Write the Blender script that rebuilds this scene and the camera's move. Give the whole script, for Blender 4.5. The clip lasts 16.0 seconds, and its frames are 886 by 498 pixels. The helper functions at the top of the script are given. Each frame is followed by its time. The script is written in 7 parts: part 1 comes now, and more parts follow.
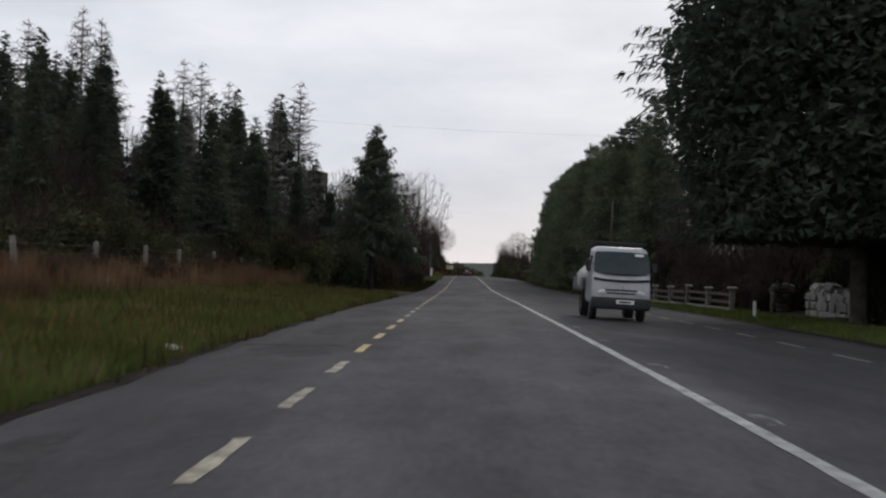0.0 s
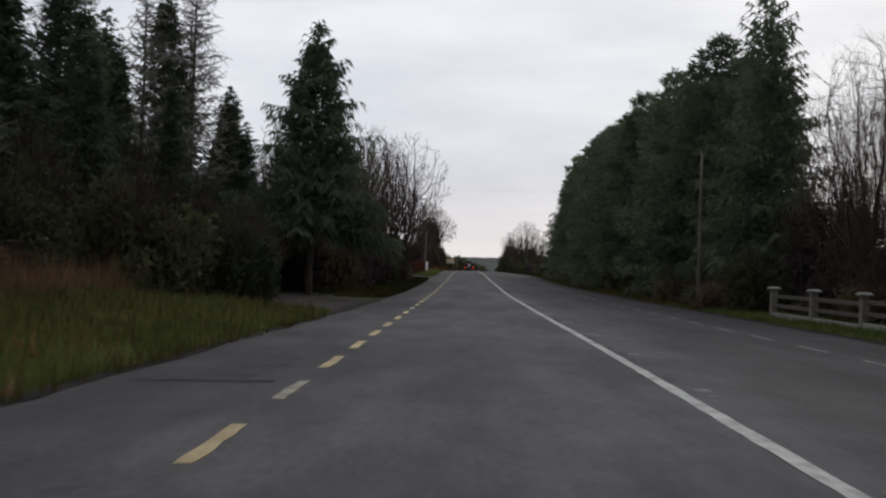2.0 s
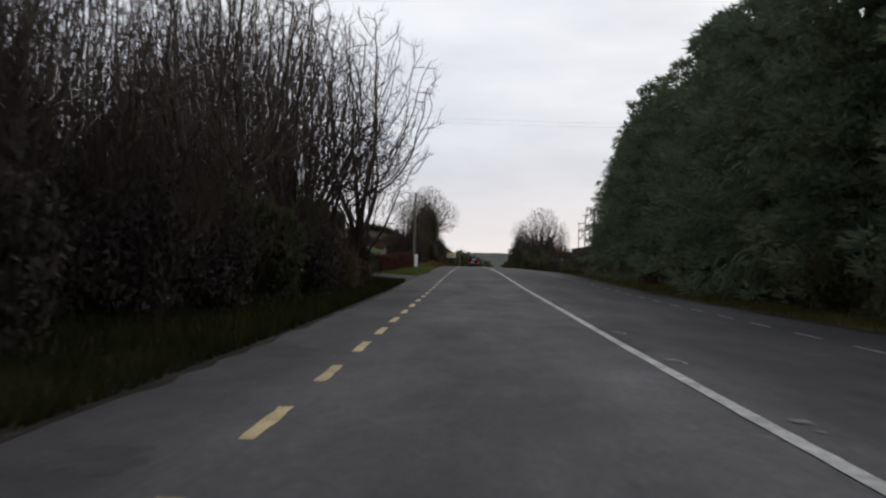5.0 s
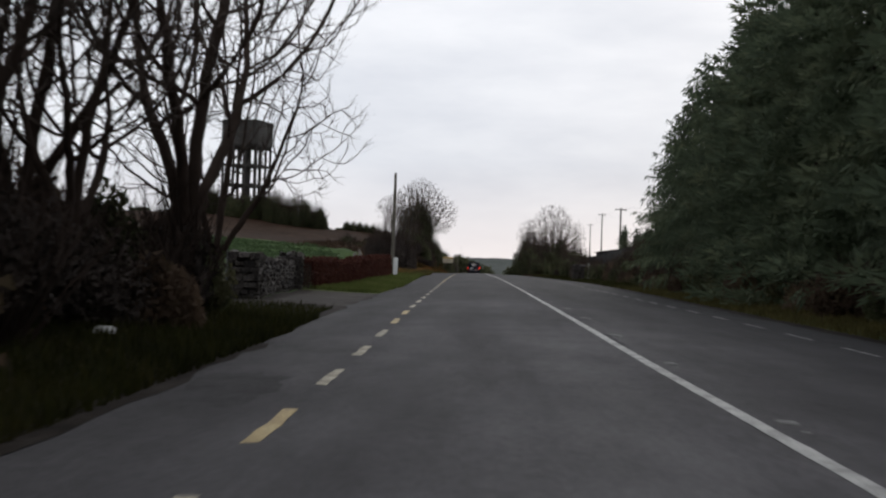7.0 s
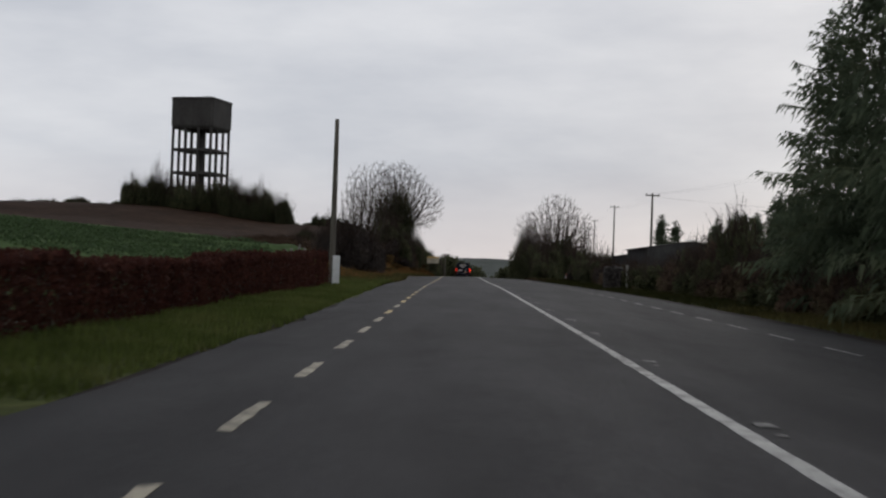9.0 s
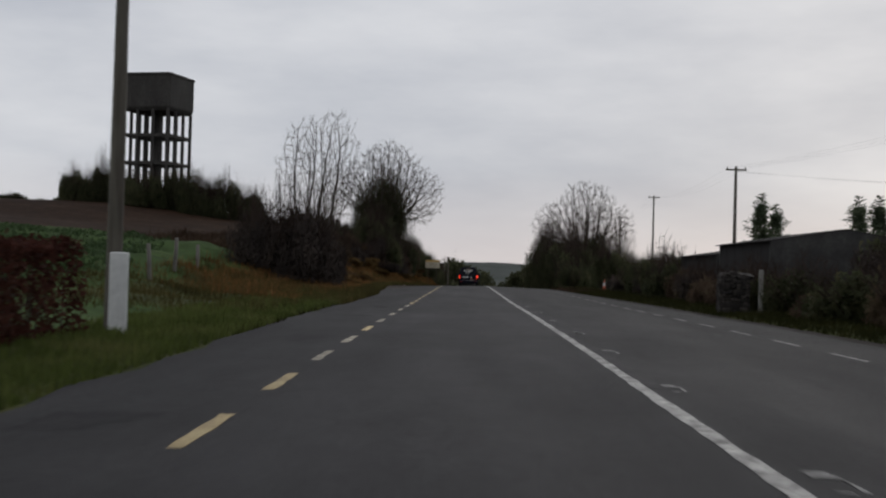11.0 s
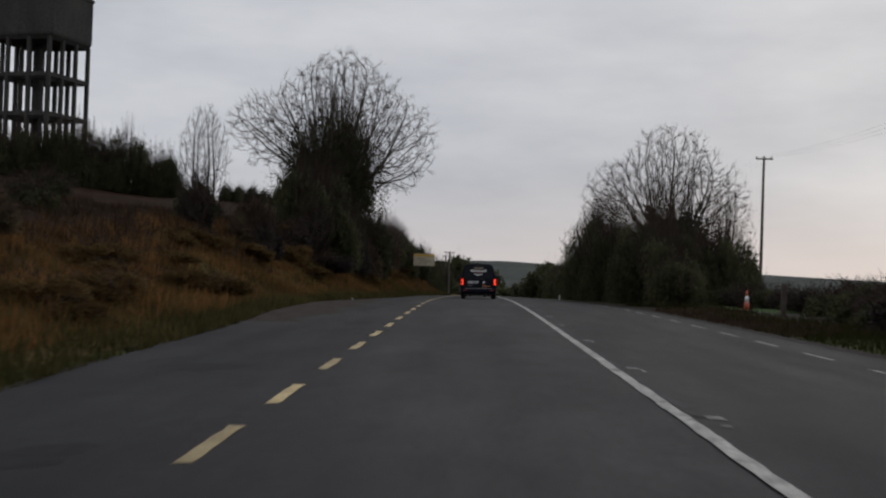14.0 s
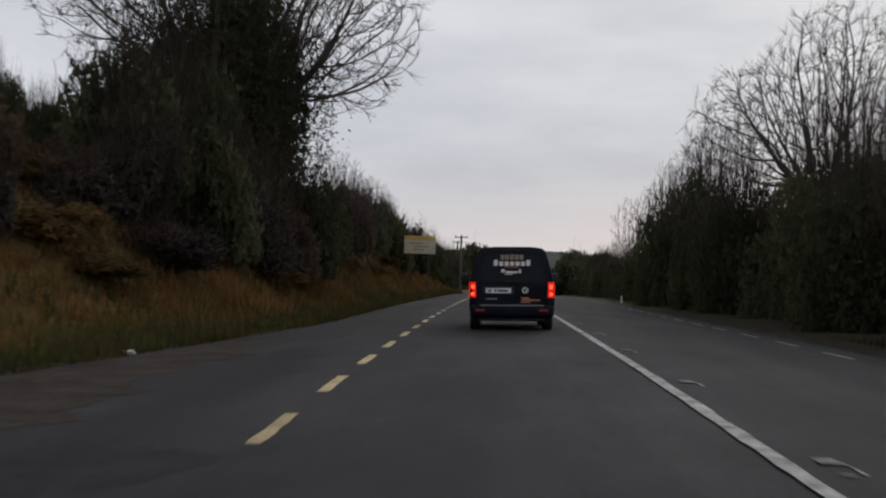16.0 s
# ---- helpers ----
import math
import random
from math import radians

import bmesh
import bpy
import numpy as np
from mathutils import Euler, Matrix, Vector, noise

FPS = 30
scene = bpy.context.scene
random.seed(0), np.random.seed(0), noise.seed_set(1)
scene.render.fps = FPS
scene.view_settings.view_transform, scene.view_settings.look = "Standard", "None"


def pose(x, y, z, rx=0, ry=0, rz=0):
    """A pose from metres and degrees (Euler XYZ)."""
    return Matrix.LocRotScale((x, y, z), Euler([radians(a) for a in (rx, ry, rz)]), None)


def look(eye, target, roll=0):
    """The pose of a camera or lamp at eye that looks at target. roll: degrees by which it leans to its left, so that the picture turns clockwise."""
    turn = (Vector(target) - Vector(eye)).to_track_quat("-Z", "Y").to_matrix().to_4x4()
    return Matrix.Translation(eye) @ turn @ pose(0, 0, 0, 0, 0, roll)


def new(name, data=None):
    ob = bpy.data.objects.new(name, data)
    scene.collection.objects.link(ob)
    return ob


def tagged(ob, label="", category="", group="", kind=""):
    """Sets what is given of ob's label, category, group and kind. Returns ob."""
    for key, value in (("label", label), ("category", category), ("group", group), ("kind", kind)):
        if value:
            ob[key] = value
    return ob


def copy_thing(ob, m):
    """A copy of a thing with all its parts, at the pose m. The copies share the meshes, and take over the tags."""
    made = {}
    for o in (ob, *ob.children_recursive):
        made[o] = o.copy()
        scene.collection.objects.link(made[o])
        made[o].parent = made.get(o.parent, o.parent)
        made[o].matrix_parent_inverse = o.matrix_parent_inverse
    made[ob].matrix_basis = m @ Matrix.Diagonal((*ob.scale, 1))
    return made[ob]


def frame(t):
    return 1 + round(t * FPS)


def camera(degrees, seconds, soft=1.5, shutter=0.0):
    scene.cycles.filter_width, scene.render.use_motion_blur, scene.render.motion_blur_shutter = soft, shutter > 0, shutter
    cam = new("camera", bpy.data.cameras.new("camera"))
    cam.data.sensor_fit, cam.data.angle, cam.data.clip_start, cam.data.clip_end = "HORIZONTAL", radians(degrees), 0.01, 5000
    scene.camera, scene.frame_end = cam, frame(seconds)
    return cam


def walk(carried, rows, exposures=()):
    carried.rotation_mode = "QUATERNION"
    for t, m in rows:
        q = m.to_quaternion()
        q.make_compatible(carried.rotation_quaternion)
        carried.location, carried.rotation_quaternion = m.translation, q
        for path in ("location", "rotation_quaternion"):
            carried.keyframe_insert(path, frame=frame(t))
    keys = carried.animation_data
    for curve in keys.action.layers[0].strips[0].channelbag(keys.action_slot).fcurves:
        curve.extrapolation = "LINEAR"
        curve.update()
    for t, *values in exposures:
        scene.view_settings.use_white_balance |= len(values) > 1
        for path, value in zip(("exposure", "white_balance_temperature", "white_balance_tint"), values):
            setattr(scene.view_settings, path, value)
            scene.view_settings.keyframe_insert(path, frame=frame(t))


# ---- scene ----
import collections

cam = camera(40.0, 16.0, soft=2.2, shutter=0.25)
PATH = [
    (0, (-0.518, 0.000, 1.251), (-0.697, 9.997, 1.425), 1.90),
    (0.5, (-0.511, 8.421, 1.255), (-0.676, 18.419, 1.419), 1.90),
    (1, (-0.480, 16.926, 1.230), (-0.651, 26.923, 1.408), 1.92),
    (1.5, (-0.410, 25.473, 1.205), (-0.588, 35.470, 1.350), 1.90),
    (2, (-0.380, 33.916, 1.187), (-0.578, 43.913, 1.314), 2.02),
    (2.5, (-0.410, 42.273, 1.158), (-0.641, 52.269, 1.270), 1.86),
    (3, (-0.420, 50.699, 1.110), (-0.652, 60.696, 1.214), 1.77),
    (5.5, (-0.622, 93.449, 0.944), (-0.842, 103.446, 1.036), 1.87),
    (6, (-0.649, 102.338, 0.983), (-0.900, 112.335, 1.084), 1.82),
    (6.5, (-0.576, 111.145, 0.994), (-0.822, 121.141, 1.139), 2.05),
    (7, (-0.589, 120.025, 1.034), (-0.804, 130.022, 1.168), 2.00),
    (7.5, (-0.613, 129.059, 1.057), (-0.810, 139.056, 1.221), 2.04),
    (8, (-0.578, 138.058, 1.107), (-0.742, 148.056, 1.240), 1.90),
    (8.5, (-0.493, 147.146, 1.148), (-0.661, 157.143, 1.292), 2.01),
    (9, (-0.416, 156.188, 1.195), (-0.545, 166.187, 1.334), 2.06),
    (9.5, (-0.280, 165.337, 1.230), (-0.394, 175.335, 1.399), 1.84),
    (12, (-0.101, 211.924, 1.385), (-0.355, 221.919, 1.558), 1.66),
    (12.5, (-0.126, 221.492, 1.384), (-0.407, 231.486, 1.577), 1.71),
    (13, (-0.236, 231.200, 1.392), (-0.511, 241.193, 1.650), 1.72),
    (13.5, (-0.182, 240.906, 1.411), (-0.443, 250.902, 1.494), 2.07),
    (14, (-0.186, 250.684, 1.412), (-0.422, 260.680, 1.571), 1.99),
    (14.5, (-0.191, 260.467, 1.406), (-0.427, 270.465, 1.501), 1.78),
    (15, (-0.166, 270.193, 1.411), (-0.474, 280.187, 1.560), 2.10),
    (15.5, (-0.203, 280.156, 1.423), (-0.573, 290.149, 1.503), 1.75),
    (16, (-0.328, 290.200, 1.444), (-0.696, 300.193, 1.508), 1.67),
]
walk(cam, [(t, look(eye, target, roll)) for t, eye, target, roll in PATH],
     exposures=[(0.0, 0.0), (2.0, 0.0), (3.0, 0.05), (5.6, 0.06), (6.8, 0.12), (8.0, -0.2), (8.6, -0.27), (12.0, -0.44), (14.0, -0.5), (15.0, -0.33), (16.0, -0.30)])

# ---- light: overcast late afternoon ----
world = bpy.data.worlds.new("overcast_sky")
scene.world = world
world.use_nodes = True
wt = world.node_tree
wt.nodes.clear()


def wn(kind, **props):
    n = wt.nodes.new(kind)
    for k, v in props.items():
        setattr(n, k, v)
    return n


w_out, w_bg = wn("ShaderNodeOutputWorld"), wn("ShaderNodeBackground")
sky = wn("ShaderNodeTexSky", sky_type="NISHITA", sun_disc=False, sun_elevation=radians(14), sun_rotation=radians(20))
sky_dim = wn("ShaderNodeVectorMath", operation="SCALE")
sky_dim.inputs["Scale"].default_value = 0.1
w_co, w_map = wn("ShaderNodeTexCoord"), wn("ShaderNodeMapping")
w_map.inputs["Scale"].default_value = (1.0, 1.0, 3.4)
w_noise = wn("ShaderNodeTexNoise")
w_noise.inputs["Scale"].default_value = 2.2
w_noise.inputs["Detail"].default_value = 6.0
w_noise.inputs["Roughness"].default_value = 0.55
cloud = wn("ShaderNodeValToRGB")
cloud.color_ramp.elements[0].position, cloud.color_ramp.elements[0].color = 0.36, (0.492, 0.522, 0.592, 1)
cloud.color_ramp.elements[1].position, cloud.color_ramp.elements[1].color = 0.64, (0.742, 0.757, 0.80, 1)
w_sep = wn("ShaderNodeSeparateXYZ")
low = wn("ShaderNodeMapRange")
low.inputs["From Min"].default_value, low.inputs["From Max"].default_value = 0.0, 0.085
low.inputs["To Min"].default_value, low.inputs["To Max"].default_value = 0.6, 0.0
glow = wn("ShaderNodeMixRGB")
glow.inputs["Color2"].default_value = (0.77, 0.712, 0.714, 1)
deck = wn("ShaderNodeMixRGB")
deck.inputs["Fac"].default_value = 0.97
wt.links.new(w_co.outputs["Generated"], w_map.inputs["Vector"])
wt.links.new(w_map.outputs["Vector"], w_noise.inputs["Vector"])
wt.links.new(w_noise.outputs["Fac"], cloud.inputs["Fac"])
wt.links.new(w_co.outputs["Generated"], w_sep.inputs["Vector"])
wt.links.new(w_sep.outputs["Z"], low.inputs["Value"])
wt.links.new(low.outputs["Result"], glow.inputs["Fac"])
wt.links.new(cloud.outputs["Color"], glow.inputs["Color1"])
wt.links.new(sky.outputs["Color"], sky_dim.inputs[0])
wt.links.new(sky_dim.outputs["Vector"], deck.inputs["Color1"])
wt.links.new(glow.outputs["Color"], deck.inputs["Color2"])
wt.links.new(deck.outputs["Color"], w_bg.inputs["Color"])
wt.links.new(w_bg.outputs["Background"], w_out.inputs["Surface"])
w_bg.inputs["Strength"].default_value = 1.16

sun = new("sun", bpy.data.lights.new("sun", "SUN"))
sun.data.energy, sun.data.angle, sun.data.color = 0.5, radians(25), (1.0, 0.95, 0.9)
sun.matrix_world = look((60, 180, 60), (0, 0, 0))


# ---- materials ----
def material(name, colors, scale=3.0, rough=0.8, metal=0.0, bump=0.0, bump_scale=40.0, fine=None, per_object=0.0, spec=0.4, coat=0.0, emit=None, stretch=(1, 1, 1), per_island=0.0, leafy=0.0):
    """Two-scale noise between colours, fine grain bump."""
    m = bpy.data.materials.new(name)
    m.use_nodes = True
    nt = m.node_tree
    bsdf = nt.nodes["Principled BSDF"]
    bsdf.inputs["Roughness"].default_value, bsdf.inputs["Metallic"].default_value = rough, metal
    bsdf.inputs["Specular IOR Level"].default_value, bsdf.inputs["Coat Weight"].default_value = spec, coat
    co, mp = nt.nodes.new("ShaderNodeTexCoord"), nt.nodes.new("ShaderNodeMapping")
    mp.inputs["Scale"].default_value = stretch
    nt.links.new(co.outputs["Object"], mp.inputs["Vector"])
    no = nt.nodes.new("ShaderNodeTexNoise")
    no.inputs["Scale"].default_value, no.inputs["Detail"].default_value, no.inputs["Roughness"].default_value = scale, 8.0, 0.62
    nt.links.new(mp.outputs["Vector"], no.inputs["Vector"])
    ramp = nt.nodes.new("ShaderNodeValToRGB")
    while len(ramp.color_ramp.elements) < len(colors):
        ramp.color_ramp.elements.new(0.5)
    for i, c in enumerate(colors):
        ramp.color_ramp.elements[i].position = 0.3 + 0.4 * i / max(1, len(colors) - 1)
        ramp.color_ramp.elements[i].color = (*c, 1)
    nt.links.new(no.outputs["Fac"], ramp.inputs["Fac"])
    out = ramp.outputs["Color"]
    if per_object or per_island:
        hsv = nt.nodes.new("ShaderNodeHueSaturation")
        rnd = nt.nodes.new("ShaderNodeMapRange")
        amount = per_object or per_island
        rnd.inputs["To Min"].default_value, rnd.inputs["To Max"].default_value = 1 - amount, 1 + amount
        if per_object:
            info = nt.nodes.new("ShaderNodeObjectInfo")
            nt.links.new(info.outputs["Random"], rnd.inputs["Value"])
        else:
            info = nt.nodes.new("ShaderNodeNewGeometry")
            nt.links.new(info.outputs["Random Per Island"], rnd.inputs["Value"])
        nt.links.new(rnd.outputs["Result"], hsv.inputs["Value"])
        nt.links.new(out, hsv.inputs["Color"])
        out = hsv.outputs["Color"]
    if fine:
        fn = nt.nodes.new("ShaderNodeTexNoise")
        fn.inputs["Scale"].default_value, fn.inputs["Detail"].default_value = fine[0], 4.0
        nt.links.new(co.outputs["Object"], fn.inputs["Vector"])
        fr = nt.nodes.new("ShaderNodeMapRange")
        fr.inputs["From Min"].default_value, fr.inputs["From Max"].default_value = 0.3, 0.7
        fr.inputs["To Min"].default_value, fr.inputs["To Max"].default_value = 1 - fine[1], 1 + fine[1]
        mul = nt.nodes.new("ShaderNodeVectorMath")
        mul.operation = "SCALE"
        nt.links.new(fn.outputs["Fac"], fr.inputs["Value"])
        nt.links.new(out, mul.inputs[0])
        nt.links.new(fr.outputs["Result"], mul.inputs["Scale"])
        out = mul.outputs["Vector"]
    nt.links.new(out, bsdf.inputs["Base Color"])
    if leafy:
        thru, mix = nt.nodes.new("ShaderNodeBsdfTranslucent"), nt.nodes.new("ShaderNodeMixShader")
        mix.inputs["Fac"].default_value = leafy
        nt.links.new(out, thru.inputs["Color"])
        nt.links.new(bsdf.outputs["BSDF"], mix.inputs[1])
        nt.links.new(thru.outputs["BSDF"], mix.inputs[2])
        nt.links.new(mix.outputs["Shader"], nt.nodes["Material Output"].inputs["Surface"])
    if bump:
        bn, bp = nt.nodes.new("ShaderNodeTexNoise"), nt.nodes.new("ShaderNodeBump")
        bn.inputs["Scale"].default_value, bn.inputs["Detail"].default_value = bump_scale, 5.0
        bp.inputs["Strength"].default_value, bp.inputs["Distance"].default_value = bump, 0.02
        nt.links.new(co.outputs["Object"], bn.inputs["Vector"])
        nt.links.new(bn.outputs["Fac"], bp.inputs["Height"])
        nt.links.new(bp.outputs["Normal"], bsdf.inputs["Normal"])
    if emit:
        bsdf.inputs["Emission Color"].default_value = (*emit[0], 1)
        bsdf.inputs["Emission Strength"].default_value = emit[1]
    return m


M_ASPHALT = material("asphalt", [(0.034, 0.0315, 0.033), (0.055, 0.052, 0.054), (0.080, 0.076, 0.077)], 0.30, 0.82, bump=0.45, bump_scale=60, fine=(14.0, 0.22), stretch=(1.8, 0.2, 1), spec=0.22)


def tone_asphalt(m):
    """Asphalt tone: paler at the start, darker past the shelter belt and towards the sides."""
    nt = m.node_tree
    bsdf = nt.nodes["Principled BSDF"]
    before = bsdf.inputs["Base Color"].links[0].from_socket
    co, sep = nt.nodes.new("ShaderNodeTexCoord"), nt.nodes.new("ShaderNodeSeparateXYZ")
    nt.links.new(co.outputs["Object"], sep.inputs["Vector"])
    along_tone = nt.nodes.new("ShaderNodeMapRange")
    along_tone.inputs["From Min"].default_value, along_tone.inputs["From Max"].default_value = 138.0, 166.0
    along_tone.inputs["To Min"].default_value, along_tone.inputs["To Max"].default_value = 1.28, 0.46
    nt.links.new(sep.outputs["Y"], along_tone.inputs["Value"])
    big, rng_ = nt.nodes.new("ShaderNodeTexNoise"), nt.nodes.new("ShaderNodeMapRange")
    big.inputs["Scale"].default_value, big.inputs["Detail"].default_value = 0.11, 3.0
    nt.links.new(co.outputs["Object"], big.inputs["Vector"])
    rng_.inputs["From Min"].default_value, rng_.inputs["From Max"].default_value = 0.35, 0.65
    rng_.inputs["To Min"].default_value, rng_.inputs["To Max"].default_value = 0.78, 1.2
    nt.links.new(big.outputs["Fac"], rng_.inputs["Value"])
    m1 = nt.nodes.new("ShaderNodeMath")
    m1.operation = "MULTIPLY"
    nt.links.new(along_tone.outputs["Result"], m1.inputs[0])
    nt.links.new(rng_.outputs["Result"], m1.inputs[1])
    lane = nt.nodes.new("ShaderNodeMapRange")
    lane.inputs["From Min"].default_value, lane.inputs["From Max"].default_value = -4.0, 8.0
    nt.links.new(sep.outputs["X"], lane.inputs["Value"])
    # Multiplier across the road: darker on the left shoulder, right lane and right shoulder
    across_tone = nt.nodes.new("ShaderNodeValToRGB")
    while len(across_tone.color_ramp.elements) < 5:
        across_tone.color_ramp.elements.new(0.5)
    for el, (pos, v) in zip(across_tone.color_ramp.elements, ((0.10, 0.62), (0.20, 0.92), (0.48, 1.0), (0.60, 0.58), (0.9, 0.37))):
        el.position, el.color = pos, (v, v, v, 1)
    nt.links.new(lane.outputs["Result"], across_tone.inputs["Fac"])
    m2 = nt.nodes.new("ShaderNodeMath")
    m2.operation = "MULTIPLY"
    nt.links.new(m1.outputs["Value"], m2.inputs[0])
    nt.links.new(across_tone.outputs["Color"], m2.inputs[1])
    stain, srange, smap = nt.nodes.new("ShaderNodeTexNoise"), nt.nodes.new("ShaderNodeMapRange"), nt.nodes.new("ShaderNodeMapping")
    smap.inputs["Scale"].default_value = (1.1, 0.42, 1.0)
    stain.inputs["Scale"].default_value, stain.inputs["Detail"].default_value, stain.inputs["Roughness"].default_value = 1.0, 6.0, 0.7
    nt.links.new(co.outputs["Object"], smap.inputs["Vector"])
    nt.links.new(smap.outputs["Vector"], stain.inputs["Vector"])
    srange.inputs["From Min"].default_value, srange.inputs["From Max"].default_value = 0.32, 0.68
    srange.inputs["To Min"].default_value, srange.inputs["To Max"].default_value = 0.72, 1.28
    nt.links.new(stain.outputs["Fac"], srange.inputs["Value"])
    m1 = nt.nodes.new("ShaderNodeMath")
    m1.operation = "MULTIPLY"
    nt.links.new(m2.outputs["Value"], m1.inputs[0])
    nt.links.new(srange.outputs["Result"], m1.inputs[1])
    damp, drange, dmap = nt.nodes.new("ShaderNodeTexNoise"), nt.nodes.new("ShaderNodeMapRange"), nt.nodes.new("ShaderNodeMapping")
    dmap.inputs["Scale"].default_value = (0.9, 0.10, 1.0)
    damp.inputs["Scale"].default_value, damp.inputs["Detail"].default_value = 1.0, 5.0
    nt.links.new(co.outputs["Object"], dmap.inputs["Vector"])
    nt.links.new(dmap.outputs["Vector"], damp.inputs["Vector"])
    drange.inputs["From Min"].default_value, drange.inputs["From Max"].default_value = 0.35, 0.68
    drange.inputs["To Min"].default_value, drange.inputs["To Max"].default_value = 0.88, 0.80
    nt.links.new(damp.outputs["Fac"], drange.inputs["Value"])
    nt.links.new(drange.outputs["Result"], bsdf.inputs["Roughness"])
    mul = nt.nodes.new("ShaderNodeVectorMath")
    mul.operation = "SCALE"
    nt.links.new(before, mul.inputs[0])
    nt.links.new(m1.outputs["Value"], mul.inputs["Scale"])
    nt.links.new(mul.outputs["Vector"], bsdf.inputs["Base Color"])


tone_asphalt(M_ASPHALT)
M_WHITE = material("worn_white_paint", [(0.12, 0.118, 0.112), (0.34, 0.335, 0.315), (0.47, 0.46, 0.43)], 2.2, 0.7, bump=0.2, fine=(22, 0.35))
M_CHIP = material("chipped_white_paint", [(0.05, 0.048, 0.045), (0.30, 0.29, 0.27), (0.46, 0.445, 0.41)], 3.4, 0.72, bump=0.25, fine=(16, 0.45))
M_WORN = material("very_worn_white_paint", [(0.035, 0.034, 0.034), (0.13, 0.128, 0.122), (0.34, 0.335, 0.32)], 2.6, 0.75, bump=0.2, fine=(18, 0.4))
M_YELLOW = material("worn_yellow_paint", [(0.2600, 0.1900, 0.0897), (0.4500, 0.3372, 0.1560), (0.5300, 0.4227, 0.2184)], 1.4, 0.7, bump=0.2, fine=(20, 0.3), per_object=0.25)
M_YPALE = material("bleached_worn_yellow_paint", [(0.055, 0.050, 0.044), (0.29, 0.255, 0.185), (0.45, 0.405, 0.31)], 2.4, 0.7, bump=0.2, fine=(16, 0.35), per_object=0.25)
M_GRASS = material("verge_grass_soil", [(0.030, 0.034, 0.013), (0.050, 0.060, 0.018), (0.075, 0.074, 0.030)], 0.8, 0.95, bump=0.8, bump_scale=14, fine=(5, 0.4), spec=0.05)
M_FIELD = material("green_pasture", [(0.0320, 0.0552, 0.0170), (0.0480, 0.0810, 0.0240), (0.0660, 0.0938, 0.0320)], 0.12, 0.95, bump=0.6, bump_scale=6, fine=(1.5, 0.3), spec=0.05)
M_BROWN = material("brown_rough_hillside", [(0.0166, 0.0091, 0.0054), (0.0294, 0.0160, 0.0095), (0.0423, 0.0243, 0.0143)], 0.15, 0.95, bump=0.7, bump_scale=5, fine=(1.2, 0.35), spec=0.05)
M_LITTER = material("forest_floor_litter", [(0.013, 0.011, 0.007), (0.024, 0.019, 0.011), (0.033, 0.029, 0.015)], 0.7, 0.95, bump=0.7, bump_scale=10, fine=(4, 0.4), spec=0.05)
# Far ground greyed so that its colour holds the distance haze
M_FAR = material("haze_greyed_farmland", [(0.034, 0.044, 0.040), (0.050, 0.060, 0.052), (0.062, 0.066, 0.062)], 0.006, 0.95, fine=(0.05, 0.4), spec=0.05)
M_DIRT = material("muddy_gravel", [(0.0101, 0.0079, 0.0065), (0.0194, 0.0158, 0.0130), (0.0331, 0.0281, 0.0230)], 0.9, 0.85, bump=0.7, bump_scale=25, fine=(8, 0.35), spec=0.05)
M_BARK = material("damp_dark_bark", [(0.0286, 0.0234, 0.0182), (0.0585, 0.0494, 0.0390), (0.0910, 0.0806, 0.0650)], 3.0, 0.9, bump=0.6, bump_scale=18)
M_TWIG = material("bare_twigs", [(0.0338, 0.0237, 0.0176), (0.0618, 0.0442, 0.0334), (0.0844, 0.0637, 0.0483)], 0.6, 0.9, per_object=0.2)
M_LARCH = material("pale_larch_twigs", [(0.1035, 0.0920, 0.0805), (0.1610, 0.1437, 0.1265), (0.2185, 0.1955, 0.1725)], 0.6, 0.9)
M_SPRUCE = material("spruce_needles", [(0.0378, 0.0495, 0.0335), (0.0641, 0.0801, 0.0524), (0.0991, 0.1136, 0.0669)], 0.5, 0.85, per_object=0.25, spec=0.12, leafy=0.42)
M_PINE = material("pine_needles", [(0.0469, 0.0614, 0.0396), (0.0829, 0.1046, 0.0631), (0.1408, 0.1532, 0.0901)], 0.45, 0.85, per_object=0.2, spec=0.12, leafy=0.42)
M_IVY = material("ivy_and_bramble_leaves", [(0.0318, 0.0363, 0.0205), (0.0636, 0.0690, 0.0340), (0.1021, 0.0908, 0.0499)], 1.2, 0.7, per_object=0.25, spec=0.12, leafy=0.42)
M_BRAMBLE = material("dry_bramble", [(0.0488, 0.0338, 0.0225), (0.0938, 0.0638, 0.0450), (0.1125, 0.0975, 0.0525)], 0.9, 0.9, per_object=0.25, spec=0.12, leafy=0.42)
M_BRACK = material("dead_russet_bracken", [(0.050, 0.028, 0.017), (0.095, 0.055, 0.033), (0.145, 0.095, 0.060)], 1.0, 0.9, per_object=0.25, spec=0.1, leafy=0.4)
M_STEM = material("damp_dark_stems", [(0.0260, 0.0182, 0.0143), (0.0468, 0.0338, 0.0273), (0.0676, 0.0520, 0.0429)], 0.6, 0.9, per_object=0.25, spec=0.05)
M_THORN = material("black_thorn_twigs", [(0.0271, 0.0226, 0.0202), (0.0499, 0.0407, 0.0363), (0.0770, 0.0612, 0.0520)], 0.9, 0.9, per_object=0.2, spec=0.05)
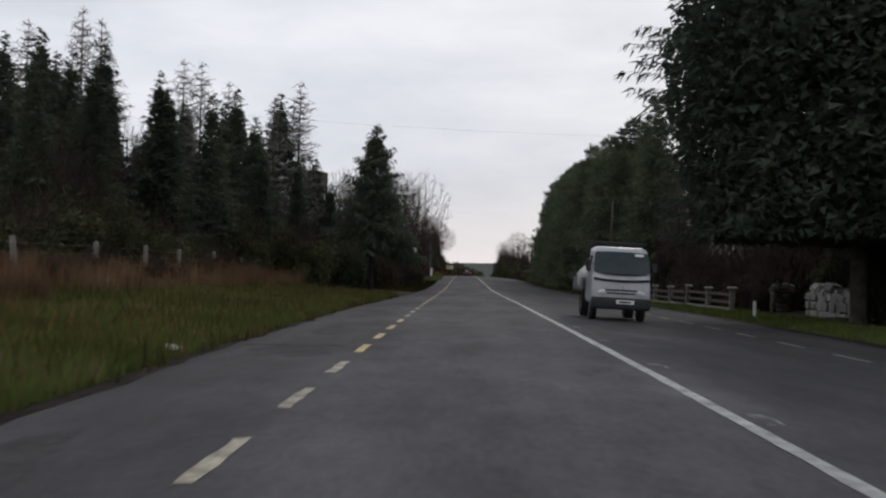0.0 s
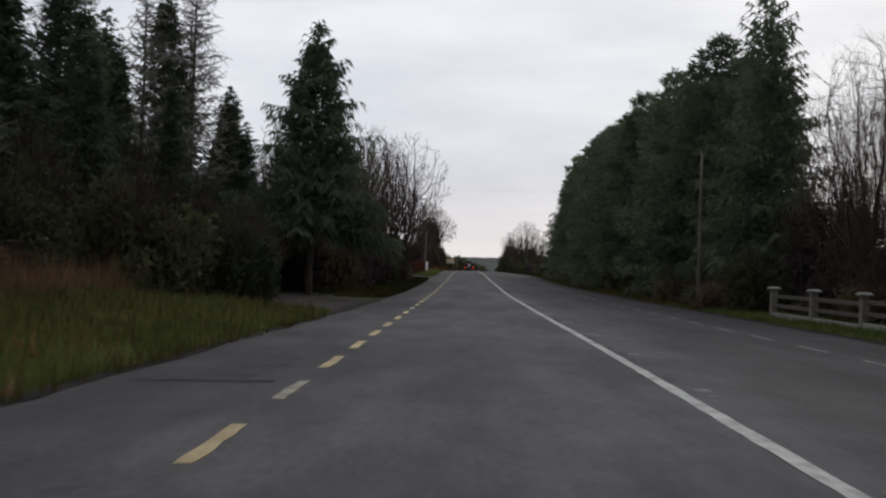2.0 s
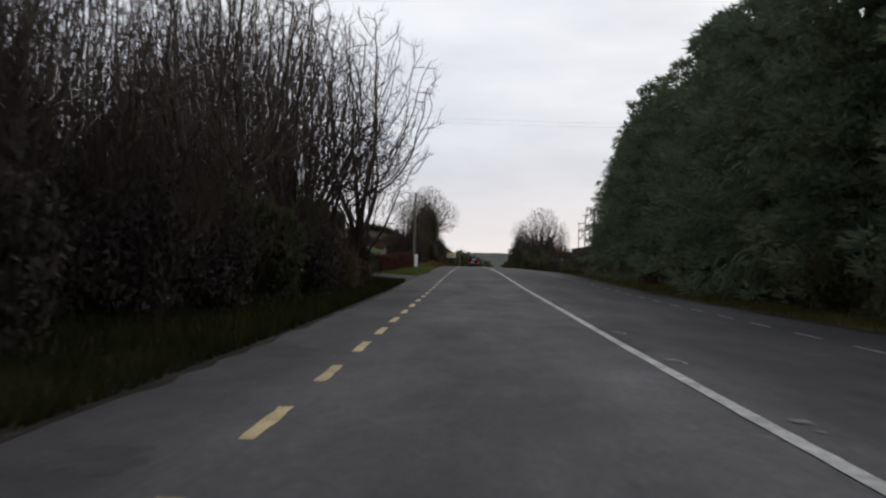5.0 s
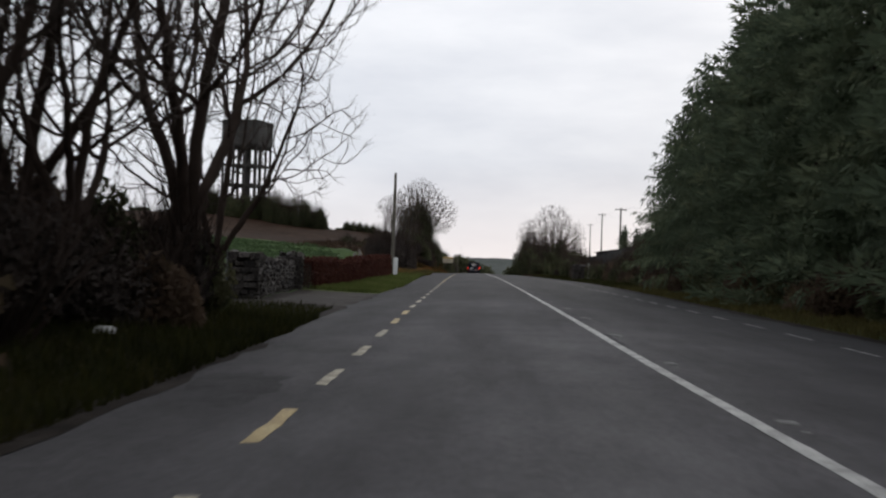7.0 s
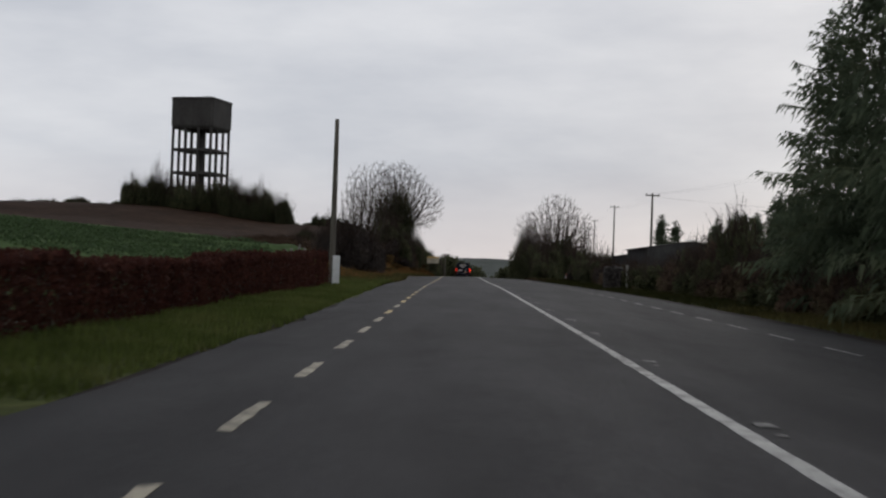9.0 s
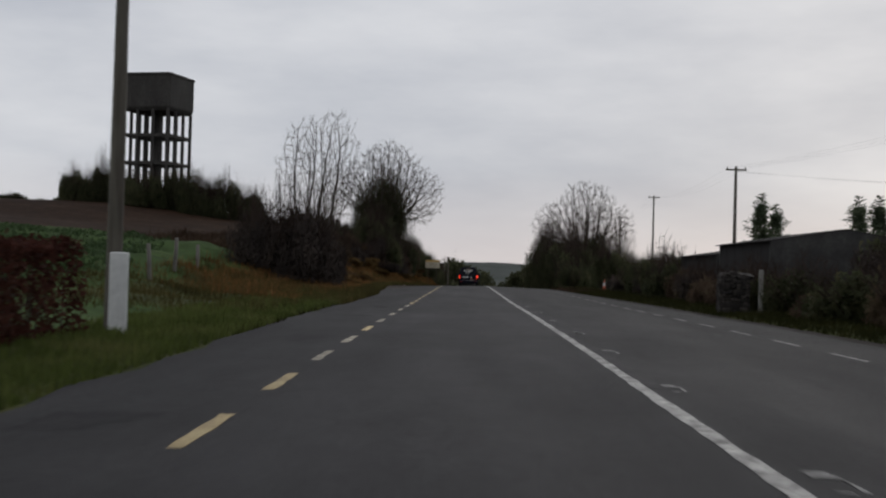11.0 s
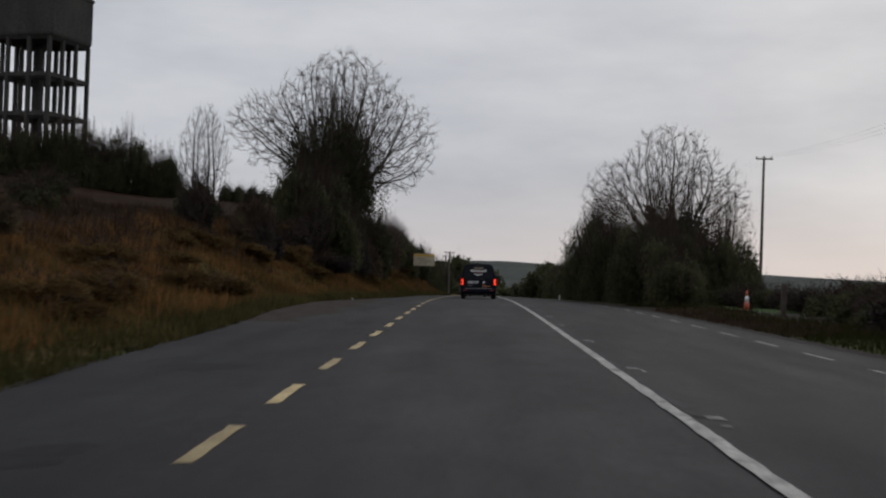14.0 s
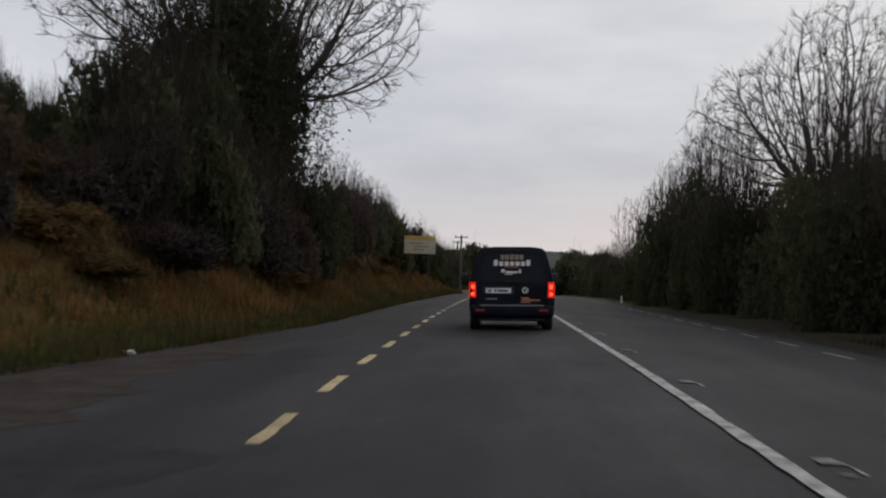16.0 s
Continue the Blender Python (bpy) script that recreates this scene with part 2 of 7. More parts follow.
M_OLIVE = material("olive_rough_grass", [(0.0330, 0.0304, 0.0109), (0.0659, 0.0580, 0.0203), (0.1078, 0.0857, 0.0338)], 0.35, 0.9, per_island=0.35, spec=0.1, leafy=0.42)
M_CEDAR = material("black_green_needles", [(0.0297, 0.0417, 0.0328), (0.0528, 0.0683, 0.0497), (0.0869, 0.1056, 0.0713)], 0.5, 0.9, per_object=0.2, spec=0.08, leafy=0.3)
M_FERN = material("dead_orange_bracken", [(0.0533, 0.0330, 0.0134), (0.1078, 0.0673, 0.0265), (0.1648, 0.1122, 0.0495)], 0.8, 0.9, per_object=0.35, spec=0.1, leafy=0.42)
M_APRON = material("brown_gravelly_apron", [(0.020, 0.017, 0.014), (0.034, 0.029, 0.025), (0.050, 0.044, 0.038)], 0.7, 0.9, bump=0.7, bump_scale=25, fine=(9, 0.35), spec=0.1)
M_TRACK = material("trodden_pale_grass", [(0.050, 0.047, 0.030), (0.080, 0.076, 0.050), (0.105, 0.100, 0.070)], 0.8, 0.95, bump=0.7, bump_scale=12, fine=(5, 0.35), spec=0.05)
M_DARKTWIG = material("wet_dark_boughs", [(0.0425, 0.0312, 0.0263), (0.0750, 0.0587, 0.0488), (0.1063, 0.0863, 0.0725)], 0.6, 0.9, per_object=0.25, spec=0.1)
M_LAUREL = material("grey_green_shrub_leaves", [(0.0210, 0.0266, 0.0154), (0.0385, 0.0462, 0.0280), (0.0595, 0.0630, 0.0420)], 1.5, 0.7, per_object=0.2, spec=0.12, leafy=0.42)
M_BEECH = material("beech_hedge_dead_leaves", [(0.038, 0.013, 0.010), (0.062, 0.023, 0.017), (0.085, 0.038, 0.026)], 1.2, 0.85, per_island=0.3, spec=0.12, leafy=0.42)
M_BLADE = material("grass_blades", [(0.050, 0.064, 0.017), (0.085, 0.108, 0.028), (0.14, 0.142, 0.052)], 0.5, 0.8, per_island=0.3, spec=0.12, leafy=0.42)
# Grass colour darkened to hold the shade below trees; also serves other dark verges
M_SHADEGRASS = material("shade_darkened_grass", [(0.0123, 0.0130, 0.0040), (0.0233, 0.0246, 0.0066), (0.0376, 0.0337, 0.0111)], 0.6, 0.85, per_island=0.3, spec=0.12, leafy=0.42)
M_BANK = material("orange_brown_bank_turf", [(0.0498, 0.0361, 0.0138), (0.0978, 0.0634, 0.0223), (0.1032, 0.0942, 0.0332)], 0.5, 0.95, bump=0.8, bump_scale=9, fine=(4, 0.35), spec=0.05)
M_CROP = material("grey_green_crop_leaves", [(0.0291, 0.0499, 0.0210), (0.0470, 0.0759, 0.0315), (0.0728, 0.1031, 0.0483)], 0.8, 0.8, per_island=0.3, spec=0.12, leafy=0.42)
M_DEAD = material("dark_withered_growth", [(0.0243, 0.0149, 0.0095), (0.0486, 0.0311, 0.0203), (0.0810, 0.0540, 0.0351)], 0.4, 0.9, per_island=0.3, spec=0.1, leafy=0.3)
M_STRAW = material("dead_grass_blades", [(0.0680, 0.0344, 0.0138), (0.1622, 0.0830, 0.0297), (0.3011, 0.1607, 0.0616)], 0.4, 0.9, per_island=0.3, spec=0.12, leafy=0.42)
M_REED = material("tall_dry_grass", [(0.0816, 0.0480, 0.0262), (0.1440, 0.0895, 0.0508), (0.2112, 0.1409, 0.0835)], 0.5, 0.9, per_island=0.3, spec=0.12, leafy=0.42)
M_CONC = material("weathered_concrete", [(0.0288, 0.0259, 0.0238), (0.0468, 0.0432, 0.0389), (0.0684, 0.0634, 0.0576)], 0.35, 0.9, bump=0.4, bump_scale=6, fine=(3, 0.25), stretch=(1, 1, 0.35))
M_STONE = material("limestone_blocks", [(0.0120, 0.0101, 0.0086), (0.0323, 0.0270, 0.0232), (0.0938, 0.0795, 0.0690)], 4.0, 0.9, bump=0.7, bump_scale=20, per_object=0.55)
M_PALES = material("pale_tumbled_limestone", [(0.12, 0.115, 0.105), (0.24, 0.23, 0.215), (0.38, 0.37, 0.345)], 4.0, 0.9, bump=0.7, bump_scale=20, per_object=0.35)
M_MORTAR = material("wall_core", [(0.0130, 0.0109, 0.0092), (0.0216, 0.0182, 0.0154)], 3.0, 0.95, bump=0.5)
M_POLE = material("creosoted_pole_wood", [(0.055, 0.046, 0.036), (0.095, 0.083, 0.066), (0.13, 0.12, 0.095)], 1.5, 0.85, bump=0.4, stretch=(6, 6, 0.4))
M_FENCE = material("grey_weathered_timber", [(0.0800, 0.0720, 0.0624), (0.1360, 0.1240, 0.1080), (0.1760, 0.1640, 0.1440)], 3.0, 0.85, bump=0.4, stretch=(3, 3, 0.8))
M_RAIL = material("dark_stained_rail", [(0.045, 0.032, 0.025), (0.075, 0.055, 0.045)], 3.0, 0.8, bump=0.3)
M_CAPS = material("pale_concrete_caps", [(0.1550, 0.1488, 0.1302), (0.2480, 0.2387, 0.2170)], 3.0, 0.85, bump=0.3)
M_GALV = material("galvanised_steel", [(0.30, 0.31, 0.32), (0.42, 0.43, 0.44)], 5.0, 0.45, metal=0.8)
M_GATE = material("dull_dark_galvanising", [(0.07, 0.07, 0.07), (0.12, 0.12, 0.115)], 4.0, 0.6, metal=0.4)
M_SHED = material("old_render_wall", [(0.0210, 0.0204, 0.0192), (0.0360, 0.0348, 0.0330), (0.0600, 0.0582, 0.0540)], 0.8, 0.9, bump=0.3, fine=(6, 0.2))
M_SHEET = material("dark_corrugated_sheet", [(0.020, 0.019, 0.019), (0.034, 0.032, 0.031), (0.052, 0.043, 0.038)], 0.7, 0.9, stretch=(1, 1, 0.3), spec=0.1)
M_PLATE = material("white_plastic", [(0.62, 0.62, 0.60), (0.72, 0.72, 0.70)], 3.0, 0.5, fine=(9, 0.08))
M_BAR = material("printed_dark_bars", [(0.02, 0.02, 0.03), (0.035, 0.035, 0.05)], 6.0, 0.5)
M_BODY = material("dark_navy_car_paint", [(0.003, 0.0035, 0.008), (0.005, 0.006, 0.012)], 1.5, 0.5, spec=0.10, coat=0.04, fine=(2, 0.2))
M_CARB = material("black_car_paint", [(0.008, 0.008, 0.010), (0.013, 0.013, 0.015)], 1.5, 0.3, spec=0.5, coat=0.5)
M_TRIM = material("black_plastic_trim", [(0.010, 0.010, 0.011), (0.020, 0.020, 0.021)], 5.0, 0.6)
M_TYRE = material("tyre_rubber", [(0.010, 0.010, 0.010), (0.022, 0.021, 0.020)], 6.0, 0.85, bump=0.4)
M_RIM = material("alloy_rim", [(0.22, 0.22, 0.23), (0.34, 0.34, 0.35)], 4.0, 0.4, metal=0.7)
M_CHROME = material("chrome_badge", [(0.5, 0.5, 0.52), (0.6, 0.6, 0.62)], 4.0, 0.25, metal=1.0)
M_TAIL = material("lit_red_tail_lens", [(0.5, 0.015, 0.008), (0.6, 0.02, 0.01)], 3.0, 0.3, emit=((1.0, 0.012, 0.006), 0.55))
M_GLOW = material("lit_lamp_core", [(0.6, 0.06, 0.03), (0.7, 0.08, 0.04)], 3.0, 0.3, emit=((1.0, 0.10, 0.03), 2.2))
M_DROP = material("dull_grey_dropside", [(0.09, 0.09, 0.095), (0.15, 0.15, 0.155)], 1.5, 0.6, metal=0.2, fine=(5, 0.25))
M_TAILD = material("red_reflector", [(0.22, 0.012, 0.012), (0.3, 0.02, 0.016)], 3.0, 0.35)
M_SILVER = material("silver_truck_paint", [(0.30, 0.305, 0.315), (0.40, 0.405, 0.415)], 1.2, 0.35, metal=0.1, coat=0.4, fine=(3, 0.1))
M_GLASSD = material("tinted_window_glass", [(0.004, 0.005, 0.008), (0.007, 0.008, 0.011)], 1.0, 0.15, spec=0.12)
M_SCREEN = material("windscreen_glass", [(0.030, 0.042, 0.046), (0.055, 0.068, 0.072)], 0.8, 0.15, spec=0.12)
M_LAMP = material("headlamp_lens", [(0.45, 0.46, 0.48), (0.6, 0.61, 0.62)], 8.0, 0.15, spec=0.7)
M_LOGO = material("cream_lettering_shapes", [(0.55, 0.53, 0.50), (0.65, 0.63, 0.60)], 5.0, 0.5)
M_GOLD = material("faded_gold_print", [(0.16, 0.12, 0.085), (0.24, 0.19, 0.14)], 6.0, 0.5)
M_REDPR = material("faded_red_print", [(0.25, 0.04, 0.03), (0.32, 0.06, 0.04)], 6.0, 0.5)
M_ORANGE = material("orange_print", [(0.40, 0.13, 0.05), (0.5, 0.18, 0.07)], 6.0, 0.5)
M_CONE = material("faded_orange_plastic", [(0.42, 0.10, 0.05), (0.55, 0.15, 0.08)], 4.0, 0.6)
M_SACK = material("white_woven_sack", [(0.40, 0.39, 0.37), (0.52, 0.51, 0.49)], 3.0, 0.8, bump=0.5)
M_BOARD = material("cream_sign_board", [(0.42, 0.36, 0.26), (0.52, 0.47, 0.36)], 2.0, 0.6)
M_BYEL = material("yellow_sign_band", [(0.50, 0.30, 0.06), (0.60, 0.38, 0.10)], 2.0, 0.6)
M_WIRE = material("grey_cable", [(0.16, 0.16, 0.17), (0.22, 0.22, 0.23)], 3.0, 0.7)


# ---- helpers of this scene ----
def mesh_of(name, verts, faces, mat, smooth=False):
    me = bpy.data.meshes.new(name)
    me.from_pydata([tuple(map(float, v)) for v in verts], [], [tuple(map(int, f)) for f in faces])
    me.materials.append(mat)
    if smooth:
        me.polygons.foreach_set("use_smooth", [True] * len(me.polygons))
    me.update()
    return me


def bm_mesh(name, bm, mat, smooth=False):
    me = bpy.data.meshes.new(name)
    bmesh.ops.recalc_face_normals(bm, faces=bm.faces)
    bm.to_mesh(me)
    bm.free()
    me.materials.append(mat)
    if smooth:
        me.polygons.foreach_set("use_smooth", [True] * len(me.polygons))
    return me


def thing(name, label, category, m=None, group="", kind=""):
    ob = new(name)
    if m is not None:
        ob.matrix_basis = m
    return tagged(ob, label, category, group, kind)


def part(name, me, parent, m=None, label=""):
    ob = new(name, me)
    ob.parent = parent
    if m is not None:
        ob.matrix_basis = m
    return tagged(ob, label)


def box_bm(sx, sy, sz, bevel=0.0, at=(0, 0, 0), bm=None, segs=1):
    own = bm or bmesh.new()
    made = bmesh.ops.create_cube(own, size=1, matrix=Matrix.Translation(at) @ Matrix.Diagonal((sx, sy, sz, 1)))
    if bevel:
        edges = list({e for v in made["verts"] for e in v.link_edges})
        bmesh.ops.bevel(own, geom=edges, offset=bevel, segments=segs, affect="EDGES", profile=0.6)
    return own


def box(name, sx, sy, sz, mat, parent, at=(0, 0, 0), bevel=0.01, rot=(0, 0, 0), label="", segs=1):
    return part(name, bm_mesh(name, box_bm(sx, sy, sz, bevel, segs=segs), mat), parent, pose(*at, *rot), label)


def cyl_bm(r1, r2, depth, seg=12, bm=None, m=None):
    own = bm or bmesh.new()
    bmesh.ops.create_cone(own, cap_ends=True, segments=seg, radius1=r1, radius2=r2, depth=depth, matrix=m or Matrix())
    return own


def loft(sections, cap=True):
    """Rings of equal length joined in order."""
    bm = bmesh.new()
    rings = [[bm.verts.new(p) for p in ring] for ring in sections]
    n = len(rings[0])
    for a, b in zip(rings, rings[1:]):
        for i in range(n):
            bm.faces.new((a[i], a[(i + 1) % n], b[(i + 1) % n], b[i]))
    if cap:
        bm.faces.new(list(reversed(rings[0])))
        bm.faces.new(rings[-1])
    return bm


# ---- the lie of the land ----
def curve(ys, zs, width):
    """A smooth function through rough values, by a running mean."""
    grid = np.arange(-400.0, 4200.0, 1.0)
    vals = np.interp(grid, ys, zs)
    k = np.hanning(width + 2)[1:-1]
    pad = np.pad(vals, width // 2, mode="edge")
    sm = np.convolve(pad, k / k.sum(), "valid")[: len(grid)]
    return lambda y: np.interp(y, grid, sm)


crown = curve([-400, 0, 17, 34, 51, 75, 95, 120, 138, 150, 165, 190, 212, 225, 240, 260, 280, 292, 305, 320, 350, 400, 500, 700, 1000, 1600, 4200],
              [0.1, 0.05, 0.04, 0.0, -0.07, -0.2, -0.28, -0.23, -0.18, -0.07, -0.01, 0.09, 0.17, 0.17, 0.12, 0.11, 0.09, 0.08, 0.0, -0.22, -0.75, -1.75, -4.5, -11, -18, -22, -22], 15)
bend = curve([-400, 282, 292, 302, 312, 330, 350, 375, 400, 500, 900, 4200], [0, 0, 0, 0, 0.02, 0.1, 0.3, 0.7, 1.2, 3.5, 30, 30], 9)
edge_l = curve([-400, 8, 17, 45, 62, 105, 170, 180, 210, 230, 258, 266, 279, 290, 302, 312, 322, 4200],
               [-4.2, -4.2, -4.45, -4.5, -4.15, -3.72, -3.9, -3.7, -4.2, -4.6, -4.8, -5.4, -5.8, -6.6, -6.8, -5.6, -4.7, -4.3], 7)
edge_r = curve([-400, 26, 59, 89, 120, 150, 190, 245, 275, 290, 320, 4200], [8.7, 8.8, 9.25, 9.5, 8.5, 7.8, 8.6, 8.6, 7.8, 7.4, 7.3, 7.3], 15)
verge_s = curve([-400, 0, 60, 75, 140, 155, 220, 235, 350, 4200], [0.08, 0.08, 0.08, 0.04, 0.05, 0.02, 0.02, 0.06, 0.06, 0.03], 9)
bank_h = curve([-400, 215, 240, 262, 300, 345, 365, 400, 430, 4200], [0, 0, 0.5, 1.4, 2.7, 3.8, 4.0, 4.0, 1.0, 0], 15)
bank_w = curve([-400, 290, 325, 350, 4200], [7.5, 7.5, 5.0, 3.6, 3.6], 15)
hill_s = curve([-400, 100, 150, 230, 300, 340, 388, 470, 560, 4200], [0.01, 0.02, 0.06, 0.09, 0.06, 0.07, 0.24, 0.16, 0.02, 0.0], 31)
WHITE_X, YELLOW_X, RIGHT_X, CAMBER = 1.85, -2.1, 6.35, 0.025


def surface(x, y):
    """Height of the carriageway."""
    return crown(y) - CAMBER * np.abs(x - bend(y) - WHITE_X)


def land(x, y):
    """Height of the ground sheet."""
    x, y = np.asarray(x, float), np.asarray(y, float)
    u = x - bend(y)
    le, re = edge_l(y), edge_r(y)
    dl, dr = np.maximum(le - u, 0), np.maximum(u - re, 0)
    base = crown(y) - CAMBER * np.where(u < WHITE_X, WHITE_X - np.maximum(u, le), np.minimum(u, re) - WHITE_X)
    left = verge_s(y) * np.minimum(dl, 7.5) + bank_h(y) * np.clip((dl - np.minimum(1.4, bank_w(y) / 5)) / bank_w(y), 0, 1) ** 1.5
    left = left + 10 * np.tanh(hill_s(y) * np.clip(dl - 6.0, 0, 90) / 10) - 0.062 * np.clip(dl - 50, 0, 90)
    left = left + 1.7 * np.exp(-((dl - 19) / 9) ** 2 - ((y - 386) / 24) ** 2)
    right = 0.03 * np.minimum(dr, 3) - 0.035 * np.clip(dr - 8, 0, 60) * np.clip((y - 200) / 80, 0, 1)
    rough = 0.10 * np.sin(x * 0.9 + 1.3 * np.sin(y * 0.31)) * np.sin(y * 0.57 + 0.7 * np.sin(x * 0.43))
    rough = rough * np.clip((dl + dr) / 4, 0, 1)
    lump = 0.30 * np.sin(y * 0.83 + 1.7 * np.sin(x * 0.7)) * np.sin(x * 1.3 + 0.9 * np.sin(y * 0.47)) + 0.22 * np.sin(y * 0.31 + 2)
    rough = rough + lump * np.clip((dl - 1.5) / 4, 0, 1) * np.clip((24 - dl) / 8, 0, 1) * np.clip((y - 228) / 20, 0, 1) * np.clip((420 - y) / 30, 0, 1)
    far = np.clip((np.hypot(x, y) - 900) / 1500, 0, 1)
    hills = far * (20 + 14 * np.sin(x * 0.0021 + 1.0) + 10 * np.sin(x * 0.0053 + y * 0.001) + 6 * np.sin(x * 0.013))
    inside = (u > le) & (u < re)
    under = np.where(inside, -0.10 * np.clip(np.minimum(u - le, re - u) / 0.4, 0, 1), 0.0)
    return base + left + right + rough + hills + under


def ground_at(x, y):
    return float(land(x, y))


def gx(y, off):
    """x of a place at an offset from the road's axis."""
    return float(bend(y)) + off


def build_ground():
    xs = np.concatenate([-np.geomspace(3200, 70, 26), np.arange(-64, -16, 3.0), np.arange(-16, -3.0, 0.6), np.arange(-3, 8, 1.6), np.arange(8, 16, 0.6), np.arange(16, 62, 3.0), np.geomspace(66, 3200, 26)])
    ys = np.concatenate([-np.geomspace(2600, 40, 14), np.arange(-30, 400, 2.0), np.arange(400, 700, 10.0), np.geomspace(710, 4000, 40)])
    X, Y = np.meshgrid(xs, ys)
    Z = land(X, Y)
    n = len(xs)
    verts = np.stack([X.ravel(), Y.ravel(), Z.ravel()], 1)
    faces, slots = [], []
    for j in range(len(ys) - 1):
        yc = (ys[j] + ys[j + 1]) / 2
        b, le, re = float(bend(yc)), float(edge_l(yc)), float(edge_r(yc))
        for i in range(n - 1):
            u = (xs[i] + xs[i + 1]) / 2 - b
            faces.append((j * n + i, j * n + i + 1, (j + 1) * n + i + 1, (j + 1) * n + i))
            s = 0
            if abs(u) > 420 or yc > 900 or yc < -60:
                s = 4
            elif u < le:
                d = le - u
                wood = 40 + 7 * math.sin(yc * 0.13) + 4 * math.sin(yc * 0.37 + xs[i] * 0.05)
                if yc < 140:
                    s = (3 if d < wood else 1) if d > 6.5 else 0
                    # Verge below the trees takes the dark litter too, shade put into its colour
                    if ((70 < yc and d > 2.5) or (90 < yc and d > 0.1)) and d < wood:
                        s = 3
                elif yc < 157 and d < 13:
                    s = 3
                elif yc < (266 if d < 6.5 else 262 + 20 * min(max((d - 8) / 12, 0), 1)):
                    s = (8 if yc < 180 and 4 < d < 24 else 1) if d > (3 if yc < 226 else 6.5) else (0 if d < 3.0 or yc < 242 else 6)
                else:
                    s = (6 if d < 5.5 + 1.5 * math.sin(yc * 0.4) else 2) if d > 0.1 else 0
                if 284 < yc < 314 and d < 1.3:
                    s = 5
                if 70 < yc < 85 and d < 4:
                    s = 7
                if (70 < yc < 85 and 4 <= d < 8) or (145 < yc < 167 and d < 3.2) or (145 < yc < 156 and d < 7):
                    s = 5
                if 153 < yc < 167 and d < 2.4:
                    s = 7
            elif u > re:
                d = u - re
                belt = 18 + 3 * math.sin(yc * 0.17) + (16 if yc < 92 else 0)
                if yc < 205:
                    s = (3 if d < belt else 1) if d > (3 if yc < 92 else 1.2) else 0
                else:
                    s = 1 if (d > 6 and yc > 284) or d > belt else (0 if d < (3.0 if yc < 284 else 0.7) else 3)
                if 301 < yc < 309:
                    s = 5
            else:
                s = 5
            slots.append(s)
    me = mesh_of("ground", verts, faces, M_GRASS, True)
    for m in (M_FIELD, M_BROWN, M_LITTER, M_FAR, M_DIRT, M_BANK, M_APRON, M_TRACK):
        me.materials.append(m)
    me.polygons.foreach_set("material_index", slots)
    tagged(new("ground", me), "grass verges, pasture, brown hillside and distant farmland", "ground", kind="structure")


build_ground()


def ribbon(name, left, right, ys, lift, mat, parent=None, thick=0.0, cols=None):
    """A strip laid along the road between two offsets."""
    verts, faces = [], []
    for y in ys:
        a, c = (f(y) if callable(f) else f for f in (left, right))
        offs = [a + (c - a) * k for k in (cols or (0, 1))]
        for o in offs:
            x = o + float(bend(y))
            verts.append((x, y, float(surface(x, y)) + lift))
    n = len(cols or (0, 1))
    for j in range(len(ys) - 1):
        for i in range(n - 1):
            faces.append((j * n + i, j * n + i + 1, (j + 1) * n + i + 1, (j + 1) * n + i))
    if thick:
        base = len(verts)
        verts += [(x, y, z - thick) for x, y, z in verts]
        for j in range(len(ys) - 1):
            for i in (0, n - 1):
                p, q = j * n + i, (j + 1) * n + i
                faces.append((p, q, q + base, p + base) if i == 0 else (q, p, p + base, q + base))
    ob = new(name, mesh_of(name, verts, faces, mat))
    ob.parent = parent
    return ob


road_ys = np.concatenate([np.arange(-60, 420, 2.0), np.arange(420, 900, 12.0)])
wob_l = lambda y: float(edge_l(y)) + 0.10 * math.sin(y * 1.7) + 0.07 * math.sin(y * 0.63 + 1)
wob_r = lambda y: float(edge_r(y)) + 0.10 * math.sin(y * 1.3 + 2) + 0.06 * math.sin(y * 0.71)
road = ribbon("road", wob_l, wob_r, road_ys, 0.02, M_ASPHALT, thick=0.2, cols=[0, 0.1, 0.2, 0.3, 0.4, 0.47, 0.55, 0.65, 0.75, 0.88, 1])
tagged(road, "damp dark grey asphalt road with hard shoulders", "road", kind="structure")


def dash_mesh(name, length, width, mat, rng):
    """A painted mark with ragged ends."""
    ks = np.linspace(-length / 2, length / 2, 7)
    verts, faces = [], []
    for k in ks:
        verts += [(-width / 2 + rng.uniform(-0.008, 0.022), k, 0.003), (width / 2 + rng.uniform(-0.022, 0.008), k, 0.003)]
    for i in (0, 1, 12, 13):
        verts[i] = (verts[i][0], verts[i][1] + rng.uniform(-0.05, 0.05), 0.003)
    faces = [(2 * i, 2 * i + 1, 2 * i + 3, 2 * i + 2) for i in range(6)]
    base = len(verts)
    verts += [(x, y, 0) for x, y, z in verts]
    for i in range(6):
        faces += [(2 * i + 2, 2 * i + 2 + base, 2 * i + base, 2 * i), (2 * i + 1, 2 * i + 1 + base, 2 * i + 3 + base, 2 * i + 3)]
    return mesh_of(name, verts, faces, mat)


def lay(me, name, off, y):
    x = gx(y, off)
    dzdy = float(surface(gx(y + 1, off), y + 1) - surface(gx(y - 1, off), y - 1)) / 2
    side = CAMBER if off < WHITE_X else -CAMBER
    yaw = -math.degrees(math.atan((float(bend(y + 1)) - float(bend(y - 1))) / 2))
    ob = new(name, me)
    ob.parent = road
    ob.matrix_basis = pose(x, y, float(surface(x, y)) + 0.023, math.degrees(math.atan(dzdy)), -math.degrees(math.atan(side)), yaw)
    return ob


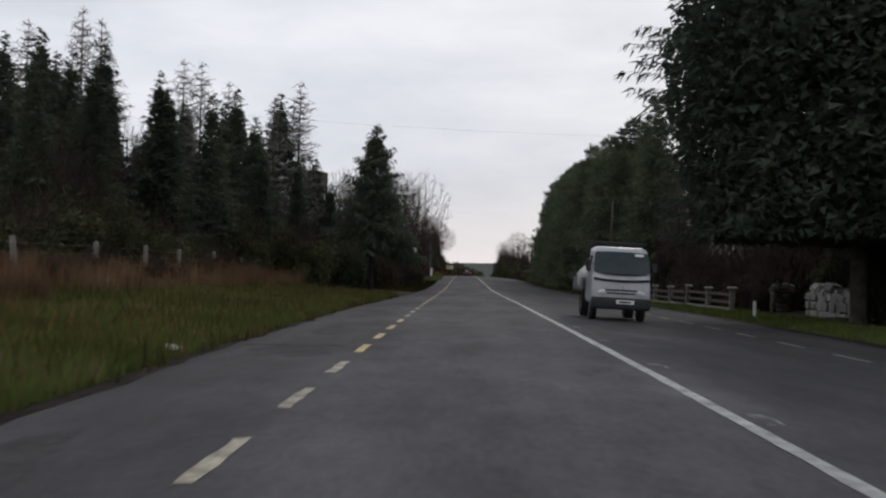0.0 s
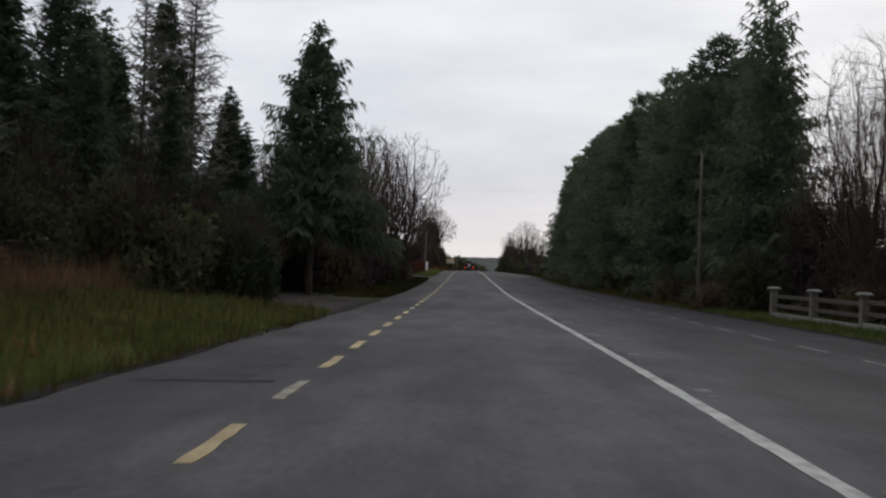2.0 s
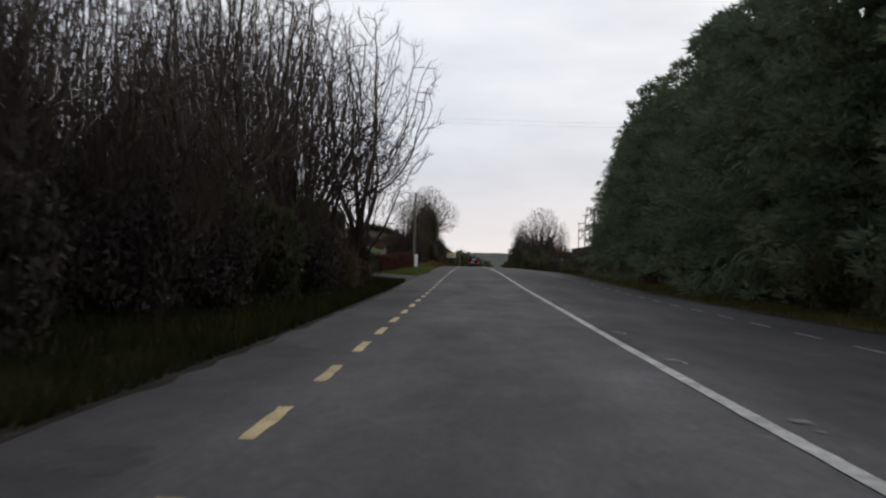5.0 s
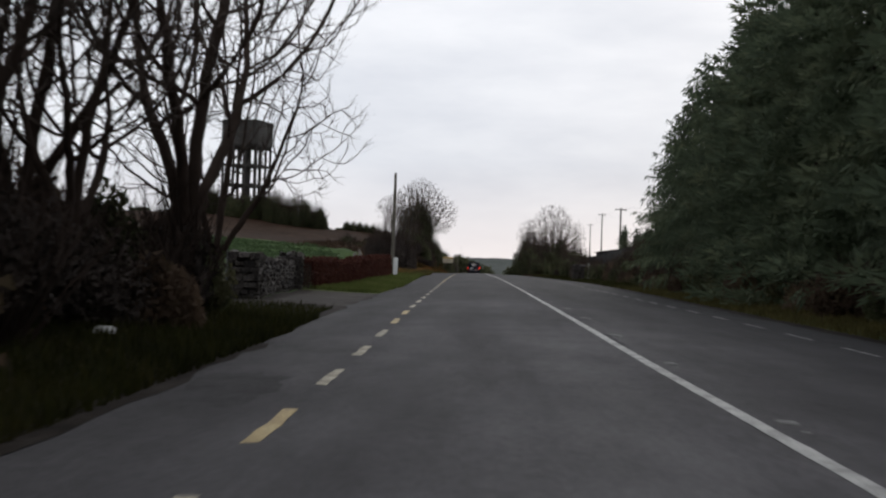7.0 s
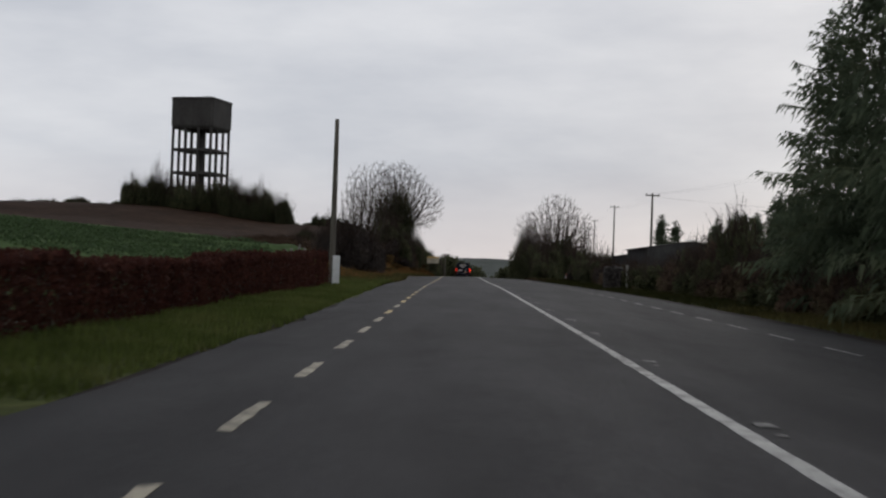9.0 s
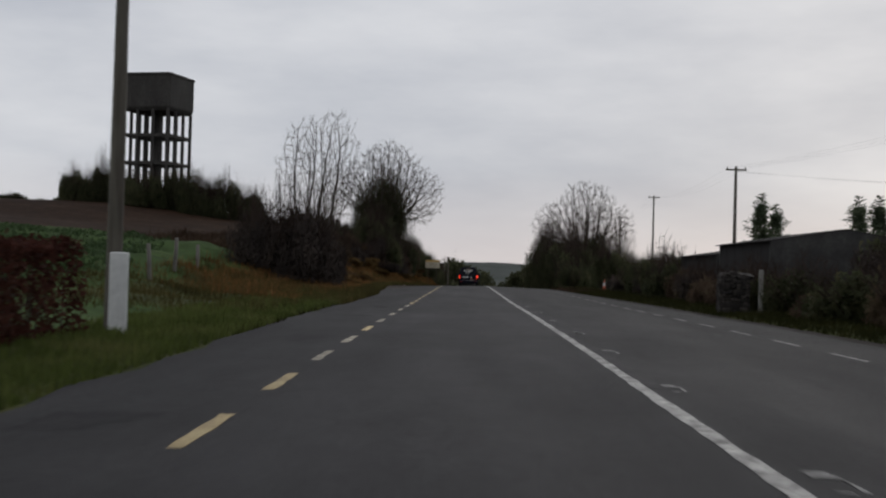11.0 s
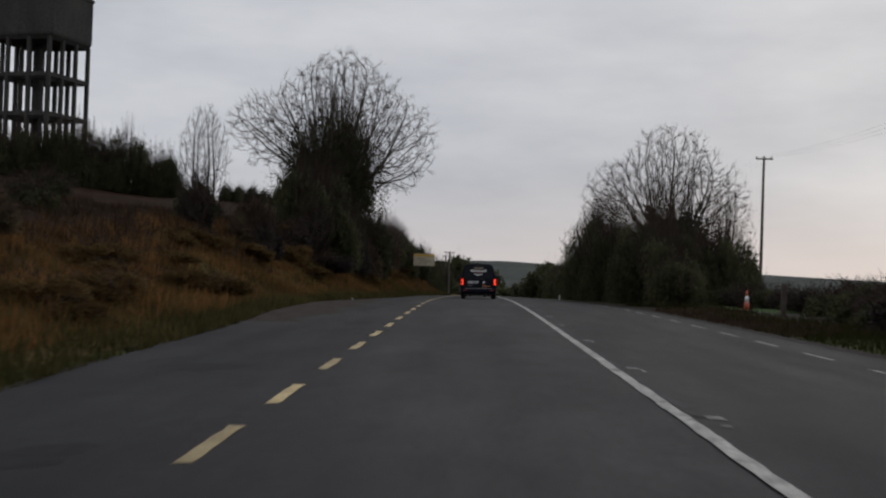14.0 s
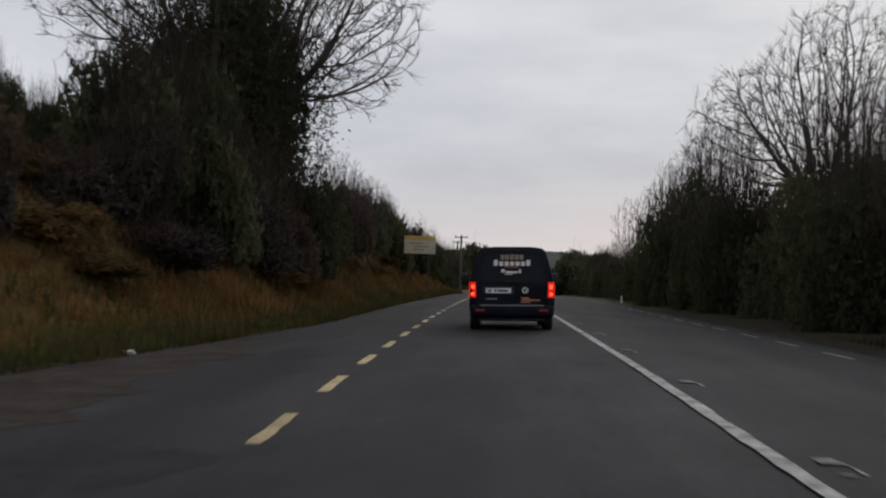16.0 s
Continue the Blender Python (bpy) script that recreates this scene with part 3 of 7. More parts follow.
rng = random.Random(4)
yellow = [dash_mesh("yellow_dash", 2.0, 0.15, M_YELLOW, rng) for _ in range(4)]
pale = [dash_mesh("yellow_dash", 1.9, 0.14, M_YPALE, rng) for _ in range(4)]
white_d = [dash_mesh("white_dash", 2.0, 0.12, M_WORN, rng) for _ in range(3)]
dash_n = [-12, 0, 7, 14, 24, 26, 31, 35, 40, 42, 54, 56, 57, 58, 60, 61, 63, 64, 66, 68, 70, 71, 73, 100]
dash_y = [-38, 8.0, 34.9, 61.2, 102.4, 110.2, 129.7, 145.9, 166.1, 174.7, 222.4, 231.5, 235.7, 239.6, 247.3, 251.7, 259.9, 263.6, 271.8, 279.9, 288.3, 292.0, 300.5, 408]
for i in range(-4, 100):
    y = float(np.interp(i, dash_n, dash_y))
    worn = np.interp(y, [0, 40, 55, 120, 135, 180, 215, 235, 260], [0.55, 0.5, 0.1, 0.1, 0.7, 0.75, 0.5, 0.3, 0.1])
    lay(rng.choice(pale if rng.random() < worn else yellow), "yellow_dash", YELLOW_X, y)
    lay(rng.choice(white_d), "white_dash", RIGHT_X, 1.6 + 4.0 * i)


def stud_pad(seed):
    """A worn painted frame round a road stud."""
    gg = random.Random(seed)
    verts, faces = [], []
    for x0, x1, y0, y1 in ((-0.09, 0.07, 0.12, 0.36), (-0.08, 0.0, -0.05, 0.08), (0.075, 0.10, -0.3, 0.2), (-0.07, 0.0, -0.40, -0.33)):
        if verts and gg.random() < 0.45:
            continue
        k = len(verts)
        verts += [(x + gg.uniform(-0.02, 0.02), y + gg.uniform(-0.04, 0.04), z) for z in (0.003, 0) for x, y in ((x0, y0), (x1, y0), (x1, y1), (x0, y1))]
        faces += [(k, k + 1, k + 2, k + 3)] + [(k + i, k + i + 4, k + (i + 1) % 4 + 4, k + (i + 1) % 4) for i in range(4)]
    return mesh_of("stud_pad", verts, faces, M_WORN)


pads = [stud_pad(60 + k) for k in range(5)]
pad_n = [0, 1, 2, 10, 13, 16, 17, 18, 19, 22, 23, 30, 31, 33, 34, 36, 37, 39, 40, 41, 50]
pad_y = [46.5, 52.0, 57.9, 106.5, 124.1, 142.1, 148.2, 153.6, 159.5, 178.3, 183.7, 222.8, 229.4, 242.5, 247.8, 261.7, 267.4, 280.8, 286.6, 292.7, 348]
for i in range(-6, 51):
    y = float(np.interp(i, pad_n, pad_y)) + min(i, 0) * 6.0
    lay(rng.choice(pads), "stud_pad", WHITE_X + 0.28 + rng.uniform(-0.04, 0.05), y)


def muddy_edge(name, edge, side, y0, y1, width, label):
    """A ragged strip of wet soil where the asphalt crumbles into the verge."""
    ys = np.arange(y0, y1, 1.0)
    jag = random.Random(31)
    outer = {float(y): width * (0.6 + 0.8 * jag.random()) for y in ys}
    inner = {float(y): 0.05 + 0.22 * jag.random() for y in ys}
    a = lambda y: float(edge(y)) + side * outer[float(y)]
    c = lambda y: float(edge(y)) - side * inner[float(y)]
    ob = ribbon(name, a, c, ys, 0.026, M_DIRT, None)
    tagged(ob, label, "soil", kind="structure")


muddy_edge("verge_edge", edge_l, -1, -20, 140, 0.3, "dark wet soil at the broken road edge")
muddy_edge("verge_edge", edge_r, 1, -20, 360, 0.5, "dark wet soil at the broken road edge")
M_TAR = material("black_tar_repair", [(0.010, 0.010, 0.011), (0.018, 0.018, 0.019)], 2.0, 0.85, bump=0.3, spec=0.1)


def tar_patch(x0, x1, y, w, seed):
    """A sealed crack across the hard shoulder."""
    gg = random.Random(seed)
    xs = np.linspace(x0, x1, 9)
    verts = []
    for x in xs:
        yy, hw = y + gg.uniform(-0.05, 0.05), w / 2 * gg.uniform(0.4, 1.2)
        verts += [(x, yy - hw, float(surface(x, y)) + 0.024), (x, yy + hw, float(surface(x, y)) + 0.024)]
    faces = [(2 * i, 2 * i + 2, 2 * i + 3, 2 * i + 1) for i in range(8)]
    ob = new("tar_patch", mesh_of("tar_patch", verts, faces, M_TAR))
    ob.parent = road


tar_patch(-4.1, -2.5, 20.2, 0.28, 1)
tar_patch(-3.9, -2.4, 47.0, 0.2, 2)
tar_patch(-3.6, -2.3, 118.5, 0.2, 3)
tar_patch(-4.4, -2.6, 253.0, 0.3, 4)
tar_patch(2.3, 6.0, 74.0, 0.14, 5)
tar_patch(-1.9, 1.6, 186.0, 0.12, 6)
M_PATCHD = material("dark_asphalt_patch", [(0.020, 0.019, 0.020), (0.032, 0.030, 0.031), (0.044, 0.042, 0.042)], 1.6, 0.85, bump=0.5, bump_scale=50, fine=(11, 0.3), spec=0.2)
M_PATCHL = material("worn_pale_asphalt", [(0.040, 0.038, 0.038), (0.062, 0.059, 0.058), (0.085, 0.080, 0.078)], 1.6, 0.85, bump=0.5, bump_scale=50, fine=(11, 0.3), spec=0.2)


M_PATCHN = material("fresh_dark_asphalt_patch", [(0.013, 0.0125, 0.013), (0.020, 0.019, 0.020), (0.027, 0.026, 0.026)], 1.6, 0.88, bump=0.5, bump_scale=50, fine=(11, 0.3), spec=0.15)


def road_patch(x, y, rx, ry, mat, gg):
    """An uneven patch of other surfacing."""
    verts = []
    ph = [gg.uniform(0, 6.283) for _ in range(4)]
    for k in range(40):
        a = 2 * math.pi * k / 40
        q = (0.9 + 0.2 * math.sin(2 * a + ph[0]) + 0.14 * math.sin(3 * a + ph[1]) + 0.1 * math.sin(7 * a + ph[2]) + 0.06 * math.sin(13 * a + ph[3])) * gg.uniform(0.94, 1.04)
        px, py = x + rx * q * math.cos(a), y + ry * q * math.sin(a)
        verts.append((px + float(bend(py)), py, float(surface(px + float(bend(py)), py)) + 0.0225))
    ob = new("road_patch", mesh_of("road_patch", verts, [tuple(range(40))], mat))
    ob.parent = road


gg = random.Random(77)
for k in range(30):
    y = 6 + 10.5 * k + gg.uniform(-2.5, 2.5)
    if 136 < y < 168:
        continue
    road_patch(gg.uniform(-3.7, -2.9), y, gg.uniform(0.25, 0.7), gg.uniform(0.5, 2.2), M_PATCHN if y > 150 else M_PATCHD if gg.random() < 0.8 else M_PATCHL, gg)
M_LAYBY = material("brown_gravel_layby", [(0.0235, 0.0180, 0.0141), (0.0411, 0.0316, 0.0255), (0.0586, 0.0460, 0.0378)], 1.1, 0.9, bump=0.7, bump_scale=25, fine=(7, 0.35), spec=0.08)
lb_in = lambda y: -4.3 + 0.2 * math.sin(y * 0.9) + 0.12 * math.sin(y * 5.1) + 0.09 * math.sin(y * 11.3 + 2) + 0.18 * math.sin(y * 2.3 + 1) - 0.9 * max(0.0, (286 - y) / 8) - 0.9 * max(0.0, (y - 310) / 8)
layby = ribbon("layby", lambda y: float(edge_l(y)) - 0.35, lb_in, np.arange(281, 316, 0.2), 0.0235, M_LAYBY)
tagged(layby, "brown gravel lay-by at the foot of the bank", "ground", kind="structure")


LINE_Y = [0, 12, 30, 38, 46, 56, 64, 105, 124, 142, 150, 160, 176, 200, 222, 242, 262, 282, 300]
LINE_X = [0.05, 0.05, 0.02, 0.0, 0.02, 0.03, 0.01, -0.01, 0.04, 0.02, -0.02, 0.0, 0.03, -0.01, -0.04, -0.04, 0.0, 0.03, 0.0]


def line_off(k, seed):
    """One edge of the centre line, chipped, wandering a little where it was repainted."""
    gg = random.Random(seed)
    chip = {}
    return lambda y: WHITE_X - 0.05 + k + float(np.interp(y, LINE_Y, LINE_X)) + chip.setdefault(round(float(y), 2), gg.uniform(-0.008, 0.008) * (1 if y < 170 else 1.5))


ribbon("centre_line", line_off(-0.072, 1), line_off(0.072, 2), np.arange(-60, 170, 0.4), 0.0235, M_WHITE, road)
ribbon("centre_line", line_off(-0.07, 3), line_off(0.07, 4), np.arange(169.6, 420, 0.4), 0.0235, M_CHIP, road)


def sealed_seam(y0, y1, seed):
    """Ragged black sealant along the joint beside the centre line."""
    gg = random.Random(seed)
    ys = np.arange(y0, y1, 0.5)
    wide = {float(y): 0.02 + 0.16 * gg.random() for y in ys}
    ob = ribbon("sealed_seam", lambda y: WHITE_X + 0.035 + float(np.interp(y, LINE_Y, LINE_X)), lambda y: WHITE_X + 0.05 + wide[float(y)], ys, 0.0225, M_PATCHD, road)
    return ob


for k, (y0, y1) in enumerate([(50, 58), (62, 67), (102, 109), (118, 122), (139, 143), (172, 181), (186, 200), (206, 233), (240, 258), (262, 271), (279, 288)]):
    sealed_seam(y0, y1, 200 + k)


# ---- plants ----
def tube(verts, faces, pts, rads, seg):
    """A tapered tube along points, added to the lists."""
    base = len(verts)
    for i, (p, r) in enumerate(zip(pts, rads)):
        d = (pts[min(i + 1, len(pts) - 1)] - pts[max(i - 1, 0)]).normalized()
        side = d.orthogonal().normalized()
        up = d.cross(side)
        for k in range(seg):
            a = 2 * math.pi * k / seg
            verts.append(p + side * (r * math.cos(a)) + up * (r * math.sin(a)))
    for i in range(len(pts) - 1):
        for k in range(seg):
            a, b = base + i * seg + k, base + i * seg + (k + 1) % seg
            faces.append((a, b, b + seg, a + seg))


def strip(verts, faces, pts, rads, turn):
    """A thin twig as a flat tapered strip, turned about its length."""
    base = len(verts)
    d = (pts[-1] - pts[0]).normalized()
    side = d.orthogonal().normalized()
    side = side * math.cos(turn) + d.cross(side) * math.sin(turn)
    for p, r in zip(pts, rads):
        verts += [p - side * r, p + side * r]
    for i in range(len(pts) - 1):
        a = base + 2 * i
        faces.append((a, a + 1, a + 3, a + 2))


def core_fill(g, cv, cf, n, h, reach_at, lo, hi, share, size):
    """Loose dark sprays near the trunk, which close the crown's heart."""
    for _ in range(n):
        f = lo + (hi - lo) * g.random() ** 1.3
        rr, a = reach_at(f) * share * g.uniform(0.05, 1.0) ** 0.6, g.uniform(0, 6.283)
        p = Vector((math.cos(a) * rr, math.sin(a) * rr, f * h))
        b0 = len(cv)
        cv += [p + Vector((g.uniform(-1, 1), g.uniform(-1, 1), g.uniform(-1, 0.8))) * (size * g.uniform(0.6, 1.3)) for _ in range(3)]
        cf.append((b0, b0 + 1, b0 + 2))


def stem_of(g, h, r):
    tv, tf = [], []
    pts = [Vector((g.uniform(-0.05, 0.05) * (0 < k < 8), g.uniform(-0.05, 0.05) * (0 < k < 8), -0.3 + (h + 0.3) * k / 8)) for k in range(9)]
    tube(tv, tf, pts, [r * (1 - k / 8.2) + 0.008 for k in range(9)], 7)
    return mesh_of("trunk", tv, tf, M_BARK, True)


def spruce_meshes(seed, h, r, mat, bare_to=0.1, power=0.9, gap=0.42, droop=0.55, hang=0.6, spray=1.0, fill=2600, share=0.5, ragged=0.3, skip=0.06, inner=0.22, foot=(0.78, 0.2), heart=0.17, frond=9.0):
    """A spruce: tiers of bowed boughs, each hung with drooping branchlets."""
    g = random.Random(seed)
    cv, cf = [], []
    bumps = [1 + ragged * g.uniform(-1, 0.7) for _ in range(14)]

    def reach_at(f):
        return r * (1 - f) ** power * (foot[0] + (1 - foot[0]) * min(1.0, f / foot[1])) + 0.05

    z = h * bare_to
    while z < h * 0.99:
        f = z / h
        reach = reach_at(f)
        for k in range(int(g.randint(5, 7) * max(1.0, reach / 2.6)) if f < 0.85 else g.randint(3, 5)):
            if g.random() < skip:
                continue
            a = g.uniform(0, 6.283)
            length = reach * g.uniform(1 - ragged, 1.08) * bumps[int(a * 2.2 + f * 9) % 14]
            out = Vector((math.cos(a), math.sin(a), 0))
            side = Vector((-out.y, out.x, 0))
            rise, sag = 0.10 + 0.55 * f * f, droop * (1.05 - f) * g.uniform(0.7, 1.25)
            base = Vector((0, 0, z + g.uniform(-0.15, 0.15)))

            def along(q):
                return base + out * (length * q) + Vector((0, 0, length * (rise * q - sag * q * q + 0.45 * sag * q ** 4)))

            strip(cv, cf, [along(0.0), along(0.5), along(1.0)], [0.035, 0.025, 0.008], g.uniform(0, 3.14))
            steps = max(3, int(length / (0.17 * spray)))
            for i in range(int(steps * inner), steps + 1):
                q = min(1.0, (i + g.random() * 0.7) / steps)
                p = along(q)
                for sd in (-1, 1):
                    w = min(frond, length * 0.30 * (1 - 0.7 * q) + 0.16) * g.uniform(0.6, 1.25)
                    d = (side * sd * g.uniform(0.5, 1.0) + out * g.uniform(0.3, 0.9) + Vector((0, 0, -hang * g.uniform(0.5, 1.5)))).normalized()
                    n = 2 if w > 0.4 else 1
                    for j in range(n):
                        s0 = p + d * (w * j / n) + Vector((g.uniform(-1, 1), g.uniform(-1, 1), g.uniform(-1, 1))) * 0.05
                        e = s0 + d * (w / n * 1.35) + Vector((0, 0, -0.10 * j))
                        x = Vector((g.uniform(-1, 1), g.uniform(-1, 1), g.uniform(-0.6, 0.6))) * (0.085 * spray)
                        b0 = len(cv)
                        cv += [s0 - x, s0 + x, e]
                        cf.append((b0, b0 + 1, b0 + 2))
        z += gap * g.uniform(0.7, 1.3) * (0.5 + 0.6 * (1 - f))
    core_fill(g, cv, cf, fill, h, reach_at, bare_to, 0.9, share, heart * spray)
    return stem_of(g, h, h * 0.013), mesh_of("crown", cv, cf, mat)


def pine_meshes(seed, h, r, mat, bare_to=0.06, boughs=70, tufts=46, fill=2600, round_top=2.4, puff=0.8):
    """A full conifer: rising limbs that carry dense puffs of needles, with a rounded uneven top."""
    g = random.Random(seed)
    cv, cf = [], []
    bumps = [g.uniform(0.52, 1.18) for _ in range(17)]

    def reach_at(f):
        return r * max(0.02, 1 - f ** round_top) ** 0.62 * (0.8 + 0.2 * min(1.0, f / 0.25)) + 0.12

    for k in range(boughs):
        f = bare_to + (1.0 - bare_to) * (k + g.random()) / boughs
        a = 2.399 * k + g.uniform(-0.3, 0.3)
        length = reach_at(f) * bumps[int(a * 2.7 + f * 5) % 17] * g.uniform(0.85, 1.08)
        out = Vector((math.cos(a), math.sin(a), 0))
        side = Vector((-out.y, out.x, 0))
        rise = g.uniform(-0.12, 0.2) + 0.35 * f
        base = Vector((0, 0, f * h - 0.25 * length))
        strip(cv, cf, [base, base + out * (length * 0.9) + Vector((0, 0, length * rise))], [0.04, 0.01], g.uniform(0, 3.14))
        for q, lat in ((1.0, 0.0), (0.86, 0.32), (0.82, -0.32), (0.6, 0.12)):
            c = base + out * (length * q) + side * (length * lat * g.uniform(0.6, 1.3)) + Vector((0, 0, length * rise * q + g.uniform(-0.2, 0.2)))
            pr = puff * g.uniform(0.6, 1.15) * (0.6 + 0.4 * min(1.0, length / 2.0))
            for _ in range(tufts):
                d = Vector((g.gauss(0, 1), g.gauss(0, 1), g.gauss(0.25, 0.8)))
                d.normalize()
                d = Vector((d.x, d.y, d.z * 0.62))
                s0 = c + d * (pr * g.uniform(0.25, 0.8))
                e = s0 + d * (pr * g.uniform(0.3, 0.6)) + out * (0.12 * pr) + Vector((0, 0, g.uniform(-0.02, 0.10)))
                x = Vector((g.uniform(-1, 1), g.uniform(-1, 1), g.uniform(-1, 1))) * (0.10 * pr)
                b0 = len(cv)
                cv += [s0 - x, s0 + x, e]
                cf.append((b0, b0 + 1, b0 + 2))
    core_fill(g, cv, cf, fill, h, reach_at, bare_to, 0.88, 0.52, 0.30)
    return stem_of(g, h, h * 0.014), mesh_of("crown", cv, cf, mat)


def grown_tree_meshes(seed, blobs, n, mat, bark, fork=1.2, stems=3, flare=0.35, step=0.30, reach=3.0, kill=0.46, tip=0.012, sprigs=7, sprig=0.55, up=0.10, power=2.0, stiff=0.4):
    """A leafless tree whose boughs grow towards points spread through its crown, until each is reached."""
    g = np.random.RandomState(seed)
    blobs = np.array(blobs, float)
    vol = blobs[:, 3] * blobs[:, 4] * blobs[:, 5]
    pick = g.choice(len(blobs), n, p=vol / vol.sum())
    d = g.normal(size=(n, 3))
    d /= np.linalg.norm(d, axis=1, keepdims=True)
    aim = blobs[pick, :3] + d * blobs[pick, 3:] * (g.uniform(0.02, 1.0, (n, 1)) ** 0.55)
    aim = aim[aim[:, 2] > fork * 0.9]
    pos, dad = [np.array((0.0, 0.0, -0.4))], [-1]

    def shoot(parent, way, count):
        for _ in range(count):
            way = way + g.normal(0, 0.06, 3)
            way = way / np.linalg.norm(way)
            pos.append(pos[parent] + way * step)
            dad.append(parent)
            parent = len(pos) - 1
        return parent

    base = shoot(0, np.array((0.0, 0.0, 1.0)), max(1, int((fork + 0.4) / step)))
    for k in range(stems if stems > 1 else 0):
        a = 6.283 * (k + 0.6 * g.random_sample()) / stems
        shoot(base, np.array((math.cos(a) * flare, math.sin(a) * flare, 1.0)), 4)
    kids = collections.Counter(dad)
    P = np.array(pos)
    dist = np.linalg.norm(aim[:, None] - P[None], axis=2)
    near, gap = dist.argmin(1), dist.min(1)
    for _ in range(120):
        if not len(aim):
            break
        act = gap < reach
        if not act.any():
            act = gap <= gap.min() + 0.5
        way = aim[act] - P[near[act]]
        way /= np.linalg.norm(way, axis=1, keepdims=True)
        pull = np.zeros_like(P)
        np.add.at(pull, near[act], way)
        fresh = []
        for i in np.unique(near[act]):
            if kids[int(i)] >= 3:
                continue
            v = pull[i] / (np.linalg.norm(pull[i]) + 1e-6) + stiff * (P[i] - P[dad[i]]) / step + g.normal(0, 0.17 - 0.13 * stiff, 3) + (0, 0, up)
            fresh.append((int(i), P[i] + v / np.linalg.norm(v) * step))
        if not fresh:
            break
        add = np.array([q for _, q in fresh])
        dist = np.linalg.norm(aim[:, None] - add[None], axis=2)
        best, bgap = dist.argmin(1), dist.min(1)
        closer = bgap < gap
        near = np.where(closer, best + len(P), near)
        gap = np.where(closer, bgap, gap)
        for i, _ in fresh:
            dad.append(i)
            kids[i] += 1
        P = np.vstack([P, add])
        keep = gap > kill
        aim, near, gap = aim[keep], near[keep], gap[keep]
    m = len(P)
    load, heavy, rad = [0.0] * m, [(-1, 0.0)] * m, [0.0] * m
    for i in range(m - 1, -1, -1):
        rad[i] = max(tip, load[i] ** (1 / power))
        if dad[i] >= 0:
            load[dad[i]] += rad[i] ** power
            if rad[i] > heavy[dad[i]][1]:
                heavy[dad[i]] = (i, rad[i])
    tv, tf, cv, cf = [], [], [], []
    V = [Vector(q) for q in P]
    r = random.Random(seed)
    for i in range(m):
        if dad[i] >= 0 and heavy[dad[i]][0] == i:
            continue
        chain = [dad[i], i] if dad[i] >= 0 else [i]
        while heavy[chain[-1]][0] >= 0:
            chain.append(heavy[chain[-1]][0])
        pts = [V[c] for c in chain]
        rads = [rad[c] for c in chain]
        rads[0] = min(rads[0], rads[min(1, len(rads) - 1)] * 1.15)
        if rads[0] > 0.05:
            tube(tv, tf, pts, rads, 7)
        elif rads[0] > 0.016:
            tube(cv, cf, pts, rads, 4)
        else:
            strip(cv, cf, pts, [q * 1.15 for q in rads], r.uniform(0, 3.14))
        end = (pts[-1] - pts[-2]).normalized() if len(pts) > 1 else Vector((0, 0, 1))
        for c in chain[1:]:
            if rad[c] > tip * 2.2:
                continue
            for _ in range(sprigs if c == chain[-1] else 1):
                w = (end + Vector((r.uniform(-0.6, 0.6), r.uniform(-0.6, 0.6), r.uniform(-0.5, 0.7)))).normalized()
                ln = sprig * r.uniform(0.4, 1.3)
                mid = V[c] + w * (ln * 0.5)
                strip(cv, cf, [V[c], mid, mid + (w + Vector((r.uniform(-0.2, 0.2), r.uniform(-0.2, 0.2), 0.12))) * (ln * 0.5)], [tip * 0.65, tip * 0.5, tip * 0.3], r.uniform(0, 3.14))
    return mesh_of("trunk", tv, tf, bark, True), mesh_of("crown", cv, cf, mat)


def larch_meshes(seed, h, r):
    """A bare larch: a straight stem with many thin level boughs."""
    g = random.Random(seed)
    tv, tf, cv, cf = [], [], [], []
    pts = [Vector((g.uniform(-0.04, 0.04) * k * 0.3, 0, -0.3 + (h + 0.3) * k / 8)) for k in range(9)]
    tube(tv, tf, pts, [h * 0.010 * (1 - k / 8.3) + 0.012 for k in range(9)], 6)
    z = h * 0.22
    while z < h * 0.98:
        f = z / h
        for _ in range(g.randint(4, 6)):
            a, length = g.uniform(0, 6.283), (r * (1 - f) ** 0.8 + 0.2) * g.uniform(0.6, 1.15)
            d = Vector((math.cos(a), math.sin(a), g.uniform(-0.35, 0.3)))
            p0 = Vector((0, 0, z))
            ps = [p0 + d * length * q + Vector((0, 0, 0.30 * length * q * q)) for q in (0, 0.5, 1)]
            strip(cv, cf, ps, [0.034, 0.022, 0.010], g.uniform(0, 3.14))
            for _ in range(int(length * 15)):
                q = g.uniform(0.15, 1)
                b = p0 + d * length * q + Vector((0, 0, 0.30 * length * q * q))
                e = b + Vector((g.uniform(-0.45, 0.45), g.uniform(-0.45, 0.45), g.uniform(-0.4, 0.25)))
                strip(cv, cf, [b, e], [0.018, 0.009], g.uniform(0, 3.14))
        z += g.uniform(0.28, 0.5)
    return mesh_of("trunk", tv, tf, M_BARK, True), mesh_of("crown", cv, cf, M_LARCH)


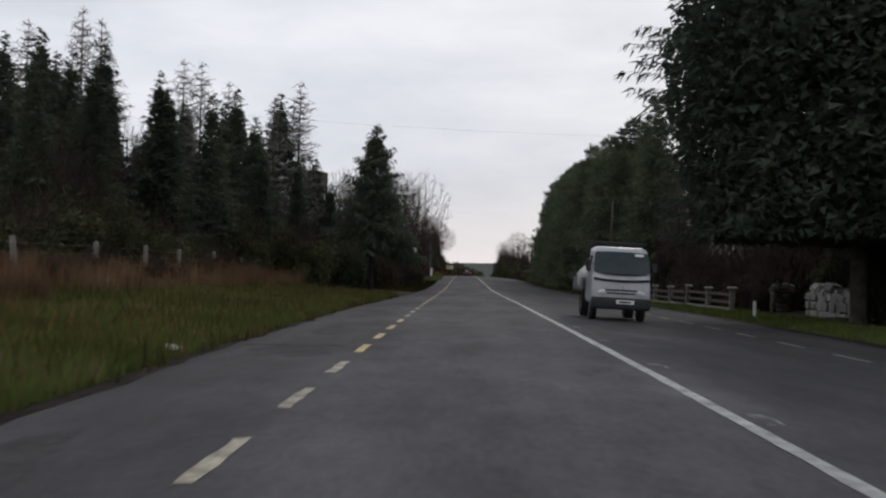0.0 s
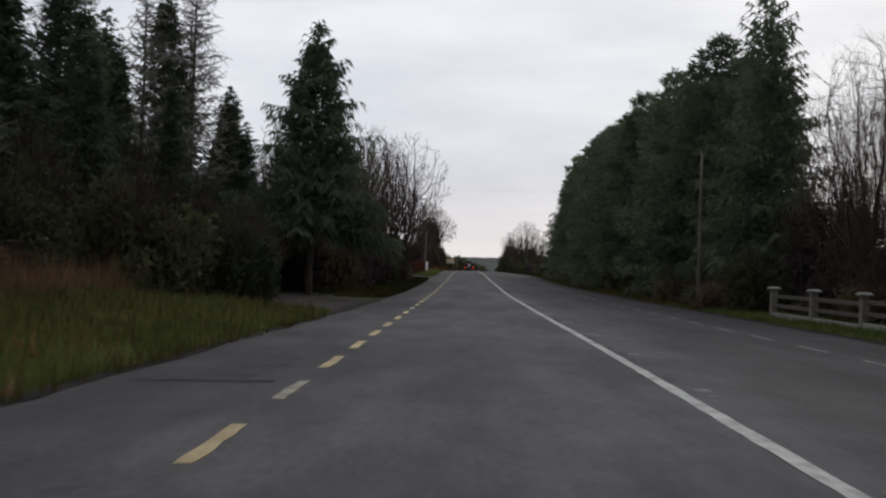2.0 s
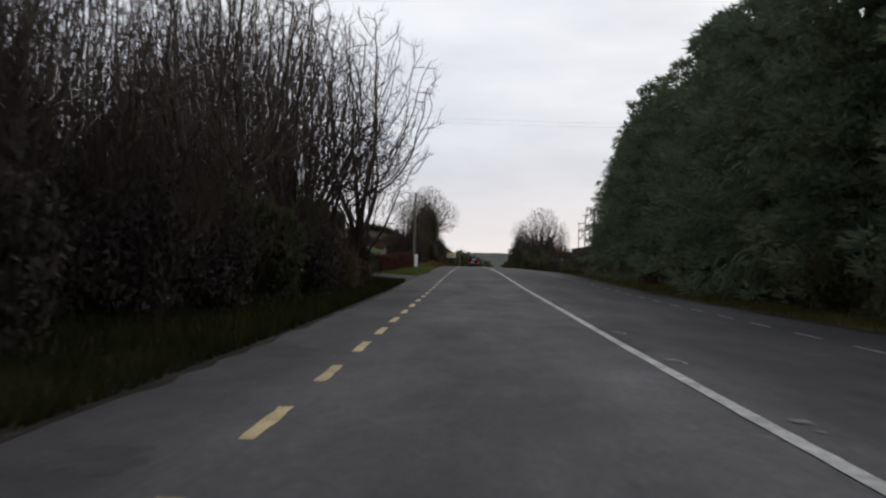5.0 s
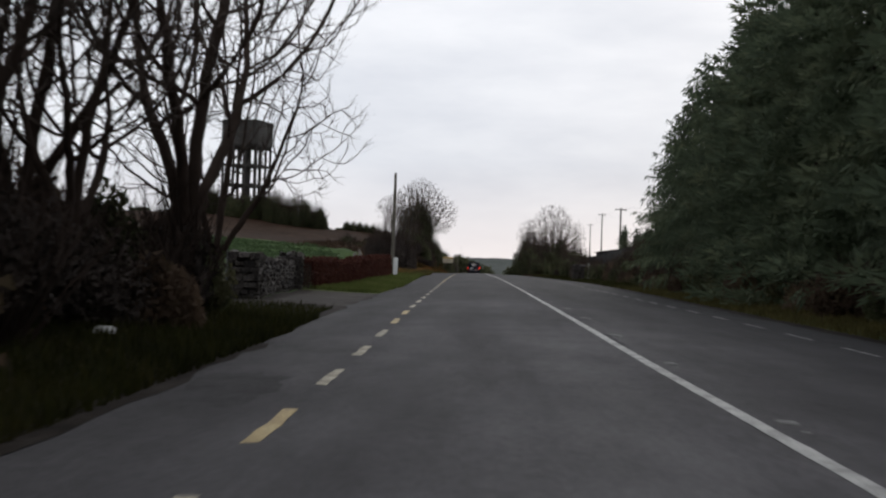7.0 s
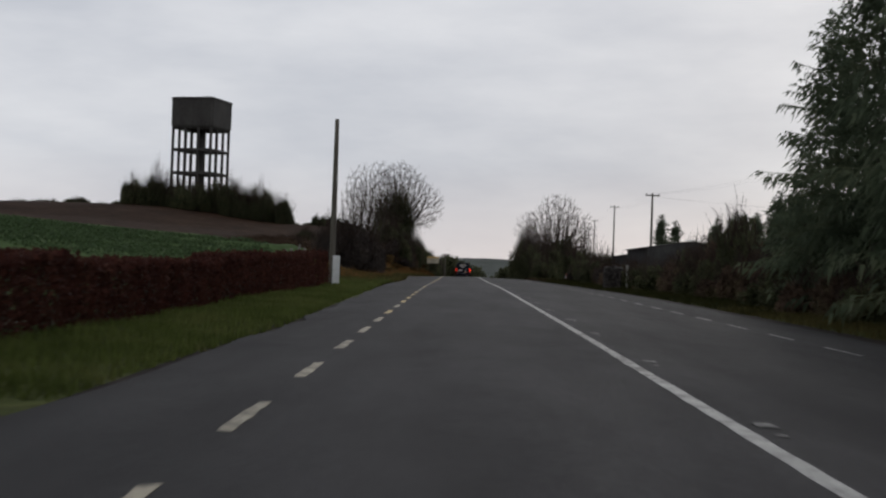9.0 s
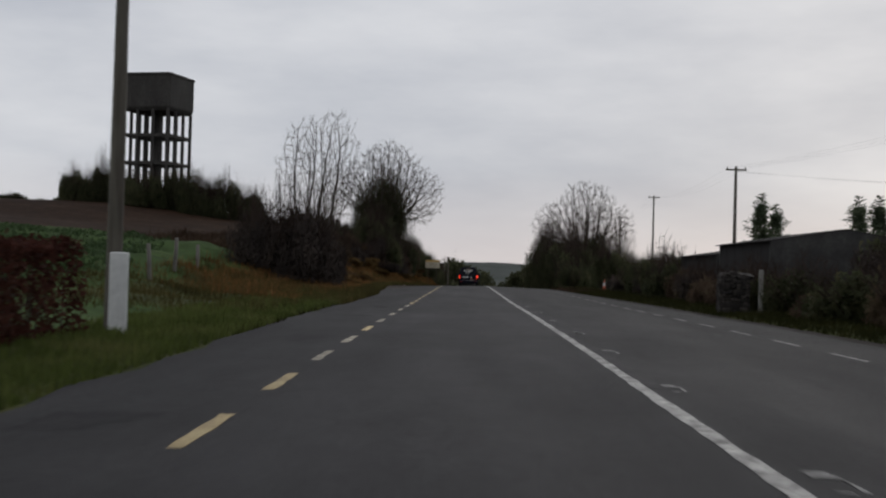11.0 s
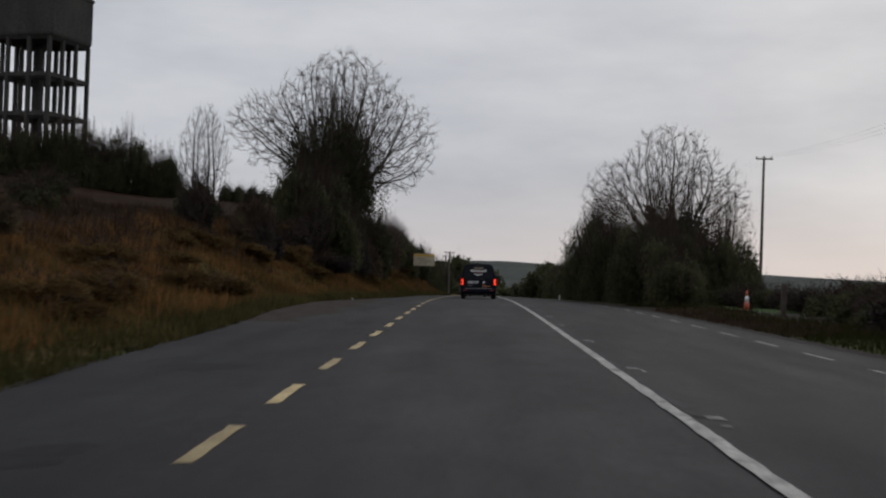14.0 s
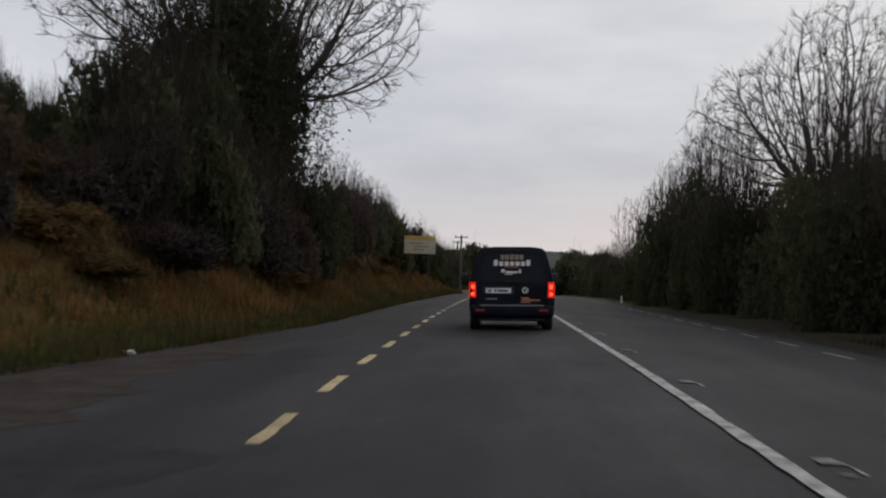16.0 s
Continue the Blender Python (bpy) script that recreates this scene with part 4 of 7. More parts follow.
def leaf_cloud(seed, n, rx, ry, rz, size, blobs=11):
    """Leaf cards on many overlapping uneven clumps that stand on z = 0."""
    g = np.random.RandomState(seed)
    az = g.uniform(0, 2 * np.pi, blobs)
    out = g.uniform(0.15, 0.62, blobs) ** 0.8
    cz = g.uniform(0.12, 0.78, blobs) * (1.05 - 0.5 * out)
    cen = np.stack([np.cos(az) * out, np.sin(az) * out, cz], 1)
    rad = g.uniform(0.22, 0.46, blobs) * (1.1 - 0.35 * cz)
    pick = g.choice(blobs, n, p=rad ** 2 / (rad ** 2).sum())
    d = g.normal(size=(n, 3))
    d /= np.linalg.norm(d, axis=1, keepdims=True)
    wob = 1 + 0.25 * np.sin(d[:, 0] * 7 + pick) * np.sin(d[:, 1] * 6 + 2 * pick) + g.normal(0, 0.06, n)
    c = cen[pick] + d * (rad[pick] * wob * g.uniform(0.3, 1.0, n) ** 0.35)[:, None]
    c[:, 2] = np.abs(c[:, 2])
    c = c * [rx, ry, rz]
    a, b = g.normal(size=(n, 3)), g.normal(size=(n, 3))
    a /= np.linalg.norm(a, axis=1, keepdims=True)
    b -= (a * b).sum(1, keepdims=True) * a
    b /= np.linalg.norm(b, axis=1, keepdims=True)
    s = size * g.uniform(0.5, 1.5, (n, 1))
    heart = np.arange(n) < n // 7
    c[heart] = (cen[pick] * [rx, ry, rz] * [0.85, 0.85, 0.9] + d * rad[pick][:, None] * [rx, ry, rz] * 0.45)[heart]
    c[heart, 2] = np.maximum(np.abs(c[heart, 2]), 0.1)
    s[heart] *= 2.6
    v = np.stack([c - a * s, c + b * s * 0.8, c + a * s], 1).reshape(-1, 3)
    f = np.arange(3 * n).reshape(-1, 3)
    return v, f


def bush_meshes(seed, rx, ry, rz, mat, n=2600, size=0.13, sticks=60, stick_up=1.25, blobs=11):
    g = random.Random(seed)
    v, f = leaf_cloud(seed, n, rx, ry, rz, size, blobs)
    sv, sf = [], []
    for _ in range(sticks):
        a, q = g.uniform(0, 6.283), g.uniform(0.1, 1.0)
        tip = Vector((math.cos(a) * rx * q, math.sin(a) * ry * q, rz * g.uniform(0.8, stick_up) * (1.1 - 0.5 * q)))
        root = Vector((tip.x * 0.25, tip.y * 0.25, -0.15))
        midp = root.lerp(tip, 0.55) + Vector((g.uniform(-0.2, 0.2), g.uniform(-0.2, 0.2), 0.15))
        strip(sv, sf, [root, midp, tip], [0.024, 0.016, 0.006], g.uniform(0, 3.14))
        for _ in range(3):
            b = midp.lerp(tip, g.random())
            strip(sv, sf, [b, b + Vector((g.uniform(-0.35, 0.35), g.uniform(-0.35, 0.35), g.uniform(0.1, 0.5)))], [0.010, 0.005], g.uniform(0, 3.14))
    return mesh_of("stem_tangle", sv, sf, M_STEM), mesh_of("foliage", v, f, mat)


PLANTS = {}


def plant(key, build, names, name, label, category, x, y, group, s=1.0, sz=None, yaw=None, sink=0.05, rng=random.Random(17)):
    """Builds a kind of plant once and then copies it."""
    yaw = rng.uniform(0, 360) if yaw is None else yaw
    sz = s if sz is None else sz
    place = pose(x, y, ground_at(x, y) - sink, 0, 0, yaw)
    if key not in PLANTS:
        ob = thing(name, label, category, place, group)
        for nm, me in zip(names, build()):
            part(nm, me, ob)
        PLANTS[key] = ob
    else:
        ob = copy_thing(PLANTS[key], place)
        tagged(ob, label, category, group)
    ob.scale = (s, s, sz)
    return ob


def spruce(x, y, h, kind=None, rng=random.Random(5), label="tall dark green spruce in the roadside plantation", group="plantation spruces"):
    v = kind or rng.choice("abcd")
    spec = {"a": dict(seed=11, r=4.0), "b": dict(seed=12, r=3.3, droop=0.3), "c": dict(seed=13, r=4.3, skip=0.15, ragged=0.42), "d": dict(seed=14, r=3.0, power=0.7, skip=0.1)}[v]
    plant("spruce_" + v, lambda: spruce_meshes(h=14, mat=M_SPRUCE, gap=0.42, hang=0.35, spray=1.0, bare_to=0.05, fill=7000, share=0.62, inner=0.35, **spec), ("trunk", "crown"), "spruce_tree", label, "tree", x, y, group, h / 14 * rng.uniform(0.95, 1.1), h / 14)


def pine(x, y, h, wide=1.0, kind=None, rng=random.Random(6), label="dense dark conifer in the roadside shelter belt", group="shelter belt conifers"):
    v = kind or rng.choice("abcd")
    spec = {"a": (21, 12, 3.3), "b": (22, 12, 3.0), "c": (23, 12, 3.6), "d": (25, 12, 3.2)}.get(v)
    if v == "back":
        plant("pine_back", lambda: spruce_meshes(24, 12, 3.0, M_PINE, bare_to=0.02, power=0.7, gap=0.5, droop=0.2, hang=0.25, spray=1.5, fill=3000), ("trunk", "crown"), "conifer_tree", label, "tree", x, y, group, wide * h / 12, h / 12)
    elif v == "fringe":
        plant("pine_fringe", lambda: spruce_meshes(26, 12, 3.9, M_PINE, bare_to=0.04, power=0.62, gap=0.42, droop=0.45, hang=0.7, spray=0.85, inner=0.35, fill=6000, share=0.62, ragged=0.34), ("trunk", "crown"), "conifer_tree", label, "tree", x, y, group, wide * h / 12, h / 12)
    else:
        plant("pine_" + v, lambda: pine_meshes(*spec, M_PINE, round_top={"a": 1.7, "b": 1.25, "c": 2.2, "d": 1.45}[v]), ("trunk", "crown"), "conifer_tree", label, "tree", x, y, group, wide * h / 12, h / 12)


TREES = {
    "dome": dict(seed=52, blobs=[(0.4, 0, 8.2, 4.6, 4.4, 4.9), (3.6, 0.5, 7.0, 3.4, 3.4, 3.6), (-3.8, -0.3, 7.6, 3.4, 3.4, 2.6)], n=7000, fork=1.6, stems=7, flare=0.35, up=0.05, tip=0.013, kill=0.4, power=1.9, sprigs=9, stiff=0.75),
    "fan": dict(seed=53, blobs=[(0, 0, 8.8, 4.0, 4.0, 4.4), (-3.7, 0, 7.6, 2.9, 3.0, 3.0), (3.3, 0, 7.4, 2.8, 3.0, 3.1)], n=4600, fork=1.8, stems=7, flare=0.35, up=0.12, tip=0.013, kill=0.4, power=1.9, sprigs=9, stiff=0.75),
    "multi": dict(seed=34, blobs=[(0, 0, 7.6, 3.2, 3.0, 4.8), (1.4, 0, 9.2, 2.2, 2.2, 3.6)], n=3000, fork=0.6, stems=4, flare=0.4, up=0.0, kill=0.44, tip=0.014, sprigs=6, power=1.85, stiff=0.5),
    "stark": dict(seed=40, blobs=[(0, 0, 8.3, 4.0, 4.0, 4.7), (2.4, -1.0, 6.2, 3.2, 3.0, 2.6), (-2.2, 1, 6.4, 3, 3, 2.6)], n=2600, fork=1.3, stems=4, flare=0.2, tip=0.013, kill=0.55, sprigs=5, dark=True),
    "stark2": dict(seed=43, blobs=[(0.6, -0.6, 8.4, 3.2, 3.2, 4.6), (2.6, -0.6, 6.4, 3.0, 2.4, 2.2)], n=2200, fork=1.4, stems=4, flare=0.25, tip=0.014, kill=0.55, sprigs=5, dark=True),
    "ash": dict(seed=31, blobs=[(0, 0, 8.0, 3.6, 3.6, 5.0)], n=2400, fork=0.8, stems=5, flare=0.35, up=0.2, tip=0.012),
    "birch": dict(seed=35, blobs=[(0, 0, 6.8, 3.7, 3.7, 5.9)], n=3600, fork=1.6, stems=1, up=0.05, sprig=0.95, sprigs=6, tip=0.010, dark=True),
    "sapling": dict(seed=36, blobs=[(0, 0, 8.0, 2.4, 2.4, 5.0)], n=1500, fork=0.4, stems=6, flare=0.2, up=0.3, tip=0.012),
}


def bare(x, y, h, kind, label, group="bare roadside trees", yaw=None, s=None):
    spec = dict(TREES[kind])
    dark = spec.pop("dark", False)
    plant("bare_" + kind, lambda: grown_tree_meshes(mat=M_DARKTWIG if dark else M_TWIG, bark=M_STEM if dark else M_BARK, **spec), ("trunk", "crown"), "bare_tree", label, "tree", x, y, group, (s or 1.0) * h / 13, h / 13, yaw, sink=0.1)


def bush(x, y, r, h, kind, label, group="roadside bushes", yaw=None):
    """Bushes come in three sizes, so that leaves keep their size."""
    mats = {"ivy": (M_IVY, 41, 0.10), "ivy2": (M_IVY, 42, 0.085), "bramble": (M_BRAMBLE, 43, 0.075), "bramble2": (M_BRAMBLE, 44, 0.085), "laurel": (M_LAUREL, 45, 0.085), "gorse": (M_IVY, 46, 0.07), "bracken": (M_BRACK, 48, 0.07), "fern": (M_FERN, 49, 0.06), "thorn": (M_THORN, 50, 0.055)}
    m, seed, size = mats[kind]
    mean = (r * r * h) ** (1 / 3)
    cls = 1.0 if mean < 1.45 else (2.0 if mean < 2.9 else 4.0)
    n = {1.0: 3200, 2.0: 8000, 4.0: 24000}[cls]
    real = {1.0: 1.0, 2.0: 1.15, 4.0: 1.15}[cls]
    plant(f"bush_{kind}_{cls}", lambda: bush_meshes(seed + int(cls), cls, cls, cls, m, n=n, size=size * real, sticks=int((10 if kind == "fern" else 40 if "bram" in kind else 70) * cls), stick_up=1.3), ("stem_tangle", "foliage"), "bush", label, "bush", x, y, group, r / cls, h / cls, yaw)


# ---- left: plantation and single trees ----
IVY, BRAM = "dark ivy-covered undergrowth on the verge", "brown bramble thicket on the verge"
g = random.Random(8)
for row in range(5):
    for k in range(9):
        x, y = -17.0 - 5.0 * row + g.uniform(-1.4, 1.4), 46 + 7.0 * k + g.uniform(-2, 2) + 2 * row
        if y > 110 or (row == 0 and y > 84):
            continue
        spruce(x, y, g.uniform(8.2, 11.4) + 0.45 * row)
for x, y, h in [(-15.2, 59, 9.4), (-14.4, 65.5, 10.2), (-14.8, 71.0, 10.6), (-13.8, 75.5, 10.4), (-17.2, 53, 8.8), (-24, 66, 13.4), (-20.5, 66, 12.8), (-15.5, 78, 12.5), (-14.2, 88, 13.8), (-17.5, 90, 12.6), (-11.5, 79, 8.0), (-12.0, 92, 9.5), (-13, 98, 10), (-15, 106, 11), (-30, 78, 13.4), (-13.0, 74, 8.5), (-10.4, 88, 7.5), (-16, 62, 9.5), (-17, 70, 10.5), (-14.5, 82, 10.0), (-19, 56, 10.5), (-22, 60, 11.5), (-25, 54, 12.5), (-16.5, 98, 11.5), (-20, 84, 12), (-24, 78, 13)]:
    spruce(x, y, h)
plant("norway", lambda: spruce_meshes(51, 12, 5.0, M_SPRUCE, bare_to=0.24, power=0.9, gap=0.34, droop=0.6, hang=0.9, spray=0.75, fill=14000, share=0.68, ragged=0.2, skip=0.05, inner=0.3), ("trunk", "crown"), "spruce_tree",
      "lone ragged spruce with drooping boughs beside the road", "tree", -7.0, 85.3, "", 1.0, 0.98, 30)
for x, y, r, h in [(-16.5, 48, 3.4, 5.2), (-19, 53, 3.6, 6.0), (-17.5, 59, 3.4, 6.2), (-18.5, 65, 3.6, 6.6), (-17.5, 71, 3.4, 6.4), (-18.5, 78, 3.4, 6.8), (-16.0, 84, 3.2, 6.4), (-22, 62, 3.8, 7.4), (-23, 72, 3.8, 7.6), (-24, 52, 3.8, 7.0), (-14.8, 92, 3.0, 6.4), (-28, 60, 4, 8.0), (-13.2, 80, 2.4, 4.8), (-13.4, 70, 2.3, 4.4)]:
    bush(x, y, r, h, "ivy2", "dense dark thicket between the plantation trees", "plantation thicket")
for x, y, h in [(-12.7, 87.3, 14.6), (-14.0, 84.0, 13.0), (-22.0, 70.0, 15.0), (-27, 72, 15.2), (-16.5, 80.5, 13.4), (-18.5, 76, 14.0), (-15.6, 68, 12.4), (-20.5, 62, 13.8), (-13.6, 90.5, 13.4), (-25.5, 60, 14.0)]:
    plant("larch", lambda: larch_meshes(61, 14, 3.0), ("trunk", "crown"), "larch_tree", "leafless pale larch rising above the spruces", "tree", x, y, "bare larches", h / 14, h / 14)
for x, y, r, h, k in [(-7.5, 72.6, 1.7, 2.6, "laurel"), (-10.4, 70, 2.4, 3.4, "ivy"), (-10.2, 77, 2.2, 3.4, "ivy2"), (-8.9, 81.5, 1.7, 2.8, "ivy2"), (-8.4, 89, 1.9, 3.4, "thorn"), (-7.5, 94, 1.9, 3.6, "bramble2"), (-7.0, 99, 1.9, 3.8, "thorn"),
                      (-6.5, 105, 1.8, 3.4, "thorn"), (-6.2, 110, 1.7, 2.8, "thorn"), (-6.5, 115, 1.9, 3.2, "ivy2"), (-6.1, 120, 1.7, 2.6, "thorn"), (-6.4, 125, 1.9, 3.0, "thorn"),
                      (-6.3, 130, 1.7, 2.8, "bramble2"), (-6.7, 135, 1.8, 2.4, "thorn"), (-7.2, 139.5, 1.6, 1.9, "thorn"), (-10.5, 120, 2.8, 4.6, "thorn"), (-10.3, 110, 2.8, 5.0, "thorn"), (-10.5, 130, 2.6, 4.2, "thorn"),
                      (-9.2, 104, 2.6, 5.2, "thorn"), (-9.0, 115, 2.5, 4.8, "thorn"), (-9.0, 125, 2.4, 4.4, "thorn"), (-12.5, 104, 3.0, 5.6, "thorn"),
                      (-11.3, 97, 2.8, 4.6, "ivy2"), (-14, 66, 3, 3.4, "ivy"), (-14.5, 58, 3, 3.0, "ivy2"), (-15, 50, 3, 2.8, "ivy"), (-15.5, 42, 3, 2.6, "ivy2"), (-10.8, 138, 2.3, 3.0, "thorn"), (-9.8, 144, 1.7, 1.6, "ivy"), (-13.5, 146, 1.8, 1.8, "bramble")]:
    bush(x, y, r, h, k, {"laurel": "grey-green leafy shrub at the forest edge", "bramble": BRAM, "bramble2": BRAM, "thorn": "dense dark thorn scrub on the verge"}.get(k, IVY))
for x, y, h, k, lab in [(-7.4, 117.7, 10.0, "ash", "leafless tree with upright pale twigs"), (-9.0, 110, 8.4, "ash", "leafless tree behind the brambles"), (-8.4, 104, 7.6, "ash", "leafless tree behind the brambles"),
                        (-8.2, 122, 11.5, "stark", "leafless tree with a dense twiggy crown"), (-7.7, 129, 12.0, "stark2", "leafless tree among dark undergrowth"),                         (-13.5, 137, 12.5, "stark", "leafless tree beside the field gate"), (-7.9, 136.5, 12.0, "stark", "leafless tree with boughs over the verge"),
                        (-5.9, 143.0, 13.2, "stark", "large leafless tree with boughs over the road"), (-5.9, 145.0, 7.8, "stark", "slim leafless tree beside the field gate"), (-7.3, 134.2, 11.0, "stark2", "leafless tree with a dark leaning trunk"),                         (-8.2, 140.2, 11.5, "stark", "leafless tree with a dark leaning trunk"), (-9.0, 138.5, 11.5, "stark2", "leafless tree beside the field gate"), (-6.9, 139.2, 9.0, "stark", "leafless tree with a dark leaning trunk")]:
    bare(x, y, h, k, lab)

for x, y, r, h, k in [(-6.2, 142.6, 1.1, 2.3, "thorn"), (-6.3, 144.3, 1.0, 1.6, "ivy2"), (-5.9, 140.8, 1.0, 1.5, "bramble2"), (-7.6, 141.5, 1.5, 2.2, "ivy"), (-9.0, 141.0, 1.9, 3.0, "bramble"), (-11.5, 143.5, 2.0, 2.8, "ivy2"), (-6.6, 144.2, 0.9, 1.3, "ivy2"), (-13, 149.5, 1.6, 2.0, "ivy2"), (-15.5, 148, 2.2, 3.0, "bramble"), (-12.5, 139.5, 2.4, 3.8, "ivy"), (-7.3, 132.5, 1.8, 3.2, "ivy2"), (-7.1, 127.5, 1.8, 3.2, "ivy")]:
    bush(x, y, r, h, k, "tangled dark scrub below the leafless trees", "scrub by the gate")

g = random.Random(41)
for k in range(11):
    bare(-10.2 - g.uniform(0, 3.0), 108 + 3.1 * k + g.uniform(-1, 1), g.uniform(8.5, 11.5), g.choice(["ash", "stark", "stark2"]), "leafless tree in the dense roadside copse", "copse trees")
for x, y, h in [(-10.8, 131, 10.4), (-13.4, 135, 11.0), (-9.6, 136.5, 9.6)]:
    bare(x, y, h, "stark" if y < 132 else "stark2", "leafless tree in the dense roadside copse", "copse trees")
g = random.Random(19)
for k in range(26):
    y = 14 + 2.05 * k + g.uniform(-0.7, 0.7)
    bush(-11.6 + g.uniform(-0.9, 0.7), y, g.uniform(0.55, 1.0), g.uniform(0.6, 1.15), "bracken", "clump of dead russet bracken by the fence", "bracken clumps")

for x, y, r, h, k in [(-7.4, 136, 1.5, 1.2, "bramble"), (-8.8, 139, 1.8, 1.5, "ivy2"), (-8.2, 133, 1.6, 1.6, "bramble2")]:
    bush(x, y, r, h, k, "dark scrub below the last roadside trees", "roadside bushes")
for x, y, h in [(-7.2, 134, 6.2), (-8.4, 137, 7.0), (-9.2, 141, 7.4)]:
    bare(x, y, h, "sapling", "leafless young tree among the roadside scrub", "roadside saplings")

# ---- right: big conifers, birches and shelter belt ----
for x, y, h, w in [(13.0, 41.8, 22, 1.14), (19.5, 47.5, 22, 1.0), (17.5, 42.5, 21, 0.9), (21.5, 54.5, 21, 0.95), (26, 46, 22, 1.1), (28, 58, 21, 1.1), (17.8, 36, 20, 1.0), (23.5, 39, 21, 1.0), (25, 67, 20, 1.0), (31, 65, 22, 1.2), (34, 51, 22, 1.2), (31, 42, 22, 1.1)]:
    plant("giant", lambda: spruce_meshes(71, 20, 8.0, M_CEDAR, bare_to=0.13, foot=(0.5, 0.42), power=0.5, gap=0.31, droop=0.24, hang=0.5, spray=0.6, fill=130000, share=0.94, ragged=0.13, skip=0.02, inner=0.55, heart=0.34, frond=0.36), ("trunk", "crown"), "conifer_tree", "very tall dark conifer with sweeping boughs behind the wall", "tree", x, y, "tall conifers", w * h / 20 * 0.95, h / 20, yaw=37 * y)
for x, y, r, h in [(15.2, 44, 1.8, 3.4), (17.0, 41, 2.0, 3.8), (19, 45, 2.2, 4.0), (21, 50, 2.4, 4.4), (24, 52, 2.6, 4.6), (22, 43, 2.4, 4.4)]:
    bush(x, y, r, h, "laurel", "dark evergreen shrubs below the tall conifers", "conifer undergrowth")
for x, y, h in [(14.8, 79, 11.0), (16.5, 75, 11.0), (18.6, 80, 11.2), (20.5, 74, 11), (22.5, 78, 11.5), (17.6, 84, 10.5), (24.5, 82, 11), (16.0, 70, 10), (15.4, 83, 9.6), (19.6, 77, 11.4), (21.4, 81, 11.0), (26, 76, 11.5), (18.2, 72, 10.6)]:
    bare(x, y, h, "birch", "leafless birch with fine twigs", "birches")
for x, y, r, h in [(15.5, 62, 2.2, 3.6), (18, 66, 2.6, 4.4), (21, 70, 2.8, 4.8), (16.5, 68, 2.2, 3.6), (24, 76, 3.0, 5.0), (19, 73, 2.5, 4.4), (15.4, 74, 2.0, 3.2), (30, 72, 3.0, 5.0), (22, 62, 2.8, 4.6), (17.0, 79, 2.4, 4.2), (20.5, 79, 2.6, 4.6), (14.6, 84.5, 2.0, 5.6), (15.8, 86, 2.2, 6.4), (14.2, 78, 2.0, 3.4), (22.5, 74, 2.8, 4.6)]:
    bush(x, y, r, h, "thorn", "dark thorny undergrowth below the birches", "birch undergrowth")
g = random.Random(9)
for k in range(30):
    y = 89.5 + 3.75 * k + g.uniform(-0.6, 0.6)
    top = np.interp(y, [88, 92, 97, 105, 130, 150, 175, 190, 198], [13.6, 15.0, 14.8, 14.4, 14.4, 14.4, 13.8, 13.2, 12.6])
    pine(np.interp(y, [90, 110, 150, 200], [13.6, 12.8, 12.4, 12.9]) + g.uniform(-0.6, 0.9), y, top * g.uniform(0.84, 1.05), g.uniform(0.82, 1.0), "fringe" if y > 186 or k < 2 or k % 7 == 4 else None)
for k in range(2, 14):
    y = 92 + 7.4 * k
    pine(17.8 + g.uniform(-1, 1.5), y, g.uniform(11, 13.5), 1.0, "back")
for k in range(34):
    y = 85 + 3.4 * k
    bush(11.2 + g.uniform(-0.3, 0.6), y, g.uniform(1.2, 1.8), g.uniform(1.1, 2.6), g.choice(["ivy", "bramble", "bramble2", "ivy2"]), "brambles and undergrowth below the conifers", "shelter belt undergrowth")
for x, y, r, h in [(16.2, 48.5, 1.9, 3.2), (15.6, 51.5, 1.6, 3.0), (17.0, 45.5, 1.8, 2.8)]:
    bush(x, y, r, h, "ivy", "dark shrubs below the tall conifers", "fence shrubs")
for k in range(6):
    bush(13.3 + g.uniform(-0.4, 0.6), 56 + 4.6 * k, g.uniform(1.5, 2.1), g.uniform(1.5, 2.3), g.choice(["thorn", "bramble2"]), "dark shrubs behind the roadside fence", "fence shrubs")

# ---- right: hedge, small conifers, trees past the shelter belt ----
for k in range(14):
    bush(12.2 + g.uniform(-0.5, 0.7), 200 + 3.4 * k, g.uniform(1.3, 1.9), g.uniform(1.2, 2.1), g.choice(["ivy", "bramble", "bramble2", "gorse"]), "overgrown brown and green hedge", "overgrown hedge")
for k in range(7):
    bush(12.2 + g.uniform(-0.4, 0.4), 264 + 3.0 * k, g.uniform(1.2, 1.6), g.uniform(1.9, 2.6), g.choice(["ivy2", "thorn", "ivy"]), "overgrown dark hedge before the sheds", "overgrown hedge")
for k in range(13):
    bush(14.2 + g.uniform(-0.8, 1.4), 199 + 3.2 * k, g.uniform(1.6, 2.2), g.uniform(2.8, 4.0) * (1.0 if k < 9 else 0.75), g.choice(["thorn", "ivy", "bramble2"]), "tall dark scrub behind the hedge", "tall scrub")
